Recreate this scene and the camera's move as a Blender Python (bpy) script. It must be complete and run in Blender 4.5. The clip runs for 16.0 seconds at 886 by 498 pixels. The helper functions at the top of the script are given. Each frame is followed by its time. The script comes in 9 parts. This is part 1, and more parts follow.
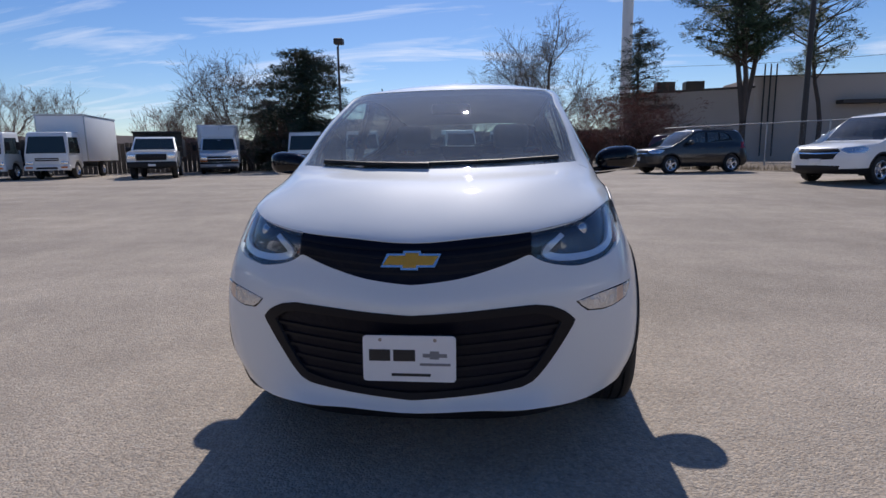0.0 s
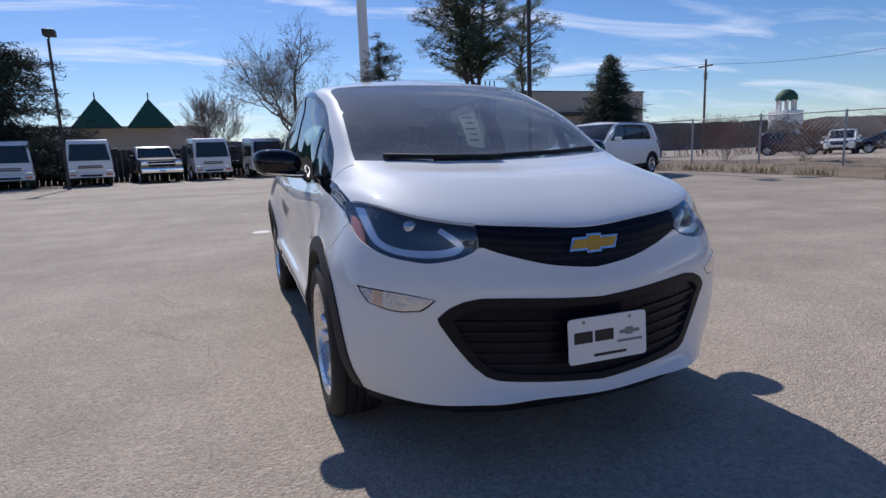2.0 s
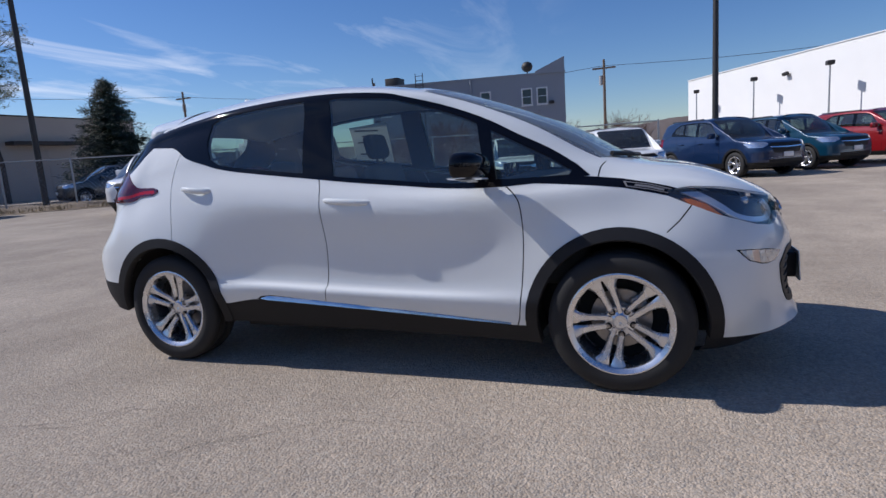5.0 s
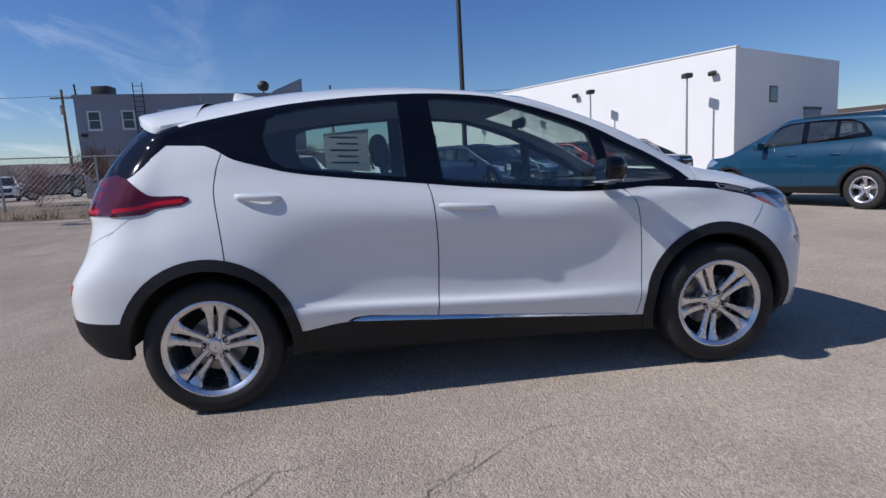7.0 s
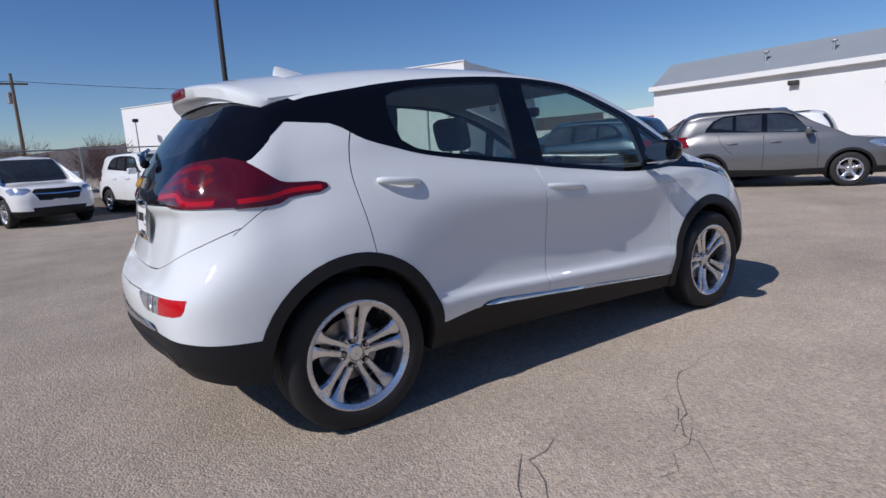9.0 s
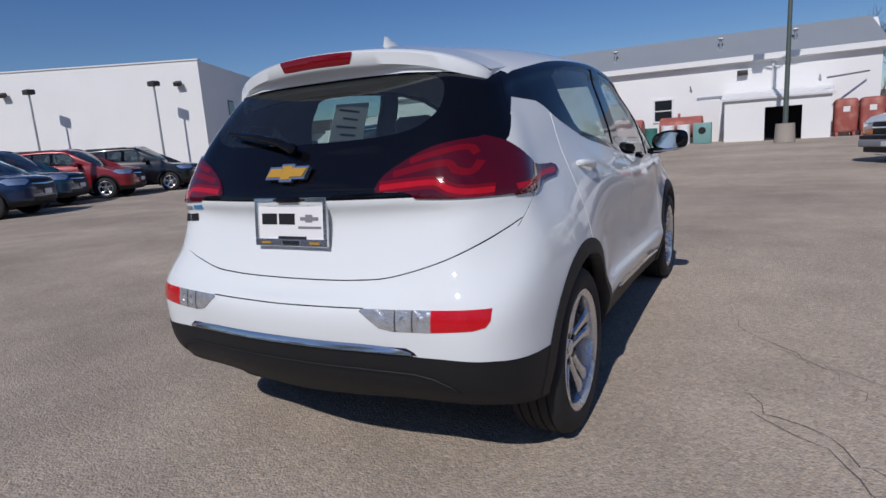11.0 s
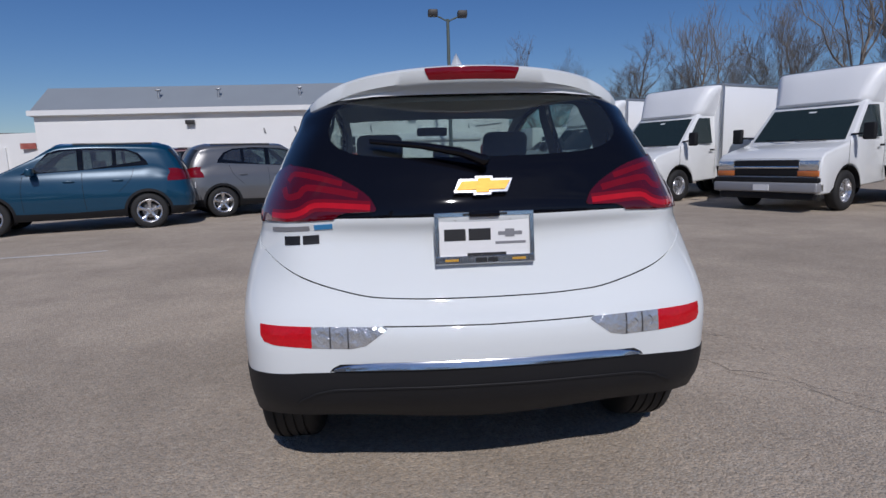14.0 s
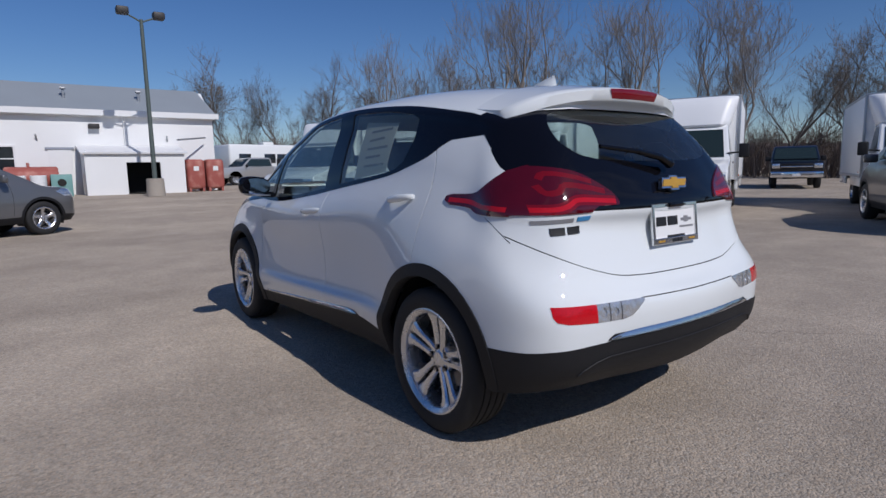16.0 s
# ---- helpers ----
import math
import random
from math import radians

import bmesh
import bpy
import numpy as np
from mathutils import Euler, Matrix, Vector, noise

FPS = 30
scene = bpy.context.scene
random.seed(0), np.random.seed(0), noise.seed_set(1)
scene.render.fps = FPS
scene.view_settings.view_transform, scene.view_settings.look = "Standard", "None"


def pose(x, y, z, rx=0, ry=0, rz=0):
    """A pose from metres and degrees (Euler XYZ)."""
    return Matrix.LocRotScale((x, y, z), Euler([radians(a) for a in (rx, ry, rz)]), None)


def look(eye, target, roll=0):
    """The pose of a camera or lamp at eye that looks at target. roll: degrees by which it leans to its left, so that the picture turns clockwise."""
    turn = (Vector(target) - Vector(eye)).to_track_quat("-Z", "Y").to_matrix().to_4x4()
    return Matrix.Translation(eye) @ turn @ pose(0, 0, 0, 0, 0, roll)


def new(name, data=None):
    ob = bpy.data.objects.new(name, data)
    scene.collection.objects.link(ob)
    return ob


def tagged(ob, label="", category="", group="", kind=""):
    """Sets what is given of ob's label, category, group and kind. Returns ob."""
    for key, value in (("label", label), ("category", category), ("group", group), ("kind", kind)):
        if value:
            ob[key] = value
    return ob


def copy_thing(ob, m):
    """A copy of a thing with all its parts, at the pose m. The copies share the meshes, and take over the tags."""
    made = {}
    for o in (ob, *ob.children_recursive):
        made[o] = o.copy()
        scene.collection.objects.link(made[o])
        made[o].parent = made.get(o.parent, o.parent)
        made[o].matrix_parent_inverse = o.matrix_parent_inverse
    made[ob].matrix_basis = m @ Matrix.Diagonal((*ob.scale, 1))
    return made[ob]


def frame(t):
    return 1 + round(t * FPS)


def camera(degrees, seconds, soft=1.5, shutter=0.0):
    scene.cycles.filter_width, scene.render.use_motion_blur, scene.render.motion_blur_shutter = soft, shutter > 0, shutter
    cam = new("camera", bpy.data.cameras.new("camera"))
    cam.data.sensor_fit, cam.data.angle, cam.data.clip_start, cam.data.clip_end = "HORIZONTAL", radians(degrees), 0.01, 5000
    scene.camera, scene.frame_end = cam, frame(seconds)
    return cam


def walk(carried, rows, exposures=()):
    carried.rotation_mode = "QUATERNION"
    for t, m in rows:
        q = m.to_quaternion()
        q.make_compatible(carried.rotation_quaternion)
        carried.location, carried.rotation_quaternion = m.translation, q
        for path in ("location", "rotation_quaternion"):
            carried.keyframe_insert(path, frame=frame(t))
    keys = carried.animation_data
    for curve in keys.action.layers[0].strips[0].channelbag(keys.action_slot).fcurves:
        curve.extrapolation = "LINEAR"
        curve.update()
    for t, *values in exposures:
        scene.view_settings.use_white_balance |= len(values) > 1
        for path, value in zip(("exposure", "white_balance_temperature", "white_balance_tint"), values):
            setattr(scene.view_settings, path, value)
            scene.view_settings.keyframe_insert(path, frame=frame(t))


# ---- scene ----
cam = camera(75.4, 16.0)
PATH = [
    (0, (0.303, -3.885, 1.112), (0.095, -1.924, 0.782), -1.0),
    (0.5, (0.102, -3.941, 1.122), (0.096, -1.968, 0.794), -0.9),
    (1, (-0.203, -3.926, 1.083), (0.0, -1.963, 0.763), -0.9),
    (1.5, (-0.639, -3.819, 1.079), (-0.211, -1.891, 0.765), -1.3),
    (2, (-1.129, -3.681, 1.075), (-0.465, -1.822, 0.752), -2.1),
    (2.5, (-1.588, -3.461, 1.083), (-0.695, -1.704, 0.743), -3.2),
    (3, (-2.063, -3.229, 1.099), (-0.938, -1.61, 0.762), -3.8),
    (3.5, (-2.488, -2.897, 1.102), (-1.14, -1.458, 0.767), -4.2),
    (6, (-3.625, -0.457, 1.134), (-1.657, -0.266, 0.831), -3.4),
    (6.5, (-3.589, 0.008, 1.144), (-1.612, -0.023, 0.839), -3.1),
    (7, (-3.598, 0.524, 1.14), (-1.635, 0.273, 0.846), -3.1),
    (7.5, (-3.513, 0.994, 1.147), (-1.595, 0.517, 0.846), -3.0),
    (8, (-3.394, 1.454, 1.139), (-1.542, 0.761, 0.837), -3.0),
    (10.5, (-1.823, 3.2, 1.145), (-0.687, 1.598, 0.766), -3.8),
    (11, (-1.407, 3.414, 1.156), (-0.46, 1.691, 0.789), -3.8),
    (11.5, (-1.004, 3.546, 1.164), (-0.258, 1.725, 0.806), -3.8),
    (12, (-0.644, 3.606, 1.175), (-0.076, 1.72, 0.826), -3.5),
    (12.5, (-0.334, 3.687, 1.189), (0.072, 1.756, 0.861), -3.0),
    (13, (-0.186, 3.659, 1.182), (0.05, 1.696, 0.876), -2.7),
    (13.5, (-0.063, 3.646, 1.184), (-0.008, 1.672, 0.871), -2.3),
    (14, (0.284, 3.766, 1.177), (0.126, 1.798, 0.863), -1.7),
    (14.5, (0.729, 3.811, 1.164), (0.344, 1.873, 0.854), -1.3),
    (15, (1.219, 3.759, 1.167), (0.565, 1.893, 0.871), -1.1),
    (15.5, (1.726, 3.593, 1.158), (0.8, 1.842, 0.877), -1.0),
    (16, (2.216, 3.303, 1.161), (1.047, 1.704, 0.884), -1.1),
]
walk(cam, [(t, look(eye, target, roll)) for t, eye, target, roll in PATH],
     exposures=[(0, .25, 6300, 14), (2, .32, 6200, 14), (3.5, .30, 6200, 14), (6, .19, 6050, 14), (8, .14, 6070, 14), (10.5, -.16, 6180, 14), (12.5, -.44, 6020, 14), (16, -.24, 6040, 14)])

# ---- world and light ----
SUN_TO = Vector((-0.09, 1.15, 1.05)).normalized()
world = bpy.data.worlds.new("sky")
scene.world = world
world.use_nodes = True
wn, wl = world.node_tree.nodes, world.node_tree.links
sky = wn.new("ShaderNodeTexSky")
sky.sky_type, sky.sun_disc = "NISHITA", False
sky.sun_elevation = math.asin(SUN_TO.z)
sky.sun_rotation = math.atan2(SUN_TO.x, SUN_TO.y)
sky.altitude, sky.air_density, sky.dust_density, sky.ozone_density = 100, 1.0, 0.2, 5.0
# thin wisps of cirrus in the half of the sky towards the sun
tco = wn.new("ShaderNodeTexCoord")
sep = wn.new("ShaderNodeSeparateXYZ")
wl.new(tco.outputs["Generated"], sep.inputs[0])
zoff = wn.new("ShaderNodeMath"); zoff.operation = "ADD"; zoff.inputs[1].default_value = 0.12
wl.new(sep.outputs["Z"], zoff.inputs[0])
plane = wn.new("ShaderNodeVectorMath"); plane.operation = "DIVIDE"
wl.new(tco.outputs["Generated"], plane.inputs[0])
wl.new(zoff.outputs[0], plane.inputs[1])
mapn = wn.new("ShaderNodeMapping")
mapn.inputs["Scale"].default_value = (0.55, 1.5, 0.0)
mapn.inputs["Location"].default_value = (3.1, 0.4, 0.0)
wl.new(plane.outputs[0], mapn.inputs[0])
cn = wn.new("ShaderNodeTexNoise")
cn.inputs["Scale"].default_value, cn.inputs["Detail"].default_value, cn.inputs["Roughness"].default_value = 1.3, 7, 0.58
cn.inputs["Distortion"].default_value = 0.9
wl.new(mapn.outputs[0], cn.inputs[0])
cr = wn.new("ShaderNodeMapRange")
cr.inputs["From Min"].default_value, cr.inputs["From Max"].default_value = 0.52, 0.78
wl.new(cn.outputs[0], cr.inputs[0])
side = wn.new("ShaderNodeMapRange")
side.inputs["From Min"].default_value, side.inputs["From Max"].default_value = 0.10, 0.95
wl.new(sep.outputs["Y"], side.inputs[0])
cm = wn.new("ShaderNodeMath"); cm.operation = "MULTIPLY"
wl.new(cr.outputs[0], cm.inputs[0]); wl.new(side.outputs[0], cm.inputs[1])
mixc = wn.new("ShaderNodeMix"); mixc.data_type = "RGBA"
wl.new(cm.outputs[0], mixc.inputs["Factor"])
sat = wn.new("ShaderNodeHueSaturation")
sat.inputs["Saturation"].default_value, sat.inputs["Hue"].default_value = 1.17, 0.508
wl.new(sky.outputs[0], sat.inputs["Color"])
wl.new(sat.outputs[0], mixc.inputs["A"])
mixc.inputs["B"].default_value = (9.5, 10.0, 10.8, 1)
bg = wn["Background"]
bg.inputs["Strength"].default_value = 0.078
wl.new(mixc.outputs["Result"], bg.inputs["Color"])
sun = new("sun", bpy.data.lights.new("sun", "SUN"))
sun.data.energy, sun.data.angle, sun.data.color = 3.6, radians(0.53), (1.0, 0.945, 0.87)
sun.matrix_world = look(SUN_TO * 50, (0, 0, 0))

# ---- materials ----
def material(name, base, rough=0.6, metal=0.0, var=0.0, scale=8.0, fine=0.0, bump=0.0, bump_scale=60.0, coat=0.0, per_object=0.0,
             second=None, second_at=(0.5, 0.7), spec=0.5, rough_var=0.0):
    """A principled surface with variation at two scales in its colour, and relief."""
    m = bpy.data.materials.new(name)
    m.use_nodes = True
    n, l = m.node_tree.nodes, m.node_tree.links
    b = n["Principled BSDF"]
    b.inputs["Roughness"].default_value, b.inputs["Metallic"].default_value = rough, metal
    b.inputs["Coat Weight"].default_value, b.inputs["Coat Roughness"].default_value = coat, 0.03
    b.inputs["Specular IOR Level"].default_value = spec
    b.inputs["Base Color"].default_value = (*base, 1)
    if not (var or fine or bump or second or per_object or rough_var):
        return m
    co = n.new("ShaderNodeTexCoord")
    big = n.new("ShaderNodeTexNoise")
    big.inputs["Scale"].default_value, big.inputs["Detail"].default_value = scale, 5
    l.new(co.outputs["Object"], big.inputs["Vector"])
    small = n.new("ShaderNodeTexNoise")
    small.inputs["Scale"].default_value, small.inputs["Detail"].default_value = bump_scale, 3
    l.new(co.outputs["Object"], small.inputs["Vector"])
    colour = None
    rgb = n.new("ShaderNodeRGB"); rgb.outputs[0].default_value = (*base, 1)
    colour = rgb.outputs[0]
    if second:
        ramp = n.new("ShaderNodeMapRange")
        ramp.inputs["From Min"].default_value, ramp.inputs["From Max"].default_value = second_at
        l.new(big.outputs[0], ramp.inputs[0])
        mx = n.new("ShaderNodeMix"); mx.data_type = "RGBA"
        l.new(ramp.outputs[0], mx.inputs["Factor"]); l.new(colour, mx.inputs["A"])
        mx.inputs["B"].default_value = (*second, 1)
        colour = mx.outputs["Result"]
    val = n.new("ShaderNodeMath"); val.operation = "MULTIPLY_ADD"
    l.new(big.outputs[0], val.inputs[0]); val.inputs[1].default_value = 2 * var; val.inputs[2].default_value = 1 - var
    v2 = n.new("ShaderNodeMath"); v2.operation = "MULTIPLY_ADD"
    l.new(small.outputs[0], v2.inputs[0]); v2.inputs[1].default_value = 2 * fine; v2.inputs[2].default_value = -fine
    add = n.new("ShaderNodeMath"); l.new(val.outputs[0], add.inputs[0]); l.new(v2.outputs[0], add.inputs[1])
    out = add.outputs[0]
    if per_object:
        oi = n.new("ShaderNodeObjectInfo")
        v3 = n.new("ShaderNodeMath"); v3.operation = "MULTIPLY_ADD"
        l.new(oi.outputs["Random"], v3.inputs[0]); v3.inputs[1].default_value = 2 * per_object; v3.inputs[2].default_value = -per_object
        a2 = n.new("ShaderNodeMath"); l.new(out, a2.inputs[0]); l.new(v3.outputs[0], a2.inputs[1]); out = a2.outputs[0]
    vm = n.new("ShaderNodeVectorMath"); vm.operation = "SCALE"
    l.new(colour, vm.inputs[0]); l.new(out, vm.inputs["Scale"])
    l.new(vm.outputs[0], b.inputs["Base Color"])
    if rough_var:
        rv = n.new("ShaderNodeMath"); rv.operation = "MULTIPLY_ADD"
        l.new(big.outputs[0], rv.inputs[0]); rv.inputs[1].default_value = 2 * rough_var; rv.inputs[2].default_value = rough - rough_var
        l.new(rv.outputs[0], b.inputs["Roughness"])
    if bump:
        bp = n.new("ShaderNodeBump"); bp.inputs["Distance"].default_value = bump
        l.new(small.outputs[0], bp.inputs["Height"]); l.new(bp.outputs[0], b.inputs["Normal"])
    return m


def pane_glass(name, tint, veil=0.03):
    """Thin tinted glass: see-through, with a gloss that follows Fresnel and a thin mottled pale veil."""
    m = bpy.data.materials.new(name)
    m.use_nodes = True
    n, l = m.node_tree.nodes, m.node_tree.links
    n.remove(n["Principled BSDF"])
    tr = n.new("ShaderNodeBsdfTransparent"); tr.inputs[0].default_value = (*tint, 1)
    gl = n.new("ShaderNodeBsdfGlossy"); gl.inputs["Roughness"].default_value = 0.01
    lw = n.new("ShaderNodeLayerWeight"); lw.inputs[0].default_value = 0.5
    pw = n.new("ShaderNodeMath"); pw.operation = "POWER"; pw.inputs[1].default_value = 4.5
    l.new(lw.outputs["Facing"], pw.inputs[0])
    fr = n.new("ShaderNodeMapRange"); fr.inputs["To Min"].default_value, fr.inputs["To Max"].default_value = 0.115, 1.0
    l.new(pw.outputs[0], fr.inputs[0])
    mx = n.new("ShaderNodeMixShader")
    l.new(fr.outputs[0], mx.inputs[0]); l.new(tr.outputs[0], mx.inputs[1]); l.new(gl.outputs[0], mx.inputs[2])
    df = n.new("ShaderNodeBsdfDiffuse"); df.inputs[0].default_value = (0.70, 0.72, 0.68, 1)
    co = n.new("ShaderNodeTexCoord")
    nz = n.new("ShaderNodeTexNoise"); nz.inputs["Scale"].default_value, nz.inputs["Detail"].default_value = 7, 6
    l.new(co.outputs["Object"], nz.inputs["Vector"])
    mr = n.new("ShaderNodeMapRange"); mr.inputs["To Min"].default_value, mr.inputs["To Max"].default_value = veil * .5, veil * 1.5
    l.new(nz.outputs[0], mr.inputs[0])
    m2 = n.new("ShaderNodeMixShader")
    l.new(mr.outputs[0], m2.inputs[0]); l.new(mx.outputs[0], m2.inputs[1]); l.new(df.outputs[0], m2.inputs[2])
    l.new(m2.outputs[0], n["Material Output"].inputs[0])
    return m


WHITE = material("white_paint", (0.735, 0.765, 0.765), 0.5, var=0.012, scale=3, coat=1.0, spec=0.05)
BLACK_GLOSS = material("gloss_black", (0.004, 0.004, 0.006), 0.035, rough_var=0.01, scale=4, spec=0.36)
BLACK_PLASTIC = material("grained_black_plastic", (0.013, 0.013, 0.0145), 0.55, var=0.12, scale=5, bump=0.0006, bump_scale=420, fine=0.1, spec=0.3)
SATIN_BLACK = material("satin_black_plastic", (0.008, 0.008, 0.011), 0.5, var=0.2, scale=8, spec=0.22)
GAP = material("shut_line_shadow", (0.012, 0.012, 0.013), 0.8, var=0.1)
RUBBER = material("tyre_rubber", (0.016, 0.0158, 0.016), 0.75, var=0.25, scale=7, fine=0.12, bump=0.0008, bump_scale=160)
ALLOY = material("alloy", (0.74, 0.74, 0.75), 0.27, 0.92, var=0.05, scale=12, rough_var=0.06)
ALLOY_DARK = material("dark_alloy_pocket", (0.10, 0.10, 0.105), 0.42, 0.7, var=0.15)
STEEL = material("brake_steel", (0.33, 0.31, 0.29), 0.38, 1.0, var=0.2, scale=30, fine=0.1)
CHROME = material("chrome", (0.86, 0.87, 0.88), 0.06, 1.0, rough_var=0.03, scale=20)
SATIN_CHROME = material("satin_chrome", (0.68, 0.69, 0.70), 0.13, 0.95, rough_var=0.05, scale=12)
LAMP_WHITE = material("white_lamp_reflector", (0.56, 0.57, 0.58), 0.10, 0.6, var=0.35, scale=18, bump=0.012, bump_scale=34, coat=1.0)
GOLD = material("gold_emblem", (0.60, 0.33, 0.045), 0.45, 0.45, var=0.12, scale=60, bump=0.0005, bump_scale=600)
RED_LENS = material("red_lens", (0.17, 0.003, 0.008), 0.05, var=0.2, scale=14, coat=0.45, spec=0.3)
DARK_RED = material("deep_red_lens", (0.075, 0.001, 0.005), 0.05, var=0.35, scale=9, coat=0.9, spec=0.3)
RED_GLOW = material("bright_red_reflector", (0.52, 0.006, 0.012), 0.14, var=0.2, scale=90, fine=0.25, bump=0.0005, bump_scale=240, coat=0.5, spec=0.3)
RED_BRIGHT = material("lit_red_band", (0.45, 0.006, 0.012), 0.05, var=0.2, scale=25, coat=0.45, spec=0.3)
MARKER_PALE = material("pale_amber_marker", (0.62, 0.46, 0.36), 0.18, 0.2, var=0.2, scale=40, fine=0.08, bump=0.001, bump_scale=120, coat=1.0)
AMBER = material("amber_lens", (0.62, 0.17, 0.03), 0.15, var=0.15, scale=60, fine=0.15, bump=0.001, bump_scale=260, coat=1.0)
CLEAR_LENS = material("clear_fluted_lens", (0.80, 0.80, 0.80), 0.10, 0.85, var=0.12, scale=24, fine=0.04, bump=0.007, bump_scale=24, coat=1.0)
CABIN = material("cabin_dark_trim", (0.085, 0.086, 0.088), 0.75, var=0.2, scale=9, bump=0.001, bump_scale=300)
SEAT = material("seat_cloth", (0.15, 0.15, 0.155), 0.9, var=0.2, scale=12, fine=0.2, bump=0.001, bump_scale=500)
HEADLINER = material("pale_headliner", (0.52, 0.52, 0.50), 0.95, var=0.08, scale=6)
PAPER = material("white_paper", (0.72, 0.73, 0.72), 0.7, var=0.05, scale=30)
PLATE_WHITE = material("white_plate", (0.80, 0.80, 0.79), 0.35, var=0.03, scale=25)
INK = material("black_ink", (0.012, 0.012, 0.013), 0.5, var=0.1)
INK_BLUE = material("blue_ink", (0.05, 0.25, 0.50), 0.4, var=0.1)
INK_GREY = material("grey_ink", (0.22, 0.22, 0.23), 0.4, var=0.1)
GLASS = pane_glass("side_glass", (0.66, 0.77, 0.73), 0.014)
# Strong veil here: pale haze mixed in for the glare on the windscreen.
GLASS_FRONT = pane_glass("windscreen_glass", (0.80, 0.88, 0.85), 0.15)
GLASS_REAR = pane_glass("privacy_rear_glass", (0.62, 0.73, 0.71), 0.012)
GLASS_CLEAR = pane_glass("lamp_cover_glass", (0.92, 0.94, 0.95), 0.02)

# ---- mesh tools ----
def thing(name, at, label, category, group="", kind="", turn=0.0):
    ob = new(name)
    ob.empty_display_size = 0.2
    ob.matrix_world = pose(*at, 0, 0, turn)
    return tagged(ob, label, category, group, kind)


def smooth_by_angle(me, angle=35):
    bm = bmesh.new(); bm.from_mesh(me)
    for f in bm.faces:
        f.smooth = True
    lim = radians(angle)
    for e in bm.edges:
        e.smooth = not (len(e.link_faces) == 2 and e.calc_face_angle(0) > lim)
    bm.to_mesh(me); bm.free()


def part(name, bm, mat, parent=None, label="", smooth=35, at=None):
    """Links a bmesh as one mesh object, under a thing or a part."""
    me = bpy.data.meshes.new(name)
    bm.normal_update()
    bm.to_mesh(me)
    bm.free()
    for m in (mat if isinstance(mat, (list, tuple)) else [mat]):
        me.materials.append(m)
    if smooth:
        smooth_by_angle(me, smooth)
    ob = new(name, me)
    if at is not None:
        ob.matrix_local = at
    if parent:
        ob.parent = parent
    if label:
        ob["label"] = label
    return ob


def again(ob, parent, m=None, name=None):
    """The same mesh once more as an object of its own."""
    o = new(name or ob.name.split(".")[0], ob.data)
    o.parent = parent
    if m is not None:
        o.matrix_local = m
    if "label" in ob:
        o["label"] = ob["label"]
    return o


def box(bm, x0, x1, y0, y1, z0, z1, bevel=0.0, seg=2, m=None):
    r = bmesh.ops.create_cube(bm, size=1, matrix=Matrix.LocRotScale(((x0 + x1) / 2, (y0 + y1) / 2, (z0 + z1) / 2), None,
                                                                  (abs(x1 - x0), abs(y1 - y0), abs(z1 - z0))))
    vs = r["verts"]
    if bevel:
        es = list({e for v in vs for e in v.link_edges})
        r = bmesh.ops.bevel(bm, geom=es, offset=bevel, segments=seg, affect="EDGES", profile=0.5)
        vs = list({v for f in r["faces"] for v in f.verts} | {v for v in vs if v.is_valid})
    if m is not None:
        bmesh.ops.transform(bm, matrix=m, verts=vs)
    return vs


def boxed(*a, **k):
    bm = bmesh.new(); box(bm, *a, **k); return bm


def tube(bm, p, q, r0, r1=None, seg=10, caps=True):
    p, q = Vector(p), Vector(q)
    d = q - p
    m = Matrix.Translation((p + q) / 2) @ d.to_track_quat("Z", "Y").to_matrix().to_4x4()
    return bmesh.ops.create_cone(bm, cap_ends=caps, segments=seg, radius1=r0, radius2=r0 if r1 is None else r1, depth=d.length, matrix=m)["verts"]


def tubed(p, q, r0, r1=None, seg=10):
    bm = bmesh.new(); tube(bm, p, q, r0, r1, seg); return bm


def lathe(bm, profile, seg=48, axis="x"):
    """Turns a profile of (along, radius) about an axis."""
    rings = []
    for k in range(seg):
        a = 2 * math.pi * k / seg
        c, s = math.cos(a), math.sin(a)
        rings.append([bm.verts.new((h, r * c, r * s) if axis == "x" else (r * c, r * s, h)) for h, r in profile])
    for k in range(seg):
        p, q = rings[k], rings[(k + 1) % seg]
        for i in range(len(profile) - 1):
            bm.faces.new((p[i], p[i + 1], q[i + 1], q[i]))
    return rings


def prism(bm, poly, axis, a, b):
    """A polygon given in the plane across an axis, pulled from a to b along it."""
    def at(u, v, w):
        return {"x": (w, u, v), "y": (u, w, v), "z": (u, v, w)}[axis]
    lo = [bm.verts.new(at(u, v, a)) for u, v in poly]
    hi = [bm.verts.new(at(u, v, b)) for u, v in poly]
    fs = [bm.faces.new(lo), bm.faces.new(hi[::-1])]
    for i in range(len(poly)):
        j = (i + 1) % len(poly)
        fs.append(bm.faces.new((lo[j], lo[i], hi[i], hi[j])))
    bmesh.ops.recalc_face_normals(bm, faces=fs)
    return fs


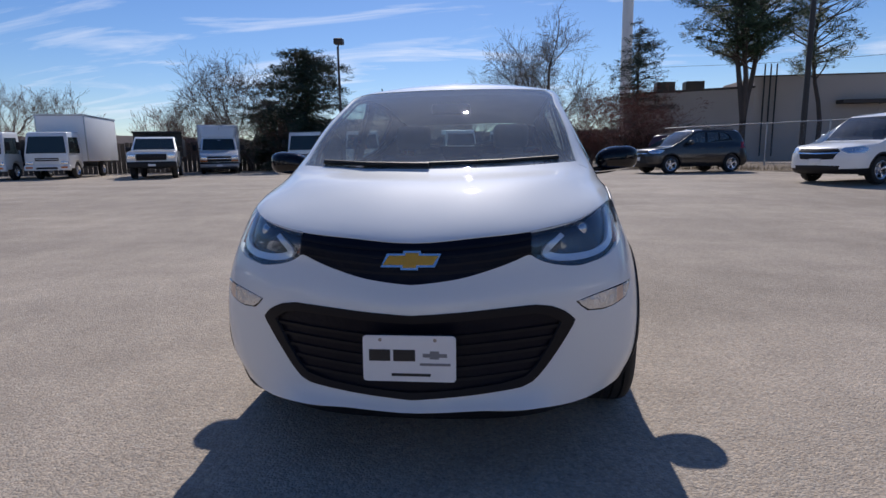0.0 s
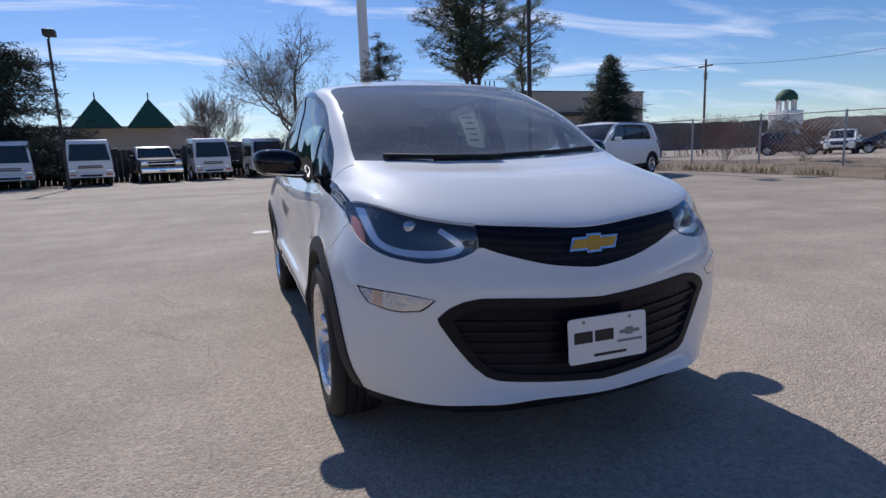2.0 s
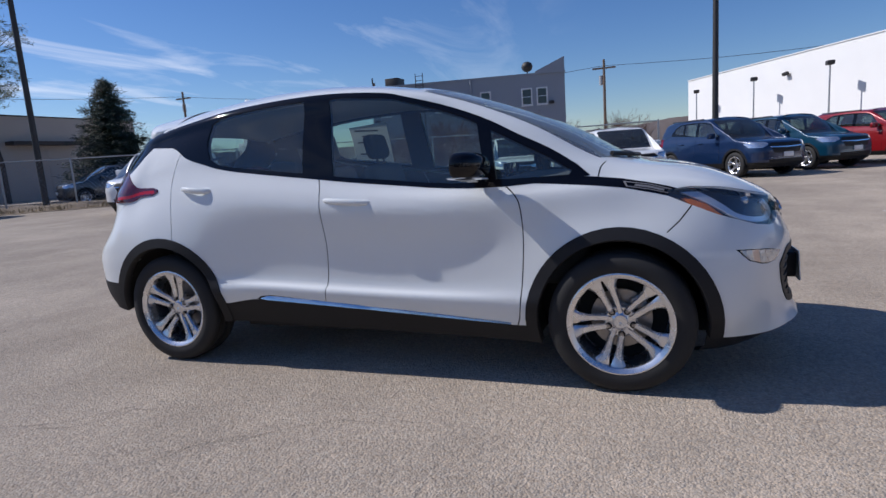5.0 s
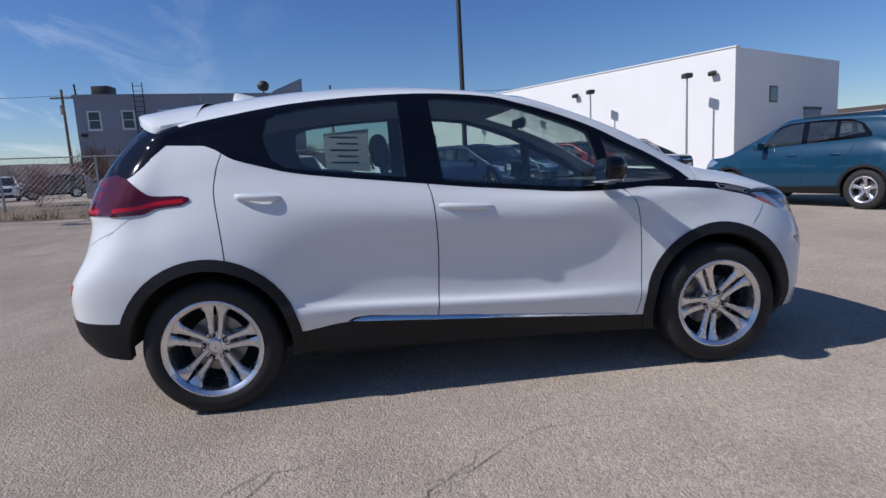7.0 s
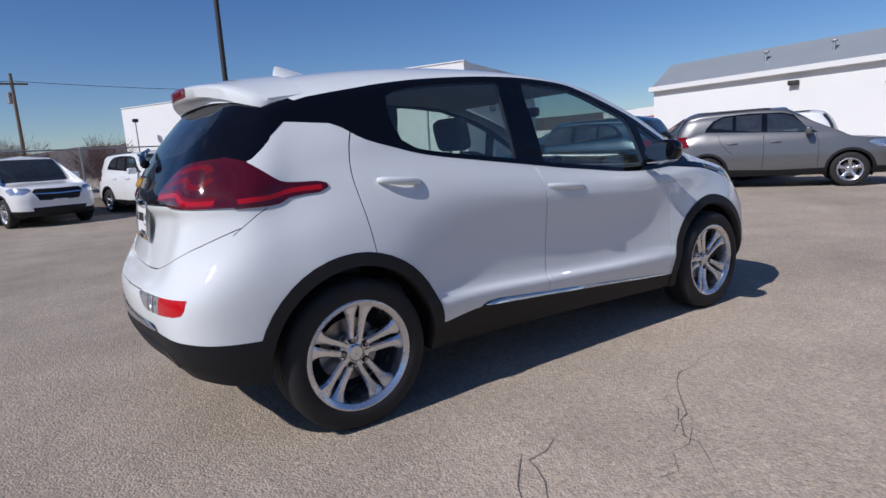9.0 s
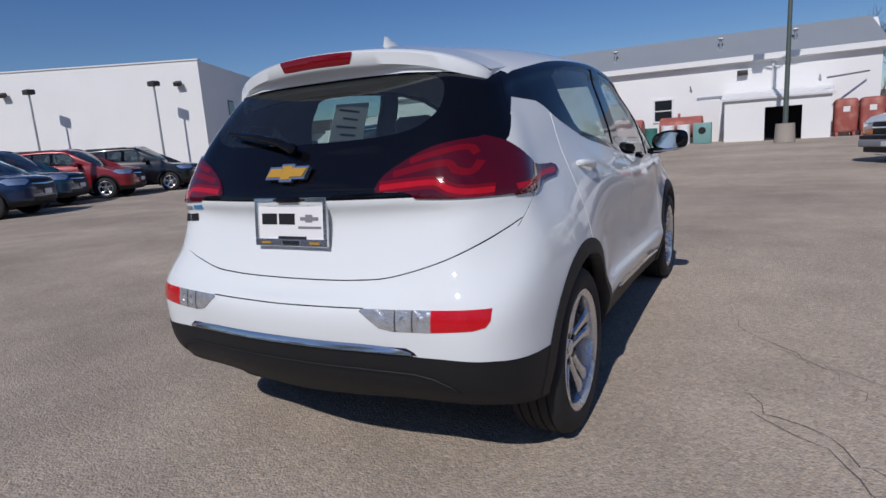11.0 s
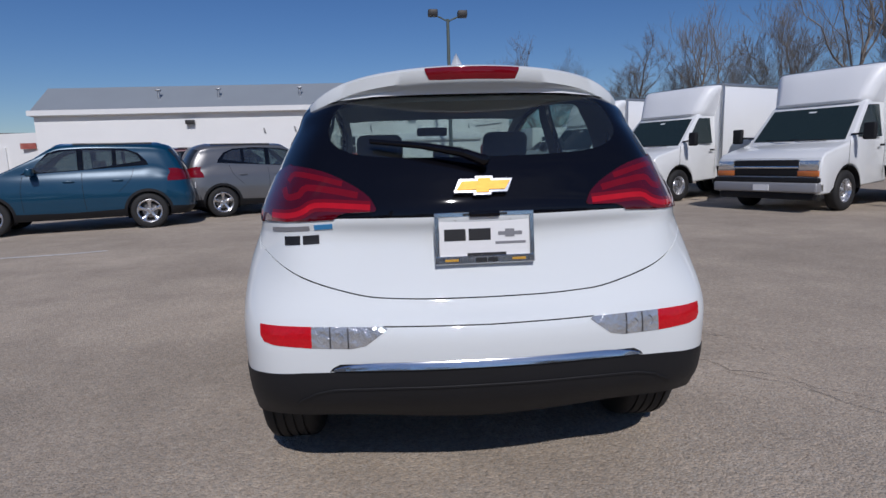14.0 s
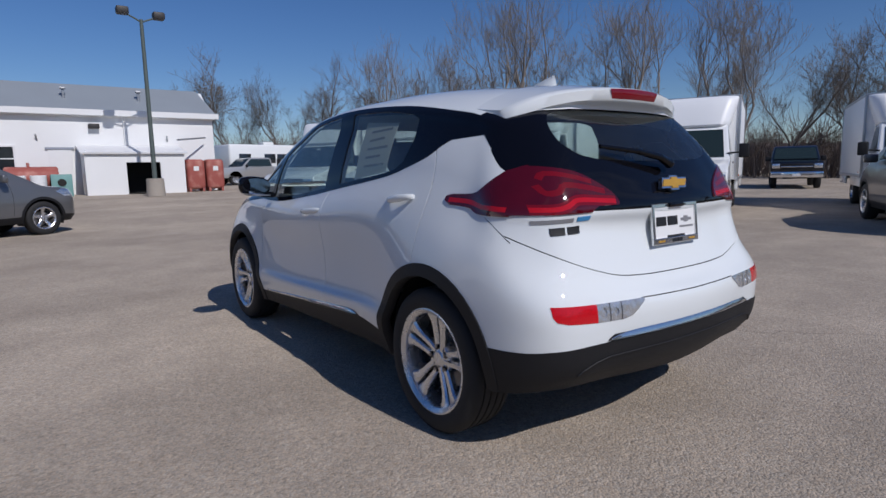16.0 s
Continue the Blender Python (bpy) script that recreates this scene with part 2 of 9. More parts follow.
def spline(pts, k=4, closed=False):
    """Points of a smooth curve through pts."""
    P = [np.array(p, float) for p in pts]
    n = len(P)
    out = []
    for i in range(n if closed else n - 1):
        p1, p2 = P[i], P[(i + 1) % n]
        p0 = P[i - 1] if (closed or i) else 2 * p1 - p2
        p3 = P[(i + 2) % n] if (closed or i + 2 < n) else 2 * p2 - p1
        for s in range(k):
            t = s / k
            out.append(0.5 * (2 * p1 + (p2 - p0) * t + (2 * p0 - 5 * p1 + 4 * p2 - p3) * t * t + (3 * p1 - p0 - 3 * p2 + p3) * t ** 3))
    if not closed:
        out.append(P[-1])
    return [tuple(p) for p in out]


def hermite(knots, values, at):
    """Cubic curve through values (n, ...) at knots, with slopes that suit uneven steps."""
    knots, values = np.asarray(knots, float), np.asarray(values, float)
    d = np.diff(values, axis=0) / np.diff(knots).reshape(-1, *[1] * (values.ndim - 1))
    h = np.diff(knots)
    slope = np.empty_like(values)
    slope[0], slope[-1] = d[0], d[-1]
    w = (h[:-1] / (h[:-1] + h[1:])).reshape(-1, *[1] * (values.ndim - 1))
    slope[1:-1] = d[:-1] * (1 - w) + d[1:] * w
    out = []
    for t in at:
        i = min(max(int(np.searchsorted(knots, t, "right")) - 1, 0), len(knots) - 2)
        s = (t - knots[i]) / h[i]
        out.append((2 * s ** 3 - 3 * s ** 2 + 1) * values[i] + (s ** 3 - 2 * s ** 2 + s) * h[i] * slope[i]
                   + (3 * s ** 2 - 2 * s ** 3) * values[i + 1] + (s ** 3 - s ** 2) * h[i] * slope[i + 1])
    return np.array(out)


def inside(p, poly):
    x, y = p
    hit = False
    j = len(poly) - 1
    for i in range(len(poly)):
        (xi, yi), (xj, yj) = poly[i], poly[j]
        if (yi > y) != (yj > y) and x < (xj - xi) * (y - yi) / (yj - yi) + xi:
            hit = not hit
        j = i
    return hit


def ribbon(line, half):
    """The outline of a strip along a polyline."""
    P = [np.array(p[:2], float) for p in line]
    left, right = [], []
    for i, p in enumerate(P):
        d = P[min(i + 1, len(P) - 1)] - P[max(i - 1, 0)]
        d = d / (np.linalg.norm(d) + 1e-9)
        nrm = np.array((-d[1], d[0])) * half
        left.append(tuple(p + nrm)); right.append(tuple(p - nrm))
    return left + right[::-1]


class Body:
    """A car's half body, lofted through feature curves that run from the middle of the nose round the side to the middle of the tail,
    then cut into panels along outlines drawn on its side, nose or tail."""
    AX = {"x": (1, 2), "y": (0, 2), "z": (0, 1)}

    def __init__(self, rows, fine_u=8, fine_v=7, relax=2):
        R = np.array(rows, float)
        m = R.shape[1]
        flip = np.array((-1, 1, 1))
        ext = np.concatenate([R[:, 2:0:-1] * flip, R, R[:, -2:-4:-1] * flip], axis=1)
        ku = np.concatenate([[0], np.cumsum(np.maximum(np.linalg.norm(np.diff(ext, axis=1), axis=2).mean(0), 1e-3))])
        at_u = np.concatenate([np.linspace(ku[i], ku[i + 1], fine_u, endpoint=False) for i in range(2, m + 1)] + [[ku[m + 1]]])
        G = np.swapaxes(hermite(ku, np.swapaxes(ext, 0, 1), at_u), 0, 1)
        kv = np.concatenate([[0], np.cumsum(np.linalg.norm(np.diff(R, axis=0), axis=2).mean(1))])
        at_v = np.concatenate([np.linspace(kv[i], kv[i + 1], fine_v, endpoint=False) for i in range(len(kv) - 1)] + [[kv[-1]]])
        S = hermite(kv, G, at_v)
        S[:, 0, 0] = S[:, -1, 0] = 0
        S[-1, :, 0] = 0
        for _ in range(relax):
            T = S.copy()
            T[1:-1, 1:-1] = 0.5 * S[1:-1, 1:-1] + 0.125 * (S[:-2, 1:-1] + S[2:, 1:-1] + S[1:-1, :-2] + S[1:-1, 2:])
            for c, d in ((0, 1), (-1, -2)):
                T[1:-1, c, 1:] = 0.5 * S[1:-1, c, 1:] + 0.125 * (S[:-2, c, 1:] + S[2:, c, 1:] + 2 * S[1:-1, d, 1:])
            S = T
        self.bm = bm = bmesh.new()
        self.tag = bm.faces.layers.int.new("tag")
        self.uu, self.vv = bm.faces.layers.float.new("u"), bm.faces.layers.float.new("v")
        V = [[bm.verts.new(p) for p in row] for row in S]
        for i in range(len(V) - 1):
            for j in range(len(V[0]) - 1):
                q = (V[i][j], V[i][j + 1], V[i + 1][j + 1], V[i + 1][j])
                f = bm.faces.new(q)
                f[self.uu], f[self.vv] = (j + 0.5) / fine_u, (i + 0.5) / fine_v
        bmesh.ops.remove_doubles(bm, verts=bm.verts, dist=1e-5)
        bm.normal_update()
        self.names = {"": 0}
        self.lens = []

    def id(self, name):
        return self.names.setdefault(name, len(self.names))

    def grid(self, name, u0, u1, v0, v1):
        k = self.id(name)
        for f in self.bm.faces:
            if u0 < f[self.uu] < u1 and v0 < f[self.vv] < v1:
                f[self.tag] = k

    def cut(self, name, poly, axis, test=None, over=None):
        """Cuts the outline into the surface and names what lies inside it. over: the regions that may be renamed."""
        a, b = self.AX[axis]
        xs, ys = [p[0] for p in poly], [p[1] for p in poly]
        lo, hi = (min(xs) - 0.002, min(ys) - 0.002), (max(xs) + 0.002, max(ys) + 0.002)

        def span(f):
            us = [v.co[a] for v in f.verts]; vs = [v.co[b] for v in f.verts]
            return min(us), max(us), min(vs), max(vs)
        allowed = None if over is None else {self.id(o) for o in over}
        cand = []
        for f in self.bm.faces:
            if allowed is not None and f[self.tag] not in allowed:
                continue
            u0, u1, v0, v1 = span(f)
            if u1 < lo[0] or u0 > hi[0] or v1 < lo[1] or v0 > hi[1]:
                continue
            if test is None or test(f.calc_center_median(), f.normal):
                cand.append(f)
        n = len(poly)
        for i in range(n):
            p, q = poly[i], poly[(i + 1) % n]
            du, dv = q[0] - p[0], q[1] - p[1]
            if math.hypot(du, dv) < 1e-6:
                continue
            e = 0.0015
            s0, s1, t0, t1 = min(p[0], q[0]) - e, max(p[0], q[0]) + e, min(p[1], q[1]) - e, max(p[1], q[1]) + e
            sub, rest = [], []
            for f in cand:
                u0, u1, v0, v1 = span(f)
                if u1 < s0 or u0 > s1 or v1 < t0 or v0 > t1:
                    rest.append(f); continue
                side = [(v.co[a] - p[0]) * dv - (v.co[b] - p[1]) * du for v in f.verts]
                (sub if min(side) < -1e-7 and max(side) > 1e-7 else rest).append(f)
            if not sub:
                continue
            co, no = [0, 0, 0], [0, 0, 0]
            co[a], co[b], no[a], no[b] = p[0], p[1], dv, -du
            geom = list({v for f in sub for v in f.verts}) + list({x for f in sub for x in f.edges}) + sub
            r = bmesh.ops.bisect_plane(self.bm, geom=geom, dist=1e-6, plane_co=co, plane_no=no)
            cand = list(dict.fromkeys(rest + [g for g in r["geom"] if isinstance(g, bmesh.types.BMFace)]))
        k = self.id(name)
        for f in cand:
            if f.is_valid:
                c = f.calc_center_median()
                if inside((c[a], c[b]), poly):
                    f[self.tag] = k

    def finish(self):
        self.bm.normal_update()
        self.faces = {}
        for f in self.bm.faces:
            self.faces.setdefault(f[self.tag], []).append(f)

    def mesh(self, names, sides="LR", depth=0.010, push=0.0, flip=False):
        """A mesh of the regions named. sides: L, R or both in one. depth: how far the rim is turned in."""
        fs = [f for nme in names for f in self.faces.get(self.id(nme), [])]
        verts, faces, norms = [], [], []
        for sgn in ([1] if sides == "L" else [-1] if sides == "R" else [1, -1]):
            idx = {}
            mid = {}
            base = len(verts)

            def vid(v, inner=False):
                key = (v, inner)
                if key not in idx:
                    nv = v.normal.copy()
                    if abs(v.co.x) < 1e-4:
                        nv.x = 0; nv.normalize()
                    p = v.co + nv * (push - (depth if inner else 0))
                    if abs(v.co.x) < 1e-4:
                        p.x = 0
                    idx[key] = len(verts)
                    verts.append((p.x * sgn, p.y, p.z))
                return idx[key]

            count = {}
            for f in fs:
                for e in f.edges:
                    count[e] = count.get(e, 0) + 1
            for f in fs:
                ids = [vid(v) for v in f.verts]
                nn = []
                for v in f.verts:
                    nv = v.normal.copy()
                    if abs(v.co.x) < 1e-4:
                        nv.x = 0; nv.normalize()
                    nn.append((nv.x * sgn, nv.y, nv.z))
                if (sgn < 0) != flip:
                    ids, nn = ids[::-1], nn[::-1]
                if flip:
                    nn = [(-x, -y, -z) for x, y, z in nn]
                faces.append(ids); norms += nn
                if depth:
                    for lp in f.loops:
                        e = lp.edge
                        if count[e] == 1 and not all(abs(v.co.x) < 1e-4 for v in e.verts):
                            v0, v1 = lp.vert, lp.link_loop_next.vert
                            q = [vid(v1), vid(v0), vid(v0, True), vid(v1, True)]
                            if (sgn < 0) != flip:
                                q = q[::-1]
                            faces.append(q); norms += [(0, 0, 0)] * 4
        me = bpy.data.meshes.new("panel")
        me.from_pydata(verts, [], faces)
        me.polygons.foreach_set("use_smooth", [True] * len(faces))
        me.update()
        me.normals_split_custom_set(norms)
        return me

    def panel(self, name, regions, mat, parent, sides="LR", label="", **k):
        me = self.mesh(regions, sides, **k)
        if not len(me.polygons):
            return None
        me.name = name
        me.materials.append(mat)
        ob = new(name, me)
        ob.parent = parent
        if label:
            ob["label"] = label
        return ob

    def pair(self, name, regions, mat, parent, label="", **k):
        return [self.panel(name, regions, mat, parent, s, label, **k) for s in "LR"]

# ---- ground ----
def step(t):
    t = min(max(t, 0.0), 1.0)
    return t * t * (3 - 2 * t)


def rise(x, y):
    """The lot climbs a little towards the fence and towards the workshop."""
    return 0.20 * step((y - 4) / 10) + 0.30 * step((-y - 13) / 15) * step((16 - x) / 8)


def asphalt():
    """Worn, sun-bleached asphalt: pale and dark stones in grey binder, with broad stains and worn lanes."""
    m = bpy.data.materials.new("worn_asphalt")
    m.use_nodes = True
    n, l = m.node_tree.nodes, m.node_tree.links
    b = n["Principled BSDF"]
    co = n.new("ShaderNodeTexCoord")

    def noisy(scale, detail=4, rough=.55, vec=None):
        t = n.new("ShaderNodeTexNoise")
        t.inputs["Scale"].default_value, t.inputs["Detail"].default_value, t.inputs["Roughness"].default_value = scale, detail, rough
        l.new(vec or co.outputs["Object"], t.inputs["Vector"])
        return t.outputs[0]

    def math_(op, a, b_=None, c=None):
        t = n.new("ShaderNodeMath"); t.operation = op
        for i, v in enumerate((a, b_, c)):
            if v is None:
                continue
            if isinstance(v, (int, float)):
                t.inputs[i].default_value = v
            else:
                l.new(v, t.inputs[i])
        return t.outputs[0]

    def ramp(v, lo, hi, a=0.0, c=1.0):
        t = n.new("ShaderNodeMapRange")
        for k, x in (("From Min", lo), ("From Max", hi), ("To Min", a), ("To Max", c)):
            t.inputs[k].default_value = x
        l.new(v, t.inputs[0])
        return t.outputs[0]
    stone = n.new("ShaderNodeTexVoronoi"); stone.inputs["Scale"].default_value = 105
    l.new(co.outputs["Object"], stone.inputs["Vector"])
    sepc = n.new("ShaderNodeSeparateColor"); l.new(stone.outputs["Color"], sepc.inputs[0])
    chip = n.new("ShaderNodeTexVoronoi"); chip.inputs["Scale"].default_value = 46
    l.new(co.outputs["Object"], chip.inputs["Vector"])
    sepd = n.new("ShaderNodeSeparateColor"); l.new(chip.outputs["Color"], sepd.inputs[0])
    grain = math_("ADD", ramp(sepc.outputs[0], 0, 1, .82, 1.14), ramp(sepd.outputs[0], .6, 1, 0, .15))
    pits = ramp(noisy(38, 3), .34, .46, .80, 1.0)
    broad = ramp(noisy(.32, 5), .3, .7, .84, 1.16)
    blotch = ramp(noisy(1.7, 5, .62), .35, .7, .90, 1.10)
    lane = n.new("ShaderNodeMapping"); lane.inputs["Scale"].default_value = (.10, .9, 1); lane.inputs["Rotation"].default_value = (0, 0, radians(24))
    l.new(co.outputs["Object"], lane.inputs[0])
    wear = ramp(noisy(.7, 3, .5, lane.outputs[0]), .42, .62, .93, 1.05)
    val = math_("MULTIPLY", math_("MULTIPLY", grain, pits), math_("MULTIPLY", math_("MULTIPLY", broad, blotch), wear))
    rgb = n.new("ShaderNodeMix"); rgb.data_type = "RGBA"
    l.new(sepc.outputs[1], rgb.inputs["Factor"])
    rgb.inputs["A"].default_value, rgb.inputs["B"].default_value = (0.436, 0.354, 0.270, 1), (0.372, 0.329, 0.275, 1)
    sc = n.new("ShaderNodeVectorMath"); sc.operation = "SCALE"
    l.new(rgb.outputs["Result"], sc.inputs[0]); l.new(val, sc.inputs["Scale"])
    l.new(sc.outputs[0], b.inputs["Base Color"])
    b.inputs["Roughness"].default_value = .82
    b.inputs["Specular IOR Level"].default_value = .2
    b.inputs["Diffuse Roughness"].default_value = .25
    bp = n.new("ShaderNodeBump"); bp.inputs["Distance"].default_value = .0052; bp.inputs["Strength"].default_value = .9
    l.new(math_("ADD", math_("MULTIPLY", stone.outputs["Distance"], -1.0), math_("MULTIPLY", noisy(38, 3), 1.2)), bp.inputs["Height"])
    l.new(bp.outputs[0], b.inputs["Normal"])
    return m


ASPHALT = asphalt()
gb = bmesh.new()
steps = sorted({*np.arange(-60, 61, 2.0), -3000, -1200, -500, -250, -150, -100, -80, 80, 100, 150, 250, 500, 1200, 3000})
gv = [[gb.verts.new((x, y, rise(x, y))) for x in steps] for y in steps]
for i in range(len(steps) - 1):
    for j in range(len(steps) - 1):
        gb.faces.new((gv[i][j], gv[i][j + 1], gv[i + 1][j + 1], gv[i + 1][j]))
ground = tagged(part("ground", gb, ASPHALT), "worn sun-bleached grey asphalt of a car lot", "ground", kind="structure")
CRACK = material("crack_filler", (0.165, 0.145, 0.125), 0.9, var=0.2, scale=6)


def crack(pts, w, seed):
    """A wandering open crack: a thin dark strip a few millimetres proud of the ground."""
    rng = random.Random(seed)
    line = []
    for (x0, y0), (x1, y1) in zip(pts, pts[1:]):
        k = max(2, int(math.hypot(x1 - x0, y1 - y0) / .09))
        for i in range(k):
            t = i / k
            line.append((x0 + (x1 - x0) * t + rng.gauss(0, .022), y0 + (y1 - y0) * t + rng.gauss(0, .022)))
    line.append(pts[-1])
    bm = bmesh.new()
    prev = None
    for i, (x, y) in enumerate(line):
        a = line[max(0, i - 1)]; b = line[min(len(line) - 1, i + 1)]
        d = Vector((b[0] - a[0], b[1] - a[1], 0)).normalized()
        h = w * rng.uniform(.2, .75)
        z = rise(x, y) + .004
        cur = (bm.verts.new((x - d.y * h, y + d.x * h, z)), bm.verts.new((x + d.y * h, y - d.x * h, z)))
        if prev:
            bm.faces.new((prev[0], prev[1], cur[1], cur[0]))
        prev = cur
    return tagged(part("crack", bm, CRACK, smooth=0), "thin dark crack in the asphalt", "crack", group="cracks", kind="structure")


for seed, w, pts in ((1, .004, [(-3.5, 1.6), (-3.06, 2.14), (-2.6, 2.65), (-2.1, 2.87), (-1.68, 3.02), (-1.22, 3.02), (-.87, 3.16), (-.26, 3.6)]),
                     (2, .003, [(-2.44, 2.15), (-2.01, 1.72), (-1.80, 1.50), (-1.64, 1.17), (-1.42, .95)]),
                     (3, .0022, [(-1.69, .37), (-1.57, .20), (-1.47, .11)]),
                     (4, .0034, [(-1.42, .77), (-1.49, .95), (-1.61, 1.03), (-1.72, 1.13), (-1.80, 1.29), (-1.92, 1.40)]),
                     (5, .003, [(-1.29, -.45), (-1.38, -.15), (-1.47, .03), (-1.60, .22), (-1.72, .34), (-1.94, .53)]),
                     (6, .002, [(-1.72, .34), (-1.80, .52), (-1.84, .70)])):
    crack(pts, w, seed)
# a worn blotch and a worn end of a line, in white paint
WORN_PAINT = material("worn_white_road_paint", (0.62, 0.61, 0.58), 0.8, var=0.15, scale=9, fine=0.1)
for nm, pts, lab in (("paint_blotch", [(-.95, 5.30), (-.86, 5.22), (-.69, 5.16), (-.64, 5.30), (-.70, 5.58), (-.80, 5.64), (-.92, 5.52)], "worn white paint blotch on the asphalt"),
                     ("paint_line", [(5.9, -4.30), (5.9, -4.40), (4.9, -4.58), (4.44, -4.78), (4.42, -4.70), (4.9, -4.48)], "faint worn white line on the asphalt")):
    bm = bmesh.new()
    f = bm.faces.new([bm.verts.new((x, y, rise(x, y) + .004)) for x, y in pts])
    bm.normal_update()
    if f.normal.z < 0:
        f.normal_flip()
    tagged(part(nm, bm, WORN_PAINT, smooth=0), lab, "road paint", kind="structure")

# ---- the white electric hatchback in the middle of the lot; its nose points along -y ----
def hatchback_body():
    rail = [(0, -0.40, 1.482), (.22, -.395, 1.481), (.42, -.37, 1.477), (.52, -.35, 1.472), (.562, -.325, 1.466), (.585, -.27, 1.470), (.603, -.2, 1.478),
            (.613, -.08, 1.490), (.618, .1, 1.502), (.619, .35, 1.507), (.613, .75, 1.488), (.602, 1.1, 1.448), (.594, 1.35, 1.410), (.572, 1.52, 1.375),
            (.48, 1.60, 1.395), (.33, 1.64, 1.403), (.17, 1.655, 1.405), (0, 1.66, 1.405)]
    belt = [(0, -1.72, .968), (.22, -1.71, .975), (.42, -1.66, .984), (.55, -1.58, .988), (.635, -1.46, .990), (.69, -1.36, .990), (.735, -1.2, .985),
            (.765, -.85, .968), (.766, -.35, .985), (.766, .2, 1.05), (.757, .75, 1.115), (.745, 1.2, 1.13), (.742, 1.48, 1.07), (.752, 1.69, 1.0),
            (.64, 1.845, .993), (.42, 1.905, .99), (.2, 1.93, .988), (0, 1.935, .987)]
    base = [(0, -1.38, 1.042), (.22, -1.37, 1.045), (.42, -1.33, 1.052), (.56, -1.27, 1.06), (.635, -1.215, 1.064), (.672, -1.16, 1.066)]

    def between(a, b, t, out):
        return tuple(p + (q - p) * t + o for p, q, o in zip(a, b, out))
    mids = []
    for t, ts in ((0.0, 0.22), (0.36, 0.48), (0.70, 0.75)):
        row = []
        for j in range(18):
            bulge = 4 * ts * (1 - ts)
            if j < 6:
                b2 = 4 * t * (1 - t)
                row.append(between(base[j], rail[j], t, (0.004 * b2 * (j > 3), -0.022 * b2, 0.030 * b2)))
            elif j < 13:
                row.append(between(belt[j], rail[j], ts, (0.012 * bulge, 0, 0.0)))
            else:
                row.append(between(belt[j], rail[j], (0.24, 0.50, 0.76)[len(mids)], (0.010 * bulge * (j < 15), 0.040 * bulge * (1 if j > 13 else .4), 0)))
        mids.append(row)

    def roof_z(y):
        return float(hermite([-.5, -.26, 0, .3, .6, .9, 1.2, 1.5, 1.7], [1.452, 1.517, 1.563, 1.592, 1.598, 1.590, 1.565, 1.522, 1.487], [y])[0])
    crown_y = [-.26, -.25, -.21, -.16, -.11, -.06, 0, .1, .25, .45, .75, 1.0, 1.2, 1.3, 1.38, 1.44, 1.48, 1.5]
    crown = [(0, y, roof_z(y)) for y in crown_y]
    inner = []
    for j in range(18):
        x, y = rail[j][0] * .72, rail[j][1] * .62 + crown_y[j] * .38
        k = (rail[j][0] * .72 / .62) ** 2.4
        edge = rail[j][2] if 4 < j < 14 else rail[j][2]
        z = roof_z(y) - (roof_z(y) - edge) * (.72 ** 2.6 if 3 < j < 14 else .30)
        if j > 13:
            y, z = rail[j][1] - .06, roof_z(rail[j][1] - .06) - .035 - .02 * (rail[j][0] / .5) ** 2
        inner.append((x, y, z))
    # bottom edge
    bottom = [(0, -2.120, .262), (.22, -2.105, .270), (.42, -2.055, .262), (.58, -1.935, .246), (.72, -1.785, .256), (.79, -1.63, .26), (.825, -1.3, .21), (.79, -.85, .215),
              (.77, -.35, .222), (.77, .2, .238), (.785, .75, .255), (.83, 1.2, .26), (.820, 1.5, .285), (.792, 1.785, .318), (.67, 1.895, .338), (.42, 1.928, .335),
              (.2, 1.948, .324), (0, 1.955, .318)]
    # lower edge of the bumpers, sill bulge
    lower = [(0, -2.100, .312), (.22, -2.082, .322), (.42, -2.022, .335), (.58, -1.935, .35), (.756, -1.80, .36), (.834, -1.62, .37), (.852, -1.3, .37), (.848, -.85, .400),
             (.846, -.35, .420), (.848, .2, .440), (.856, .75, .455), (.868, 1.2, .40), (.856, 1.5, .40), (.800, 1.830, .41), (.69, 1.945, .42), (.42, 1.995, .42),
             (.2, 2.02, .42), (0, 2.025, .42)]
    # middle of the bumpers and doors
    middle = [(0, -2.078, .45), (.22, -2.062, .46), (.42, -2.012, .47), (.58, -1.945, .49), (.762, -1.81, .5), (.836, -1.62, .50), (.857, -1.3, .52), (.830, -.85, .49),
              (.812, -.35, .478), (.813, .2, .498), (.826, .75, .522), (.874, 1.2, .55), (.862, 1.5, .55), (.806, 1.842, .54), (.70, 1.957, .535), (.42, 2.012, .528),
              (.2, 2.037, .525), (0, 2.043, .523)]
    # ridge of the bumpers
    ridge = [(0, -2.092, .61), (.22, -2.072, .62), (.42, -2.02, .635), (.58, -1.952, .64), (.742, -1.81, .66), (.812, -1.62, .67), (.843, -1.3, .68), (.808, -.85, .68),
             (.805, -.35, .68), (.808, .2, .69), (.822, .75, .70), (.868, 1.2, .71), (.860, 1.5, .70), (.804, 1.832, .68), (.70, 1.945, .665), (.42, 2.01, .655),
             (.2, 2.035, .65), (0, 2.04, .65)]
    # under the lamps, over the rear ledge
    ledge = [(0, -2.055, .69), (.22, -2.033, .715), (.42, -1.975, .752), (.58, -1.90, .768), (.705, -1.775, .79), (.768, -1.62, .80), (.797, -1.3, .81), (.805, -.85, .81),
             (.828, -.35, .840), (.833, .2, .870), (.831, .75, .895), (.834, 1.2, .87), (.832, 1.5, .84), (.785, 1.752, .81), (.645, 1.892, .79), (.42, 1.945, .745),
             (.2, 1.965, .722), (0, 1.97, .713)]
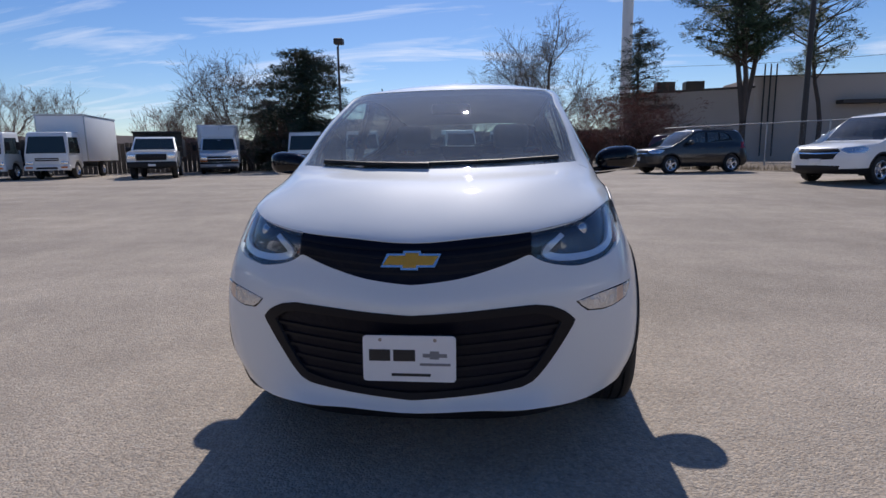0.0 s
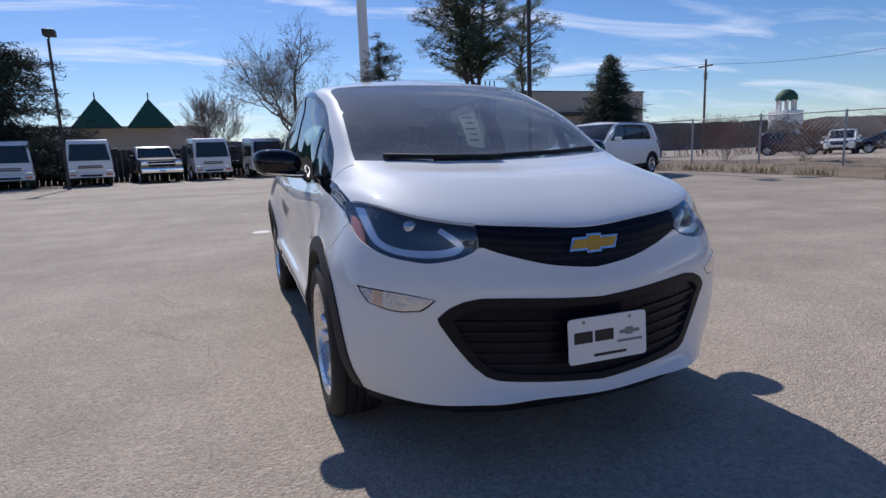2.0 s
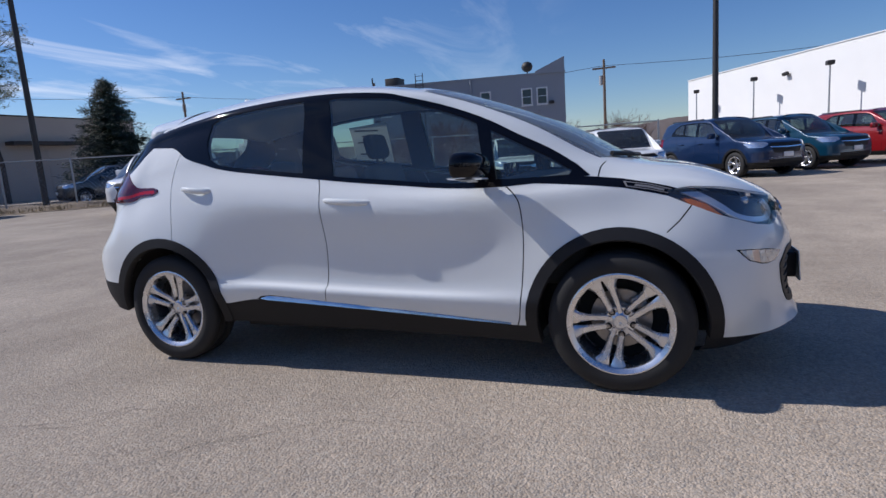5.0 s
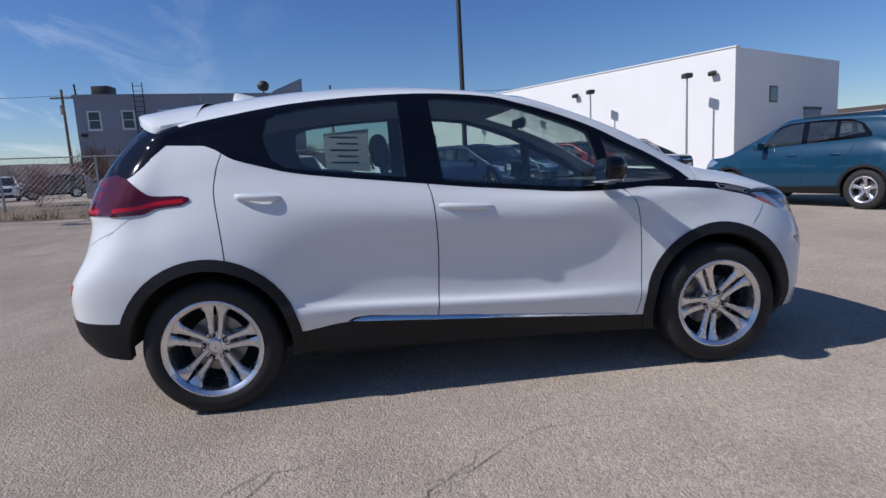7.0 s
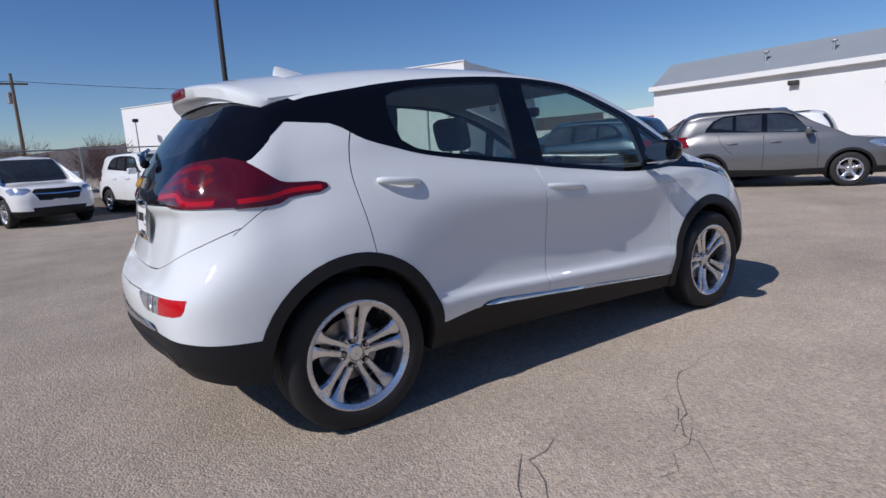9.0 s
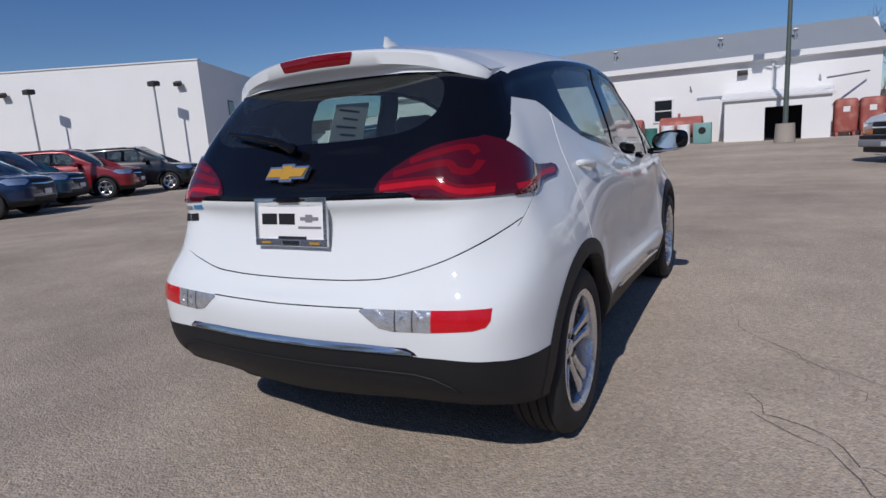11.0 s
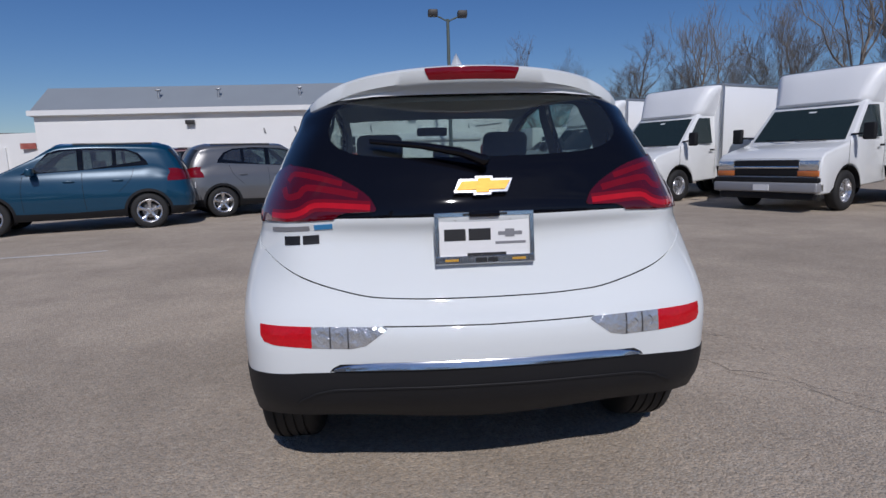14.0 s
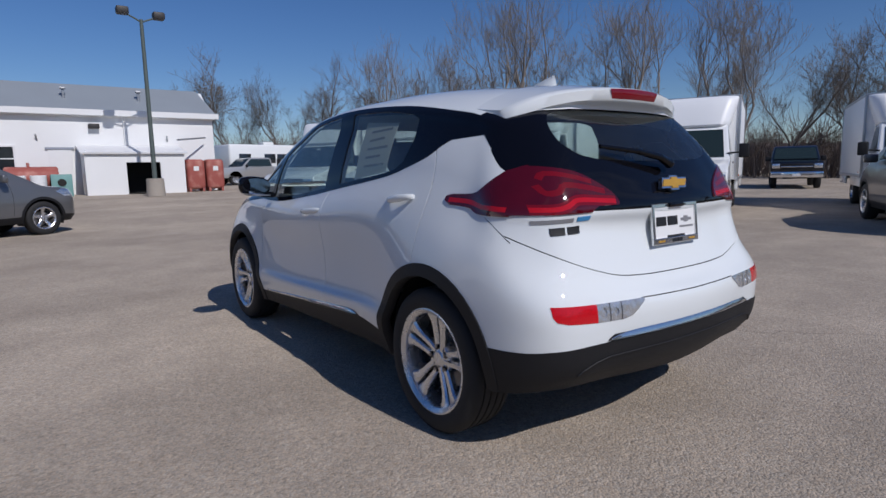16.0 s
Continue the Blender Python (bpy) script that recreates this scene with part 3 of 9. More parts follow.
    # edge of the bonnet, shoulder line, middle of the tailgate
    shoulder = [(0, -2.008, .815), (.22, -1.990, .831), (.42, -1.943, .849), (.57, -1.850, .877), (.664, -1.715, .910), (.716, -1.56, .922), (.768, -1.3, .93), (.798, -.85, .900),
                (.814, -.35, .918), (.818, .2, .952), (.815, .75, .99), (.795, 1.2, 1.0), (.775, 1.5, .97), (.757, 1.705, .93), (.645, 1.845, .92), (.42, 1.885, .91),
                (.2, 1.905, .90), (0, 1.91, .90)]
    rows = [bottom, lower, middle, ridge, ledge, shoulder, belt, *mids, rail, inner, crown]
    return Body(rows, 8, 7, 3)


B = hatchback_body()
front = lambda c, n: c.y < -1.35
rear = lambda c, n: c.y > 1.2
side = lambda c, n: c.x > 0.5
# windscreen, roof and rear window by the loft's own lines
B.grid("roof", -1, 18, 10, 13)
B.grid("windscreen", -1, 4, 7, 10)
B.grid("hood", -1, 5.2, 5, 7)
B.grid("hatch_glass", 12.6, 18, 6, 10)
B.grid("hatch", 13.2, 18, 4, 6)
nose_line = [(0, .815), (.10, .820), (.22, .831), (.33, .840), (.42, .849)]
# side windows with their black surround
dlo = spline([(1.46, 1.30), (1.42, 1.377), (1.15, 1.431), (.92, 1.466), (.72, 1.484), (.44, 1.497), (.15, 1.495), (-.13, 1.470), (-.27, 1.434), (-.41, 1.394),
              (-.55, 1.345), (-.70, 1.281), (-.84, 1.205), (-.99, 1.128), (-1.12, 1.045)], 3) + [(-1.18, .992)] + \
      spline([(-1.12, .985), (-.80, .962), (-.51, .966), (-.21, .996), (.04, 1.023), (.23, 1.048), (.45, 1.076), (.77, 1.118), (.91, 1.144), (.985, 1.165),
              (1.14, 1.212), (1.224, 1.262), (1.28, 1.286)], 3)
B.cut("surround", dlo, "x", lambda c, n: c.x > .45 and c.z > .9)
B.cut("rear_pane", spline([(.965, 1.20), (1.00, 1.30), (.985, 1.40)], 3) + spline([(.93, 1.425), (.72, 1.455), (.34, 1.472)], 3) + spline([(.325, 1.085), (.45, 1.10), (.77, 1.14), (.90, 1.163)], 3),
      "x", lambda c, n: c.x > .45 and c.z > .9, over=["surround"])
B.cut("front_pane", [(.185, 1.465)] + spline([(.15, 1.470), (-.13, 1.443), (-.27, 1.408), (-.41, 1.366), (-.55, 1.315), (-.64, 1.272)], 3) +
      spline([(-.70, .99), (-.51, .99), (-.21, 1.02), (.04, 1.047), (.14, 1.06)], 3), "x", lambda c, n: c.x > .45 and c.z > .9, over=["surround"])
B.cut("quarter_pane", [(-.71, 1.235), (-.84, 1.168), (-.99, 1.088), (-1.10, 1.02), (-1.085, 1.0), (-.80, .995), (-.745, .998)], "x",
      lambda c, n: c.x > .45 and c.z > .9, over=["surround"])
# see-through part of the rear window, inside its black border
B.cut("hatch_pane", [(-.05, 1.178)] + spline([(0, 1.178), (.25, 1.182), (.40, 1.195), (.475, 1.225), (.505, 1.27), (.495, 1.33), (.46, 1.375), (.38, 1.392), (.2, 1.398), (0, 1.400)], 3) + [(-.05, 1.400)], "y", lambda c, n: c.y > 1.5, over=["hatch_glass"])
# rear lamps: over the tail and a finger along the side
B.cut("tail_lamp", spline([(.70, 1.168), (.62, 1.161), (.518, 1.141), (.43, 1.100), (.370, 1.058), (.3465, 1.020)], 3) +
      [(.352, 1.011), (.446, 1.009), (.468, 1.003), (.487, .989), (.60, .984), (.82, .980), (.82, 1.168)], "y", lambda c, n: c.y > 1.71)
B.cut("tail_lamp", [(1.71, .976), (1.80, .976), (1.80, 1.175), (1.70, 1.166), (1.640, 1.146)] + spline([(1.592, 1.108), (1.535, 1.066), (1.47, 1.057), (1.385, 1.055)], 2) +
      [(1.352, 1.046), (1.348, 1.03), (1.385, 1.012), (1.45, 1.008)] + spline([(1.51, 1.001), (1.55, .982), (1.60, .977)], 2), "x",
      lambda c, n: c.x > .5 and 1.2 < c.y <= 1.715)
B.cut("quarter", [(1.30, 1.0), (1.30, 1.288), (1.46, 1.295), (1.575, 1.190), (1.612, 1.160), (1.640, 1.146), (1.592, 1.108), (1.535, 1.065), (1.51, 1.0), (1.58, .97), (1.66, .93), (1.66, .85)], "x",
      lambda c, n: c.x > .5 and c.y > 1.2, over=["", "hatch", "hatch_glass"])
B.cut("pillar_black", [(1.28, 1.286), (1.46, 1.297), (1.66, 1.13), (1.85, 1.12), (1.75, 1.42), (1.42, 1.40)], "x", lambda c, n: c.x > .53 and c.y > 1.2, over=["", "quarter", "hatch"])
gap_hatch = spline([(0, .726), (.17, .728), (.285, .733), (.39, .743), (.50, .771), (.60, .806), (.68, .845), (.735, .880), (.765, .905)], 4)
B.cut("hatch", gap_hatch + [(.80, .97), (.80, .985), (0, .985)], "y", lambda c, n: c.y > 1.74, over=["", "hatch", "quarter"])
B.cut("gap_hatch", ribbon([(-.05, .726)] + gap_hatch, .0022), "y", lambda c, n: c.y > 1.67, over=["", "hatch", "quarter"])
B.cut("gap_hatch", ribbon([(1.735, .880), (1.69, .915), (1.64, .950), (1.60, .972)], .0016), "x", lambda c, n: c.x > .55 and c.y > 1.3, over=["", "hatch", "quarter"])
for nm, poly in (("badge_grey", [(.702, .948), (.568, .956), (.568, .970), (.702, .962)]), ("badge_blue", [(.552, .957), (.492, .960), (.492, .976), (.552, .973)]),
                 ("dealer_bar_a", [(.655, .905), (.602, .908), (.602, .937), (.655, .934)]), ("dealer_bar_b", [(.592, .908), (.538, .911), (.538, .940), (.592, .937)])):
    B.cut(nm, poly, "y", lambda c, n: c.y > 1.70, over=["hatch"])
# tail: reflectors, seam over the bumper, dark lower apron with a bright strip
B.cut("reflector_red", [(.738, .664), (.736, .628), (.724, .610), (.69, .601), (.566, .594), (.566, .661)], "y", lambda c, n: c.y > 1.5 and c.z > .5)
B.cut("reflector_clear", [(.566, .661), (.566, .594), (.44, .592), (.395, .601), (.325, .651), (.335, .658)], "y", rear)
B.cut("gap_bumper", ribbon([(-.05, .654), (.2, .657), (.34, .659)], .0022), "y", rear, over=[""])
apron_top = [(.0, .519), (.46, .519), (.515, .512), (.60, .510), (.74, .500), (.90, .474)]
B.cut("apron", [(-.1, .519)] + apron_top + [(.95, .1), (-.1, .1)], "y", lambda c, n: c.y > 1.62)
B.cut("apron_strip", [(-.1, .541), (.48, .539), (.505, .526), (.515, .514), (.46, .519), (-.1, .519)], "y", rear)
B.cut("apron_line", ribbon([(-.1, .457), (.3, .457), (.50, .452), (.56, .440), (.61, .415), (.63, .395)], .003), "y", rear, over=["apron"])
# nose: upper grille, lamps, lower grille, side markers
lamp = [(.398, .875), (.42, .880), (.50, .895), (.57, .908), (.62, .920), (.664, .926), (.70, .922), (.738, .912)] + \
       spline([(.752, .885), (.752, .845), (.742, .803), (.715, .772), (.66, .745), (.60, .732), (.55, .727), (.473, .737), (.425, .753), (.398, .770)], 3)
B.cut("head_lamp", lamp, "y", lambda c, n: c.y < -1.45, over=[""])
B.cut("upper_grille", [(-.1, .845)] + [(x, z + .03) for x, z in nose_line[:4]] + [(.398, .875), (.408, .81), (.398, .770)] + spline([(.385, .772), (.35, .757), (.31, .743), (.22, .716), (.13, .697), (0, .683), (-.1, .683)], 3), "y", front, over=[""])
low = spline([(0, .588), (.15, .597), (.30, .608), (.41, .613)], 3) + spline([(.465, .604), (.512, .582), (.546, .550)], 3) + spline([(.540, .532), (.498, .462), (.442, .385), (.402, .346)], 3) + \
      spline([(.365, .332), (.31, .326), (.15, .312), (0, .300)], 3)
B.cut("lower_frame", [(-.1, .583)] + low + [(-.1, .300)], "y", front)
lowin = [(-.1, .556), (0, .560), (.15, .568), (.30, .579), (.41, .584), (.455, .573), (.500, .545), (.462, .468), (.412, .395), (.375, .365), (.30, .350), (.15, .335), (0, .324), (-.1, .324)]
B.cut("lower_grille", lowin, "y", front, over=["lower_frame"])
marker = [(.556, .611), (.60, .621), (.65, .630), (.71, .638), (.760, .643), (.752, .620), (.738, .597), (.69, .579), (.65, .573), (.597, .577), (.575, .592)]
mid_x, mid_z = .66, .608
B.cut("marker_rim", [(mid_x + (x - mid_x) * 1.07, mid_z + (z - mid_z) * 1.16) for x, z in marker], "y", lambda c, n: c.y < -1.6)
B.cut("marker", marker, "y", lambda c, n: c.y < -1.6, over=["marker_rim"])
B.cut("marker_amber", [(.700, .70), (.700, .5), (.728, .5), (.728, .70)], "y", lambda c, n: c.y < -1.6, over=["marker"])
# ribs of both grilles
for k in range(5):
    z = .372 + .036 * k
    B.cut("low_rib", ribbon([(-.05, z - .012), (.15, z - .006), (.30, z + .004), (.52, z + .016)], .0055), "y", front, over=["lower_grille"])
for k in range(4):
    z = .716 + .026 * k
    B.cut("up_rib", ribbon([(-.05, z), (.13, z + .005), (.26, z + .016), (.42, z + .036)], .004), "y", front, over=["upper_grille"])
# divisions of the reversing lamps
for nm, xx in (("clear_rib_a", .507), ("clear_rib_b", .450)):
    B.cut(nm, [(xx - .0022, .70), (xx - .0022, .5), (xx + .0022, .5), (xx + .0022, .70)], "y", rear, over=["reflector_clear"])
B.cut("clear_cup_a", spline([(.548, .628), (.534, .646), (.522, .628), (.534, .610)], 4, True), "y", rear, over=["reflector_clear"])
B.cut("clear_cup_b", spline([(.494, .626), (.479, .642), (.464, .626), (.479, .608)], 4, True), "y", rear, over=["reflector_clear"])
B.cut("lamp_guide", ribbon(spline([(.512, .838), (.478, .805), (.452, .775), (.490, .762), (.55, .758), (.62, .763), (.670, .777), (.700, .800), (.712, .838), (.716, .872), (.716, .905)], 3), .0105), "y",
      lambda c, n: c.y < -1.45, over=["head_lamp"])
B.cut("lamp_amber", [(-1.560, .878), (-1.600, .872), (-1.663, .848), (-1.715, .806), (-1.758, .768), (-1.712, .770), (-1.66, .795), (-1.615, .834), (-1.58, .865)], "x", lambda c, n: c.x > .6, over=["head_lamp"])
# glowing bands inside the rear lamps
for line, half in (([(.365, 1.024), (.45, 1.030), (.545, 1.034), (.585, 1.014), (.63, 1.002), (.70, 1.001)], .012),
                   ([(.405, 1.062), (.48, 1.078), (.570, 1.090), (.600, 1.066), (.640, 1.060), (.655, 1.090)], .0065),
                   ([(.455, 1.100), (.54, 1.122), (.615, 1.134), (.640, 1.112)], .0055)):
    B.cut("tail_band", ribbon(spline(line, 3), half * 1.6), "y", lambda c, n: c.y > 1.71, over=["tail_lamp"])
    if half > .01:
        B.cut("tail_core", ribbon(spline(line, 3), half * .7), "y", lambda c, n: c.y > 1.71, over=["tail_lamp", "tail_band"])
B.cut("tail_core", ribbon(spline([(1.375, 1.032), (1.50, 1.026), (1.58, 1.010), (1.70, 1.001)], 3), .009), "x", lambda c, n: c.x > .5 and 1.2 < c.y <= 1.715, over=["tail_lamp"])
B.cut("sticker", [(.48, 1.115), (.80, 1.155), (.80, 1.40), (.48, 1.42)], "x", lambda c, n: c.x > .45, over=["rear_pane"])
for k, q in enumerate("abcde"):
    B.cut("sticker_line_" + q, ribbon([(.56, 1.185 + .045 * k), (.76 - .05 * (k % 2), 1.195 + .045 * k)], .006), "x", lambda c, n: c.x > .45, over=["sticker"])
# doors, wing and sill
sill_top = [(-.93, .300), (-.80, .302), (-.60, .320), (.27, .374), (.60, .405), (.70, .400), (.85, .376), (.95, .37)]
B.cut("sill", sill_top + [(.95, .1), (-.93, .1)], "x", side)
B.cut("chrome_trim", [(-.72, .314), (-.60, .327), (.0, .378), (.27, .402), (.55, .428), (.62, .424), (.66, .405), (.60, .400), (.27, .378), (-.60, .318)], "x", side)
seam_f = spline([(-.795, .962), (-.83, .93), (-.858, .886), (-.872, .789), (-.874, .677), (-.864, .508), (-.845, .345), (-.83, .302)], 3)
seam_b = spline([(.222, 1.05), (.205, .986), (.195, .85), (.19, .70), (.20, .50), (.215, .372)], 3)
seam_r = spline([(1.19, 1.262), (1.215, 1.20), (1.232, 1.12), (1.236, 1.06), (1.228, .985), (1.215, .90), (1.203, .80), (1.195, .70)], 3)
B.cut("front_door", seam_f[::-1] + [(-.70, .95), (-.5, .95), (.20, 1.03)] + seam_b + [(.27, .374), (-.6, .32)], "x", side, over=[""])
B.cut("front_door", [(-.80, .967), (-.51, .966), (-.21, .996), (.04, 1.023), (.23, 1.048), (.205, .98), (-.83, .93)], "x", side, over=[""])
B.cut("rear_door", seam_b + [(.60, .405), (.85, .376), (.90, .60), (1.0, .72), (1.19, .77)] + seam_r[::-1] + [(1.14, 1.212), (.985, 1.165), (.91, 1.144), (.77, 1.118), (.45, 1.076)], "x", side, over=[""])
for gname, line in (("gap_front", seam_f), ("gap_middle", seam_b), ("gap_rear", seam_r)):
    B.cut(gname, ribbon(line, .0032), "x", side, over=["", "front_door", "rear_door", "quarter"])
# wing top strip from the window to the lamp, bonnet and bumper seams
strip = [(-1.10, .992), (-1.19, .986), (-1.32, .969), (-1.42, .949), (-1.51, .926), (-1.60, .896), (-1.64, .872), (-1.56, .872), (-1.45, .901), (-1.32, .931), (-1.21, .945), (-1.0, .964), (-.88, .972), (-.79, .968), (-.9, .985)]
B.cut("wing_strip", strip, "x", lambda c, n: c.x > .5, over=["", "hood", "front_door", "gap_front", "gap_middle", "gap_rear"])
B.cut("wing_badge", [(-1.322, .957), (-1.43, .939), (-1.528, .911), (-1.522, .892), (-1.43, .916), (-1.334, .934)], "x", lambda c, n: c.x > .5, over=["wing_strip"])
B.cut("badge_face", [(-1.332, .953), (-1.43, .936), (-1.518, .910), (-1.516, .896), (-1.43, .919), (-1.340, .937)], "x", lambda c, n: c.x > .5, over=["wing_badge"])
B.cut("badge_print", ribbon([(-1.37, .939), (-1.43, .928), (-1.49, .911)], .004), "x", lambda c, n: c.x > .5, over=["badge_face"])
B.cut("gap_bonnet", ribbon([(.64, -1.245), (.69, -1.225), (.75, -1.21)], .003), "z", lambda c, n: c.z > .95, over=["hood", ""])
B.cut("gap_wing", ribbon([(-1.50, .735), (-1.55, .78), (-1.595, .835), (-1.62, .88)], .003), "x", side, over=[""])
B.cut("front_bumper", [(-1.50, .735), (-1.55, .78), (-1.595, .835), (-1.64, .91), (-2.3, .91), (-2.3, .1), (-1.50, .1)], "x", None, over=[""])
# wheel arches
def arc(cy, r, a0, a1, n=28, squash=1.0):
    return [(cy + r * math.cos(radians(a0 + (a1 - a0) * i / n)), .322 + squash * r * math.sin(radians(a0 + (a1 - a0) * i / n))) for i in range(n + 1)]
arch_test = lambda c, n: c.x > .60
PAINTED = ["", "front_bumper", "front_door", "rear_door", "sill", "quarter", "gap_front", "gap_middle", "gap_rear", "gap_bonnet", "gap_wing", "chrome_trim", "apron"]
for cy in (-1.3, 1.3):
    B.cut("arch_front" if cy < 0 else "arch_rear", arc(cy, .427, -20, 200, squash=1.03) + [(cy - .41, .1), (cy + .41, .1)], "x", arch_test, over=PAINTED)
    B.cut("opening", arc(cy, .374, -25, 205, squash=1.03) + [(cy - .335, .1), (cy + .335, .1)], "x", arch_test, over=PAINTED + ["arch_front", "arch_rear"])
B.finish()

car = thing("hatchback_car", (0, 0, 0), "white electric hatchback car parked alone on the grey asphalt lot", "car")
body = B.panel("body_shell", [""], WHITE, car, label="white painted body sides and pillars")
B.panel("roof", ["roof"], WHITE, car, depth=.006)
B.panel("bonnet", ["hood"], WHITE, car, depth=.012)
bumper_f = B.panel("front_bumper", ["front_bumper"], WHITE, car, depth=.02)
B.panel("tailgate", ["hatch"], WHITE, car, depth=.012)
B.pair("rear_quarter_panel", ["quarter"], WHITE, car, depth=.010)
doors = {k: B.pair(k, [k], WHITE, car, depth=.014) for k in ("front_door", "rear_door")}
B.pair("sill", ["sill"], BLACK_PLASTIC, car, "grained black plastic sill")
B.pair("sill_trim_bed", ["chrome_trim"], BLACK_PLASTIC, car)
for a in ("arch_front", "arch_rear"):
    B.pair("wheel_arch", [a], BLACK_PLASTIC, car, "black plastic arch cladding", push=.006, depth=.05)
bm = bmesh.new()
dam = spline([(0, -2.035), (.25, -2.02), (.42, -1.975), (.56, -1.885), (.68, -1.775), (.745, -1.66)], 4)
rim = [(-x, y) for x, y in dam[:0:-1]] + dam
vv = [[bm.verts.new((x * k, y + d, z)) for k, d, z in ((1.0, 0, .275), (.985, .010, .215), (.97, .035, .185), (.94, .10, .185))] for x, y in rim]
for a, b in zip(vv, vv[1:]):
    for i in range(3):
        bm.faces.new((a[i], a[i + 1], b[i + 1], b[i]))
bmesh.ops.recalc_face_normals(bm, faces=bm.faces)
part("air_dam", bm, BLACK_PLASTIC, car, "black plastic air dam under the nose", smooth=40)
B.panel("rear_apron", ["apron"], BLACK_PLASTIC, car, label="dark grey plastic lower bumper", push=.003, depth=.03)
B.panel("rear_apron_bed", ["apron_strip"], BLACK_PLASTIC, car)
B.panel("rear_apron_ridge", ["apron_line"], BLACK_PLASTIC, car, push=.008)
for g in ("gap_front", "gap_middle", "gap_rear", "gap_bonnet", "gap_wing"):
    B.pair("shut_line", [g], GAP, car, "dark recessed gap between panels", push=-.006, depth=0)
B.panel("tailgate_shut_line", ["gap_hatch"], GAP, car, label="dark recessed gap", push=-.006, depth=0)
B.panel("bumper_seam", ["gap_bumper"], GAP, car, push=-.004, depth=0)
B.pair("window_surround", ["surround"], BLACK_GLOSS, car, "gloss black window surround", push=.001)
B.pair("rear_pillar_cover", ["pillar_black"], BLACK_GLOSS, car, "gloss black rear pillar", push=.001)
B.pair("wing_strip", ["wing_strip"], BLACK_GLOSS, car, "gloss black strip over the wing", push=.001)
LINES = ["sticker_line_" + q for q in "abcde"]
for nme, g in (("rear_side_window", ["rear_pane", "sticker"] + LINES), ("front_side_window", ["front_pane"]), ("quarter_window", ["quarter_pane"])):
    for o in B.pair(nme, g, GLASS, car, "tinted glass", push=-.004, depth=.004):
        o.visible_shadow = False
ws = B.panel("windscreen", ["windscreen"], GLASS_FRONT, car, label="raked clear windscreen", push=-.003, depth=.005)
ws.visible_shadow = False
B.panel("rear_window_border", ["hatch_glass"], BLACK_GLOSS, car, label="gloss black border of the rear window", push=-.001, depth=.005)
rg = B.panel("rear_window", ["hatch_pane"], GLASS_REAR, car, label="lightly tinted rear window", push=-.002, depth=0)
for sd in "LR":
    lampo = B.panel("tail_lamp", ["tail_lamp"], DARK_RED, car, sd, "dark red rear lamp wrapping round the corner", push=.006, depth=.03)
    B.panel("light_band", ["tail_band"], RED_LENS, lampo, sd, "red light bands", push=.006, depth=0)
    B.panel("light_core", ["tail_core"], RED_BRIGHT, lampo, sd, "bright red cores of the light bands", push=.006, depth=0)
for s in (1, -1):
    for o in ("reflector_red", "reflector_clear"):
        B.panel("bumper_reflector" if o.endswith("red") else "reversing_lamp", [o], RED_GLOW if o.endswith("red") else LAMP_WHITE, car, "L" if s > 0 else "R", push=.002, depth=.02)
for sd in "LR":
    B.panel("marker_rim", ["marker_rim"], BLACK_GLOSS, car, sd, push=-.002, depth=.01)
    mk = B.panel("side_marker_lamp", ["marker"], LAMP_WHITE, car, sd, "clear and amber marker lamp", push=.002, depth=.02)
    B.panel("amber_reflector", ["marker_amber"], MARKER_PALE, mk, sd, "amber reflector", push=.002, depth=0)
B.panel("lower_grille_frame", ["lower_frame"], SATIN_BLACK, car, push=.004, depth=.03)
LAMP_BOWL = material("lamp_bowl", (0.035, 0.04, 0.055), 0.16, 0.5, var=0.4, scale=14)
LAMP_GUIDE = material("light_guide", (0.80, 0.83, 0.88), 0.16, 0.55, var=0.1, scale=20)
WRINKLED = material("crumpled_black_grille_film", (0.005, 0.006, 0.013), 0.36, var=0.3, scale=6, bump=0.005, bump_scale=22, spec=.14)
B.panel("lower_grille", ["lower_grille"], WRINKLED, car, label="black grille behind thin film", push=-.012, depth=0)
B.panel("upper_grille", ["upper_grille"], WRINKLED, car, label="black upper grille panel", push=-.004, depth=0)
B.panel("grille_rib", ["low_rib"], SATIN_BLACK, car, push=-.004, depth=.008)
B.panel("grille_rib", ["up_rib"], SATIN_BLACK, car, push=.001, depth=.006)
for sd in "LR":
    for q in "ab":
        B.panel("reversing_lamp_rib", ["clear_rib_" + q], ALLOY_DARK, car, sd, push=.003, depth=.006)
        B.panel("reversing_lamp_cup", ["clear_cup_" + q], LAMP_WHITE, car, sd, "bright reflector cup", push=-.004, depth=.004)
for sd in "LR":
    hl = B.panel("head_lamp", ["head_lamp"], LAMP_BOWL, car, sd, "dark headlamp with a bright light guide", push=-.030, depth=0)
    B.panel("light_guide", ["lamp_guide"], LAMP_GUIDE, hl, sd, "white light guide", push=-.016, depth=.014)
    B.panel("amber_reflector", ["lamp_amber"], AMBER, hl, sd, "amber side reflector", push=-.012, depth=.014)
B.panel("headliner", ["roof"], HEADLINER, car, push=-.035, depth=0, flip=True)
B.pair("door_trim", ["front_door", "rear_door"], CABIN, car, push=-.06, depth=0, flip=True)
B.pair("pillar_trim", ["surround", "pillar_black", "quarter"], CABIN, car, push=-.03, depth=0, flip=True)
for o in B.pair("head_lamp_cover", ["head_lamp", "lamp_guide", "lamp_amber"], GLASS_CLEAR, car, "clear lamp cover", push=.001, depth=.004):
    o.visible_shadow = False

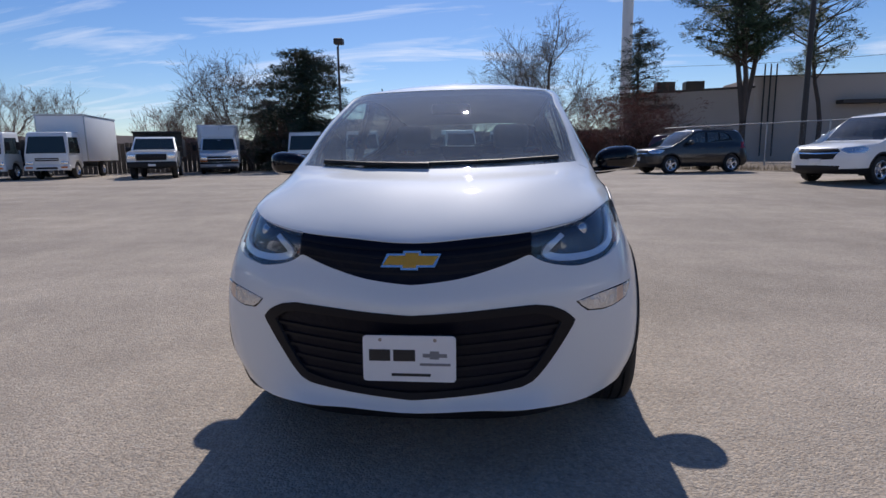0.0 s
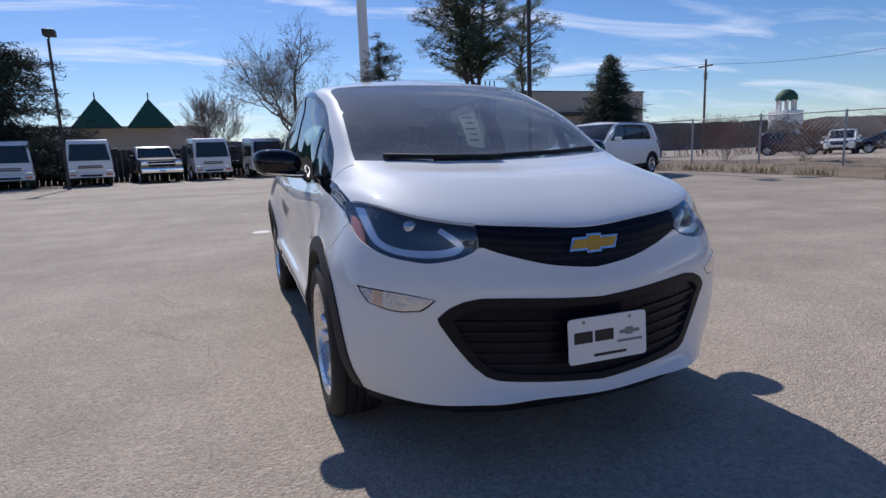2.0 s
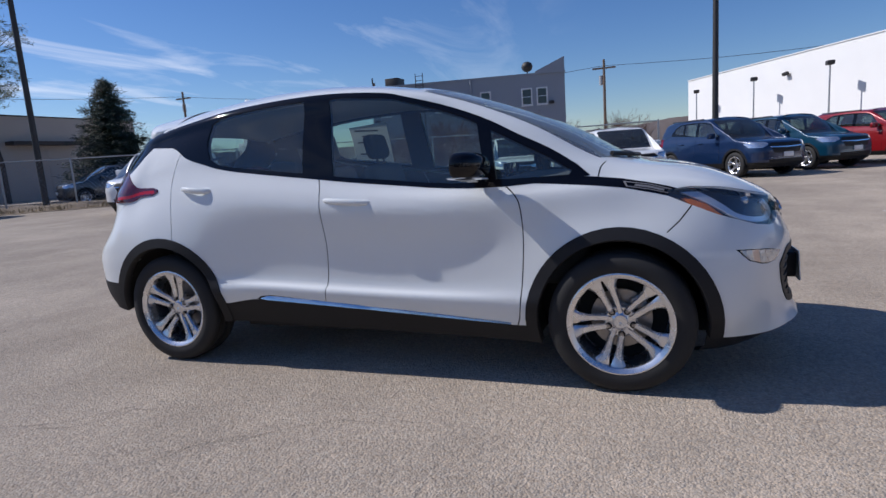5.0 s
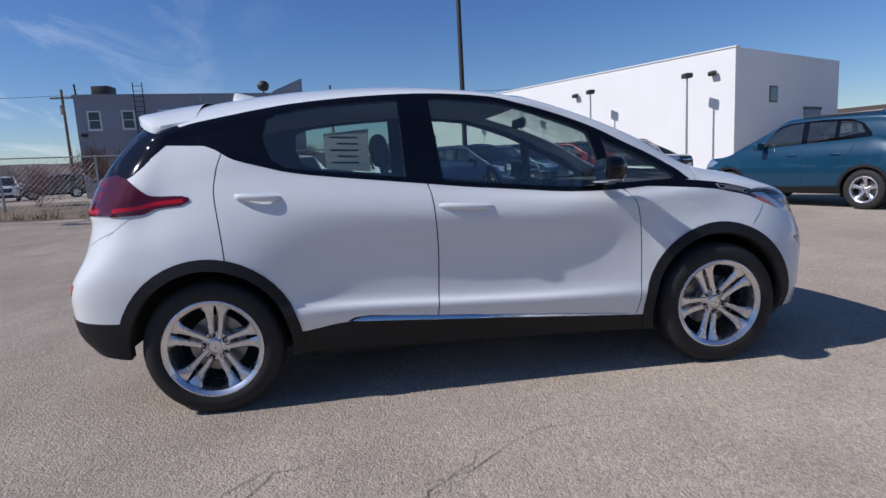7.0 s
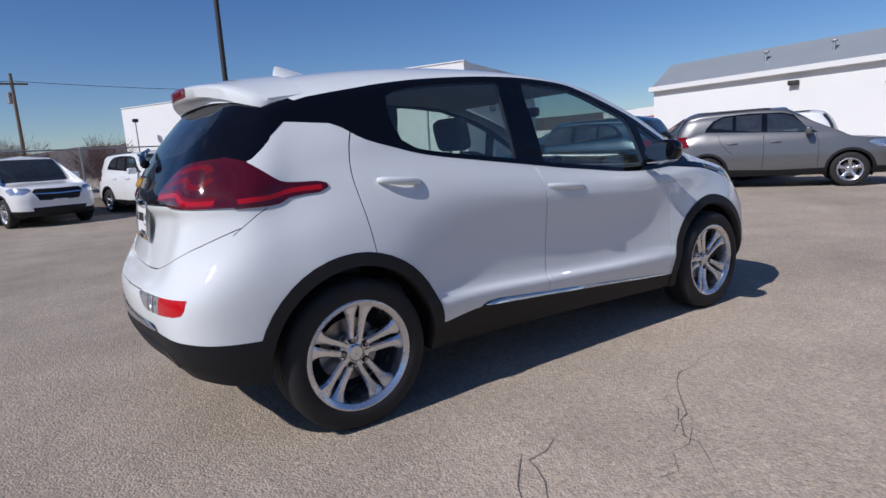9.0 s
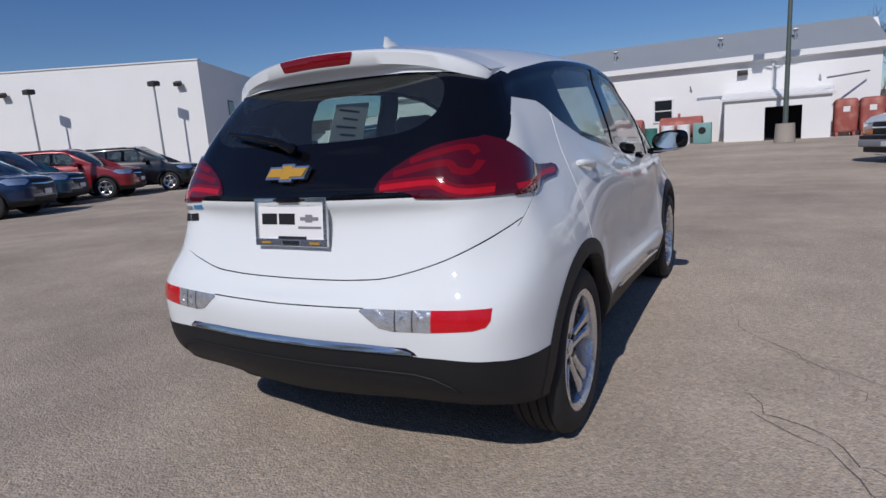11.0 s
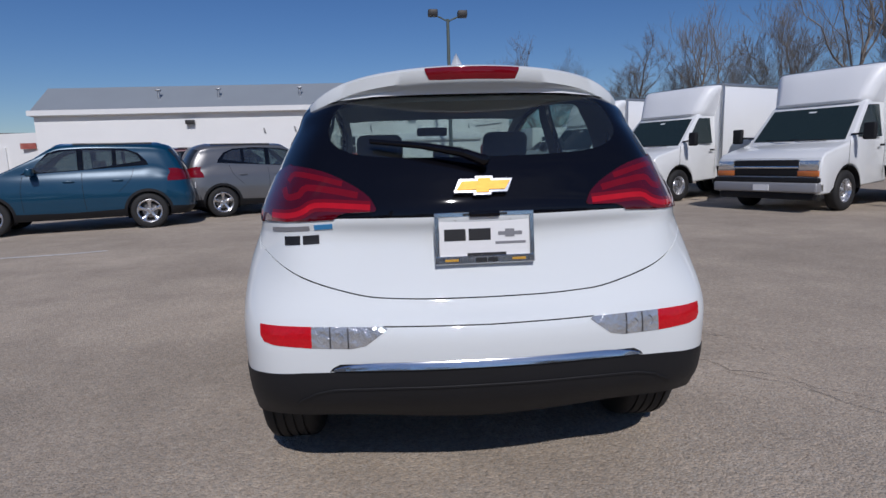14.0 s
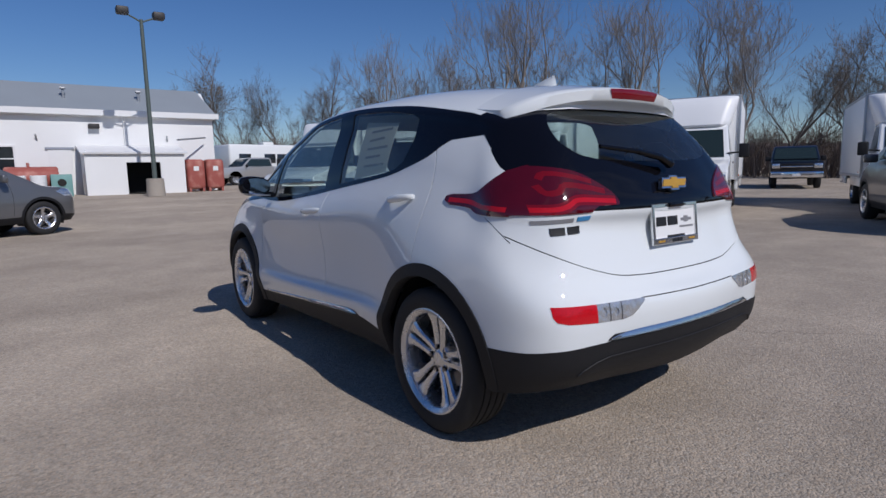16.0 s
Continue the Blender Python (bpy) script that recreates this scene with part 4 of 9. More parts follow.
# ---- wheels, mirrors, cabin and fittings of the hatchback ----
def wheel_mesh(parent, at, turn, radius=.325, rim=.234, width=.215, spokes=5, label="", simple=False, spin=0.0):
    """A wheel with its outer face along +x: rim with paired spokes, tyre, disc, nuts."""
    w, h = width / 2, radius - rim
    bm = bmesh.new()
    lathe(bm, [(w * .93, rim + .003), (w * .95, rim - .004), (w * .90, rim - .013), (w * .82, rim - .024), (w * .60, rim - .028), (w * .3, rim - .030), (-w * .8, rim - .030)], 48 if not simple else 28)
    lathe(bm, [(-.01, .0), (.035, .0), (.052, .0), (.056, .012), (.055, .030), (.050, .034), (.045, .052), (.046, .066), (.038, .074), (.0, .078)][2:], 32 if not simple else 14)
    bmesh.ops.recalc_face_normals(bm, faces=bm.faces)
    m = pose(*at, 0, 0, turn) @ Matrix.Rotation(radians(spin), 4, "X")
    hub = part("wheel", bm, ALLOY, parent, label or "polished alloy wheel with five paired spokes", smooth=40, at=m)
    plans = {False: ((.036, .014, .016, .050), (.085, .0225, .0150, .055), (.135, .0260, .0165, .062), (.172, .0310, .0220, .070), (.200, .0400, .0350, .078), (rim - .010, .056, .052, .084)),
             True: ((.04, 0, .030, .052), (.10, 0, .026, .057), (.160, 0, .031, .067), (rim - .012, 0, .06, .084))}[simple]
    for s in ((-1, 1) if not simple else (0,)):
        bm = bmesh.new()
        vv = []
        for r, tan, hw, x in plans:
            t = tan * s
            lo, hi = (t - hw, t + hw) if s == 0 else ((max(t - hw, .0012), t + hw) if s > 0 else (t - hw, min(t + hw, -.0012)))
            c, hh = (lo + hi) / 2, (hi - lo) / 2
            vv.append([bm.verts.new(p) for p in ((x - .034, c - hh * .85, r), (x - .009, c - hh, r), (x, c - hh * .6, r), (x, c + hh * .6, r), (x - .009, c + hh, r), (x - .034, c + hh * .85, r))])
        for a, b in zip(vv, vv[1:]):
            for i in range(6):
                bm.faces.new((a[i], a[(i + 1) % 6], b[(i + 1) % 6], b[i]))
        bmesh.ops.recalc_face_normals(bm, faces=bm.faces)
        first = part("spoke", bm, ALLOY, hub, smooth=30)
        for k in range(1, spokes):
            again(first, hub, Matrix.Rotation(2 * math.pi * k / spokes, 4, "X"))
    bm = bmesh.new()
    g = .007
    tread = []
    for c in (-.055, -.018, .018, .055):
        tread += [(c * width / .215 - .005, radius), (c * width / .215 - .0035, radius - g), (c * width / .215 + .0035, radius - g), (c * width / .215 + .005, radius)]
    lathe(bm, [(-w * .9, rim - .006), (-w, rim + h * .35), (-w * .96, rim + h * .7), (-w * .84, radius - .009), (-w * .70, radius - .002), *(tread if not simple else []),
               (w * .70, radius - .002), (w * .84, radius - .009), (w * .96, rim + h * .72), (w, rim + h * .4), (w * .985, rim + h * .2), (w * .93, rim + .001), (w * .90, rim - .006)], 64 if not simple else 32)
    bmesh.ops.recalc_face_normals(bm, faces=bm.faces)
    part("tyre", bm, RUBBER, hub, smooth=50)
    bm = bmesh.new()
    lathe(bm, [(-.03, .06), (-.03, .138), (-.018, .138), (-.018, .075), (.01, .07)], 40 if not simple else 16)
    bmesh.ops.recalc_face_normals(bm, faces=bm.faces)
    part("brake_disc", bm, STEEL, hub)
    bm = bmesh.new()
    lathe(bm, [(-w * .75, .0), (-w * .75, rim - .03)], 24)
    part("wheel_back", bm, GAP, hub, smooth=0)
    if not simple:
        for k in range(5):
            a = 2 * math.pi * (k + .5) / 5
            c, s = .057 * math.cos(a), .057 * math.sin(a)
            bm = bmesh.new(); tube(bm, (.036, c, s), (.052, c, s), .0155, .0155, 14)
            pocket = part("lug_pocket", bm, SATIN_BLACK, hub)
            bm = bmesh.new(); tube(bm, (.040, c, s), (.058, c, s), .0105, .0085, 6)
            part("lug_nut", bm, STEEL, hub)
        part("brake_caliper", boxed(-.045, .012, -.05, .05, .085, .145, bevel=.01, m=Matrix.Rotation(radians(-75), 4, "X")), STEEL, hub)
    return hub


for sx in (1, -1):
    for cy, spin in ((-1.3, 22), (1.3, -6)):
        wheel_mesh(car, (sx * .737, cy, .3245), 0 if sx > 0 else 180, spin=spin)
        bm = bmesh.new()
        pts = [(cy + .398 * math.cos(radians(a)), .322 + .405 * math.sin(radians(a))) for a in (range(-15, 191, 10) if cy < 0 else range(2, 196, 10))]
        a0 = [bm.verts.new((sx * .775, y, z)) for y, z in pts]
        a1 = [bm.verts.new((sx * .52, y, z)) for y, z in pts]
        for i in range(len(pts) - 1):
            bm.faces.new((a0[i], a0[i + 1], a1[i + 1], a1[i]))
        bm.faces.new(a1)
        part("wheel_liner", bm, GAP, car, "black wheel housing liner")
# Boxes added under the body and in the nose to stop light leaks.
bm = bmesh.new()
box(bm, -.52, .52, -1.88, 1.45, .21, .31, .02)
box(bm, -.52, .52, 1.40, 1.84, .33, .40, .02)
box(bm, -.70, .70, -.86, .86, .20, .30, .02)
box(bm, -.52, .52, -1.92, -1.15, .30, .72, .02)
part("underbody", bm, GAP, car, "black floor pan, with an added block against light leaks")

# spoiler over the rear window, with the high stop lamp let into its edge
def spoiler_lines():
    out = []
    for x in np.linspace(0, .588, 20):
        k = x / .588
        yt = 1.730 - .45 * x * x - .045 * k ** 6
        zt = 1.489 - .14 * x * x - .058 * k ** 6
        gy, gz = np.interp(x, [0, .17, .34, .49, .572, .592], [1.66, 1.655, 1.64, 1.60, 1.52, 1.47]), np.interp(x, [0, .17, .34, .49, .572, .592], [1.405, 1.405, 1.403, 1.393, 1.375, 1.378])
        out.append([(x, 1.36 - .03 * k, 1.544 - (1.544 - 1.407) * (x / .600) ** 2.6 + .002), (x, 1.50, 1.5255 - (1.5255 - 1.392) * (x / .592) ** 2.7 + .003 * (1 - k)),
                    (x, yt - .06, zt + .012 - .004 * k), (x, yt - .012, zt + .003), (x, yt, zt - .006), (x, yt - .004, zt - .046), (x, yt - .020, zt - .062 + .012 * k), (x, (yt - .020 + gy) / 2, (zt - .062 + gz) / 2 + .006), (x, gy + .012, gz - .004)])
    return out


sp = spoiler_lines()
bm = bmesh.new()
for sgn in (1, -1):
    vv = [[bm.verts.new((sgn * x, y, z)) for x, y, z in l] for l in sp]
    for a, b in zip(vv, vv[1:]):
        for i in range(len(a) - 1):
            bm.faces.new((a[i], b[i], b[i + 1], a[i + 1]))
    bm.faces.new(vv[-1])
bmesh.ops.remove_doubles(bm, verts=bm.verts, dist=1e-4)
bmesh.ops.recalc_face_normals(bm, faces=bm.faces)
spoiler = part("roof_spoiler", bm, WHITE, car, "white spoiler lip over the rear window", smooth=50)
bm = bmesh.new()
vs = []
for x in np.linspace(-.165, .165, 13):
    yt, zt = 1.730 - .45 * x * x, 1.489 - .14 * x * x
    vs.append([bm.verts.new(p) for p in ((x, yt + .001, zt - .002), (x, yt + .0035, zt - .010), (x * (1 - .07), yt + .0005, zt - .036), (x * (1 - .09), yt - .003, zt - .045))])
for a, b in zip(vs, vs[1:]):
    for i in range(3):
        bm.faces.new((a[i], a[i + 1], b[i + 1], b[i]))
bmesh.ops.recalc_face_normals(bm, faces=bm.faces)
part("high_stop_lamp", bm, RED_LENS, spoiler, "long dark red stop lamp")
# roof aerial shaped like a fin
bm = bmesh.new()
fin = []
for z, y0, y1, hw in ((1.548, 1.02, 1.262, .030), (1.566, 1.06, 1.262, .024), (1.585, 1.12, 1.258, .015), (1.603, 1.185, 1.252, .008), (1.614, 1.225, 1.247, .003)):
    fin.append([bm.verts.new(p) for p in ((0, y0, z), (hw * .8, y0 * .6 + y1 * .4, z), (hw, y1 - .02, z), (0, y1, z), (-hw, y1 - .02, z), (-hw * .8, y0 * .6 + y1 * .4, z))])
for a, b in zip(fin, fin[1:]):
    for i in range(6):
        bm.faces.new((a[i], a[(i + 1) % 6], b[(i + 1) % 6], b[i]))
bm.faces.new(fin[-1])
part("roof_aerial", bm, WHITE, car, "white fin aerial", smooth=60)

# bright strips along the sills and over the rear apron, wedge-shaped in section
SHELL = np.array([v.co[:] for v in B.bm.verts])


def skin(axis, u, v, keep):
    """How far out the body stands at a point of its side or tail."""
    a, b = Body.AX[axis]
    Q = SHELL[keep(SHELL)]
    d = (Q[:, a] - u) ** 2 + (Q[:, b] - v) ** 2
    i = np.argsort(d)[:6]
    w = 1 / (d[i] + 1e-5)
    return float((Q[i, "xyz".index(axis)] * w).sum() / w.sum())


def wedge_strip(stations, out):
    """stations: (point on the skin, height); out: unit vector away from the body."""
    bm = bmesh.new()
    rows_s = []
    for p, h in stations:
        p, o = Vector(p), Vector(out)
        up = Vector((0, 0, 1))
        rows_s.append([bm.verts.new(q) for q in (p + up * h * .5 + o * .002, p + up * h * .3 + o * (.004 + h * .06), p - up * h * .38 + o * (.004 + h * .22), p - up * h * .5 + o * (.002 + h * .14), p - up * h * .5 - o * .004)])
    for a, b in zip(rows_s, rows_s[1:]):
        for i in range(4):
            bm.faces.new((a[i], a[i + 1], b[i + 1], b[i]))
    bm.faces.new(rows_s[0]); bm.faces.new(rows_s[-1])
    bmesh.ops.recalc_face_normals(bm, faces=bm.faces)
    return bm


for sx in (1, -1):
    st = []
    for k in range(29):
        t = k / 28
        y = -.80 + 1.43 * t
        z = float(np.interp(y, [-.80, -.60, .27, .56, .63], [.309, .323, .391, .412, .408]))
        h = .010 + .020 * t if t < .95 else .030 * (1 - t) / .05 + .004
        st.append(((sx * (skin("x", y, z, lambda q: q[:, 0] > .6) + .002), y, z), h))
    part("sill_trim", wedge_strip(st, (sx, 0, 0)), SATIN_CHROME, car, "slim satin chrome strip along the sill", smooth=25)
st = []
for x in np.linspace(-.50, .50, 31):
    k = abs(x) / .50
    st.append(((x, skin("y", abs(x), .530, lambda q: q[:, 1] > 1.2) + .003, .532 - .010 * k ** 8), .026 - .018 * k ** 10))
part("rear_apron_strip", wedge_strip(st, (0, 1, 0)), SATIN_CHROME, car, "bright chrome strip over the lower bumper", smooth=25)

# door mirrors
for sx in (1, -1):
    bm = bmesh.new()
    bmesh.ops.create_uvsphere(bm, u_segments=28, v_segments=16, radius=1)
    for v in bm.verts:
        x, y, z = v.co
        f = lambda t, p: math.copysign(abs(t) ** p, t)
        v.co = Vector((sx * (.915 + .115 * f(x, .75)), -.655 + (.085 * f(y, .8) if y < 0 else .035 * f(y, .5)) + .03 * x, 1.068 + .066 * f(z, .75) + .012 * x - .01 * (z < 0) * x))
    if sx < 0:
        bmesh.ops.reverse_faces(bm, faces=bm.faces)
    mirror = part("door_mirror", bm, BLACK_GLOSS, car, "gloss black door mirror", smooth=80)
    bm = bmesh.new()
    bmesh.ops.create_uvsphere(bm, u_segments=24, v_segments=10, radius=1)
    for v in bm.verts:
        x, y, z = v.co
        v.co = Vector((sx * (.90 + .118 * x), -.655 + .082 * y + .03 * x, 1.012 + .010 * z + .012 * x))
    if sx < 0:
        bmesh.ops.reverse_faces(bm, faces=bm.faces)
    part("mirror_trim", bm, CHROME, mirror, "bright lower lip", smooth=80)
    bm = bmesh.new()
    prism(bm, spline([(.79, .985), (.90, 1.000), (.93, 1.018), (.86, 1.03), (.78, 1.02)], 2, True), "y", -.70, -.635)
    if sx < 0:
        for v in bm.verts:
            v.co.x *= -1
        bmesh.ops.reverse_faces(bm, faces=bm.faces)
    bmesh.ops.bevel(bm, geom=bm.edges[:], offset=.006, segments=2, affect="EDGES")
    part("mirror_foot", bm, BLACK_GLOSS, mirror)
    bm = bmesh.new()
    bmesh.ops.create_circle(bm, cap_ends=True, segments=28, radius=1, matrix=Matrix.Translation((sx * .917, -.613, 1.07)) @ Matrix.Rotation(radians(90), 4, "X") @ Matrix.Diagonal((.098, .052, 1, 1)))
    part("mirror_glass", bm, CHROME, mirror, "mirror glass", smooth=0)

# door handles in shallow cups
for sx in (1, -1):
    for (y0, y1, z0, z1, x0), dn in (((-.105, .185, .915, .937, .814), "front_door"), ((.925, 1.135, 1.018, 1.040, .800), "rear_door")):
        L = y1 - y0
        bm = bmesh.new()
        ring = []
        for k in range(13):
            t = k / 12
            bow = math.sin(math.pi * t) ** .55
            y, z = y0 + L * t, z0 + (z1 - z0) * t
            x = x0 - .006 + .027 * bow
            hh = .011 + .006 * bow
            ring.append([bm.verts.new((sx * (x + dx), y, z + dz)) for dx, dz in ((0, -hh), (.008, -hh * .7), (.011, 0), (.008, hh * .7), (0, hh), (-.010, hh * .6), (-.010, -hh * .6))])
        for a, b in zip(ring, ring[1:]):
            for i in range(7):
                bm.faces.new((a[i], a[(i + 1) % 7], b[(i + 1) % 7], b[i]))
        bm.faces.new(ring[0]); bm.faces.new(ring[-1])
        bmesh.ops.recalc_face_normals(bm, faces=bm.faces)
        part("door_handle", bm, WHITE, doors[dn][0 if sx > 0 else 1], "white bowed door handle", smooth=60)

# number plates: pale boards with printed bars, in a dealer's frame at the back
def bars(parent, rows, m, mat):
    for x0, x1, z0, z1 in rows:
        part("print_bar", boxed(x0, x1, -.0012, .0012, z0, z1), mat, parent, smooth=0, at=m)


def plate(at, tilt, turn, framed):
    m = pose(*at, tilt, 0, turn)
    bm = bmesh.new()
    rim = [(sx * (.1405 + .012 * math.cos(radians(a))), sz * (.064 + .012 * math.sin(radians(a)))) for sx, sz, angles in ((1, 1, (0, 30, 60, 90)), (-1, 1, (90, 60, 30, 0)), (-1, -1, (0, 30, 60, 90)), (1, -1, (90, 60, 30, 0))) for a in angles]
    prism(bm, rim, "y", -.0025, .0025)
    pl = part("plate", bm, PLATE_WHITE, car, "white dealer plate with dark printing", at=m)
    f = pose(0, -.003, 0)
    bars(pl, [(-.132, -.062, -.008, .030), (-.052, .020, -.008, .030)], f, INK)
    bars(pl, [(-.058, .070, -.058, -.049)], f, INK)
    bars(pl, [(.035, .135, -.022, -.014)], f, INK_GREY)
    bars(pl, [(.045, .068, .006, .018), (.068, .098, .000, .026), (.098, .124, .006, .018)], f, INK_GREY)
    for x in (-.095, .085):
        bm = bmesh.new(); tube(bm, (x, -.005, .062), (x, 0, .062), .006, .006, 10)
        part("plate_screw", bm, STEEL, pl)
    if framed:
        bm = bmesh.new()
        for b in ((-.163, .163, -.010, .004, .068, .084), (-.163, .163, -.010, .004, -.084, -.058), (-.163, -.148, -.010, .004, -.058, .068), (.148, .163, -.010, .004, -.058, .068)):
            box(bm, *b, bevel=.002, seg=1)
        fr = part("plate_frame", bm, SATIN_CHROME, pl, "chrome plate frame")
        g = pose(0, -.0105, 0)
        bars(fr, [(-.032, .004, -.078, -.064), (.008, .040, -.078, -.064), (-.07, .075, .072, .080)], g, INK)
        bars(fr, [(-.132, -.088, -.075, -.067), (.088, .132, -.075, -.067)], g, GOLD)
    return pl


plate((0, -2.128, .455), -3.5, 0, False)
part("plate_bracket", boxed(-.11, .11, -2.122, -2.05, .39, .52, bevel=.01), BLACK_PLASTIC, car)
plate((0, 1.932, .917), -6, 180, True)
part("tailgate_latch", boxed(-.05, .05, 1.90, 1.945, .985, 1.003, bevel=.005), BLACK_GLOSS, car)

# emblems: a plain slanted cross in gold with a bright rim
def emblem(at, tilt, turn, w):
    def cross(g):
        a, b, c, d = .5 * w + g, .13 * w, .092 * w + g, .148 * w + g
        s = .06 * w
        return [(-a - s, -c), (-b - g - s * .4, -c), (-b - g - s * .4, -d), (b + g - s * .4, -d), (b + g - s * .4, -c), (a - s, -c),
                (a + s, c), (b + g + s * .4, c), (b + g + s * .4, d), (-b - g + s * .4, d), (-b - g + s * .4, c), (-a + s, c)]
    m = pose(*at, tilt, 0, turn)
    bm = bmesh.new(); prism(bm, cross(.008), "y", -.006, .012)
    e = part("emblem", bm, SATIN_CHROME, car, "gold cross emblem with a chrome rim", smooth=0, at=m)
    bm = bmesh.new(); prism(bm, cross(0), "y", -.010, .0)
    part("emblem_face", bm, GOLD, e, "textured gold face", smooth=0)


emblem((0, -2.040, .762), -20, 0, .165)
emblem((0, 1.920, 1.084), -20, 180, .158)
# badge and dealer lettering on the tailgate, and the badge on the wing strips, as plain bars
for nm, mat_, lab in (("badge_grey", INK_GREY, "grey model badge"), ("badge_blue", INK_BLUE, "blue badge"), ("dealer_bar_a", INK, ""), ("dealer_bar_b", INK, "")):
    B.panel("badge" if lab else "print_bar", [nm], mat_, car, "L", lab, push=.003, depth=.003)
    B.panel("tailgate_patch", [nm], WHITE, car, "R", depth=0)
for sd in "LR":
    ws_badge = B.panel("wing_badge", ["wing_badge"], INK_GREY, car, sd, "dark framed wing badge", push=.004, depth=.004)
    B.panel("badge_face", ["badge_face"], BLACK_GLOSS, ws_badge, sd, push=.002, depth=0)
    B.panel("badge_print", ["badge_print"], INK_GREY, ws_badge, sd, push=.003, depth=0)

# wipers
def blade(parent, pts, r, name, mat=BLACK_PLASTIC):
    bm = bmesh.new()
    for (p, q) in zip(pts, pts[1:]):
        tube(bm, p, q, r, r, 8)
    return part(name, bm, mat, parent)


blade(car, [(.55, -1.225, 1.085), (.30, -1.305, 1.072), (-.05, -1.335, 1.064), (-.32, -1.33, 1.064)], .011, "windscreen_wiper")
blade(car, [(-.02, -1.37, 1.062), (-.30, -1.345, 1.070), (-.52, -1.26, 1.082)], .011, "windscreen_wiper")
bm = bmesh.new()
arm = [(-.006, 1.895, 1.166), (.06, 1.893, 1.192), (.18, 1.872, 1.216), (.36, 1.822, 1.238)]
for k, (p, q) in enumerate(zip(arm, arm[1:])):
    tube(bm, p, q, .019 - .004 * k, .015 - .003 * k, 10)
bmesh.ops.create_uvsphere(bm, u_segments=14, v_segments=8, radius=.021, matrix=Matrix.Translation(arm[0]))
part("rear_wiper", bm, BLACK_GLOSS, car, "black rear wiper", smooth=60)
# projector lenses in the lamps
for sx in (1, -1):
    bm = bmesh.new()
    bmesh.ops.create_uvsphere(bm, u_segments=20, v_segments=12, radius=.027, matrix=Matrix.Translation((sx * .575, -1.812, .836)))
    part("projector_lens", bm, SATIN_CHROME, car, "round projector lens", smooth=80)
SHEET = material("thin_paper_sheet", (0.74, 0.75, 0.73), 0.7, var=0.05, scale=30)
sn, sl = SHEET.node_tree.nodes, SHEET.node_tree.links
glow = sn.new("ShaderNodeBsdfTranslucent"); glow.inputs[0].default_value = (0.70, 0.72, 0.68, 1)
both = sn.new("ShaderNodeMixShader"); both.inputs[0].default_value = 0.45
sl.new(sn["Principled BSDF"].outputs[0], both.inputs[1]); sl.new(glow.outputs[0], both.inputs[2]); sl.new(both.outputs[0], sn["Material Output"].inputs[0])
B.panel("price_sticker", ["sticker"], SHEET, car, "L", "white price sheet inside the glass", push=-.012, depth=.001)
for q in LINES:
    B.panel("print_bar", [q], INK_GREY, car, "L", push=-.011, depth=0)

# cabin
def seat(at, w=.48):
    bm = bmesh.new()
    x, y = at
    box(bm, x - w / 2, x + w / 2, y - .28, y + .22, .38, .56, .05, 3)
    part("seat", bm, SEAT, car, "dark cloth seat", smooth=60)
    bm = bmesh.new()
    box(bm, -w / 2, w / 2, -.06, .06, 0, .62, .05, 3, m=pose(x, y + .20, .50, -14))
    box(bm, -.13, .13, -.045, .045, .66, .84, .045, 3, m=pose(x, y + .20, .50, -14))
    tube(bm, pose(x, y + .20, .50, -14) @ Vector((-.05, 0, .58)), pose(x, y + .20, .50, -14) @ Vector((-.05, 0, .70)), .008)
    tube(bm, pose(x, y + .20, .50, -14) @ Vector((.05, 0, .58)), pose(x, y + .20, .50, -14) @ Vector((.05, 0, .70)), .008)
    part("backrest", bm, SEAT, car, "dark cloth backrest with headrest", smooth=60)


seat((.36, .05)); seat((-.36, .05))
bm = bmesh.new()
box(bm, -.60, .60, .72, 1.20, .38, .56, .05, 3)
box(bm, -.60, .60, 1.14, 1.28, .52, 1.02, .05, 3)
for x in (-.36, .36):
    box(bm, x - .12, x + .12, 1.20, 1.29, 1.04, 1.17, .035, 3)
part("rear_bench", bm, SEAT, car, "dark rear bench", smooth=60)
bm = bmesh.new()
box(bm, -.66, .66, -1.22, -.62, .80, .985, .05, 3)
box(bm, -.60, .60, -1.15, -.70, .45, .85, .03, 2)
part("dashboard", bm, CABIN, car, "dark dashboard", smooth=60)
part("centre_screen", boxed(-.13, .13, -.66, -.62, .93, 1.06, bevel=.01), BLACK_GLOSS, car)
bm = bmesh.new()
ring = [(.37 + .18 * math.cos(a), -.40 + .06 * math.sin(a), .93 + .17 * math.sin(a)) for a in np.linspace(0, 2 * math.pi, 25)]
for p, q in zip(ring, ring[1:]):
    tube(bm, p, q, .014, .014, 8)
tube(bm, (.37, -.62, .87), (.37, -.40, .93), .05, .07, 10)
tube(bm, ring[0], ring[12], .012)
part("steering_wheel", bm, CABIN, car, smooth=60)
part("interior_mirror", boxed(-.11, .11, -.02, .02, -.03, .03, bevel=.015, m=pose(0, -.46, 1.365)), CABIN, car)
part("load_cover", boxed(-.56, .56, 1.27, 1.74, .90, .93, bevel=.01), CABIN, car)
part("tailgate_trim", boxed(-.50, .50, 1.70, 1.80, .62, .94, bevel=.02), CABIN, car)

# ---- other vehicles ----
GREEN_GLASS = pane_glass("car_window_glass", (0.24, 0.30, 0.29))


def paint(name, c, rough=0.3):
    return material(name, c, rough, 0.15 if max(c) < .5 else 0.0, var=0.03, scale=3, coat=0.9, rough_var=0.05)


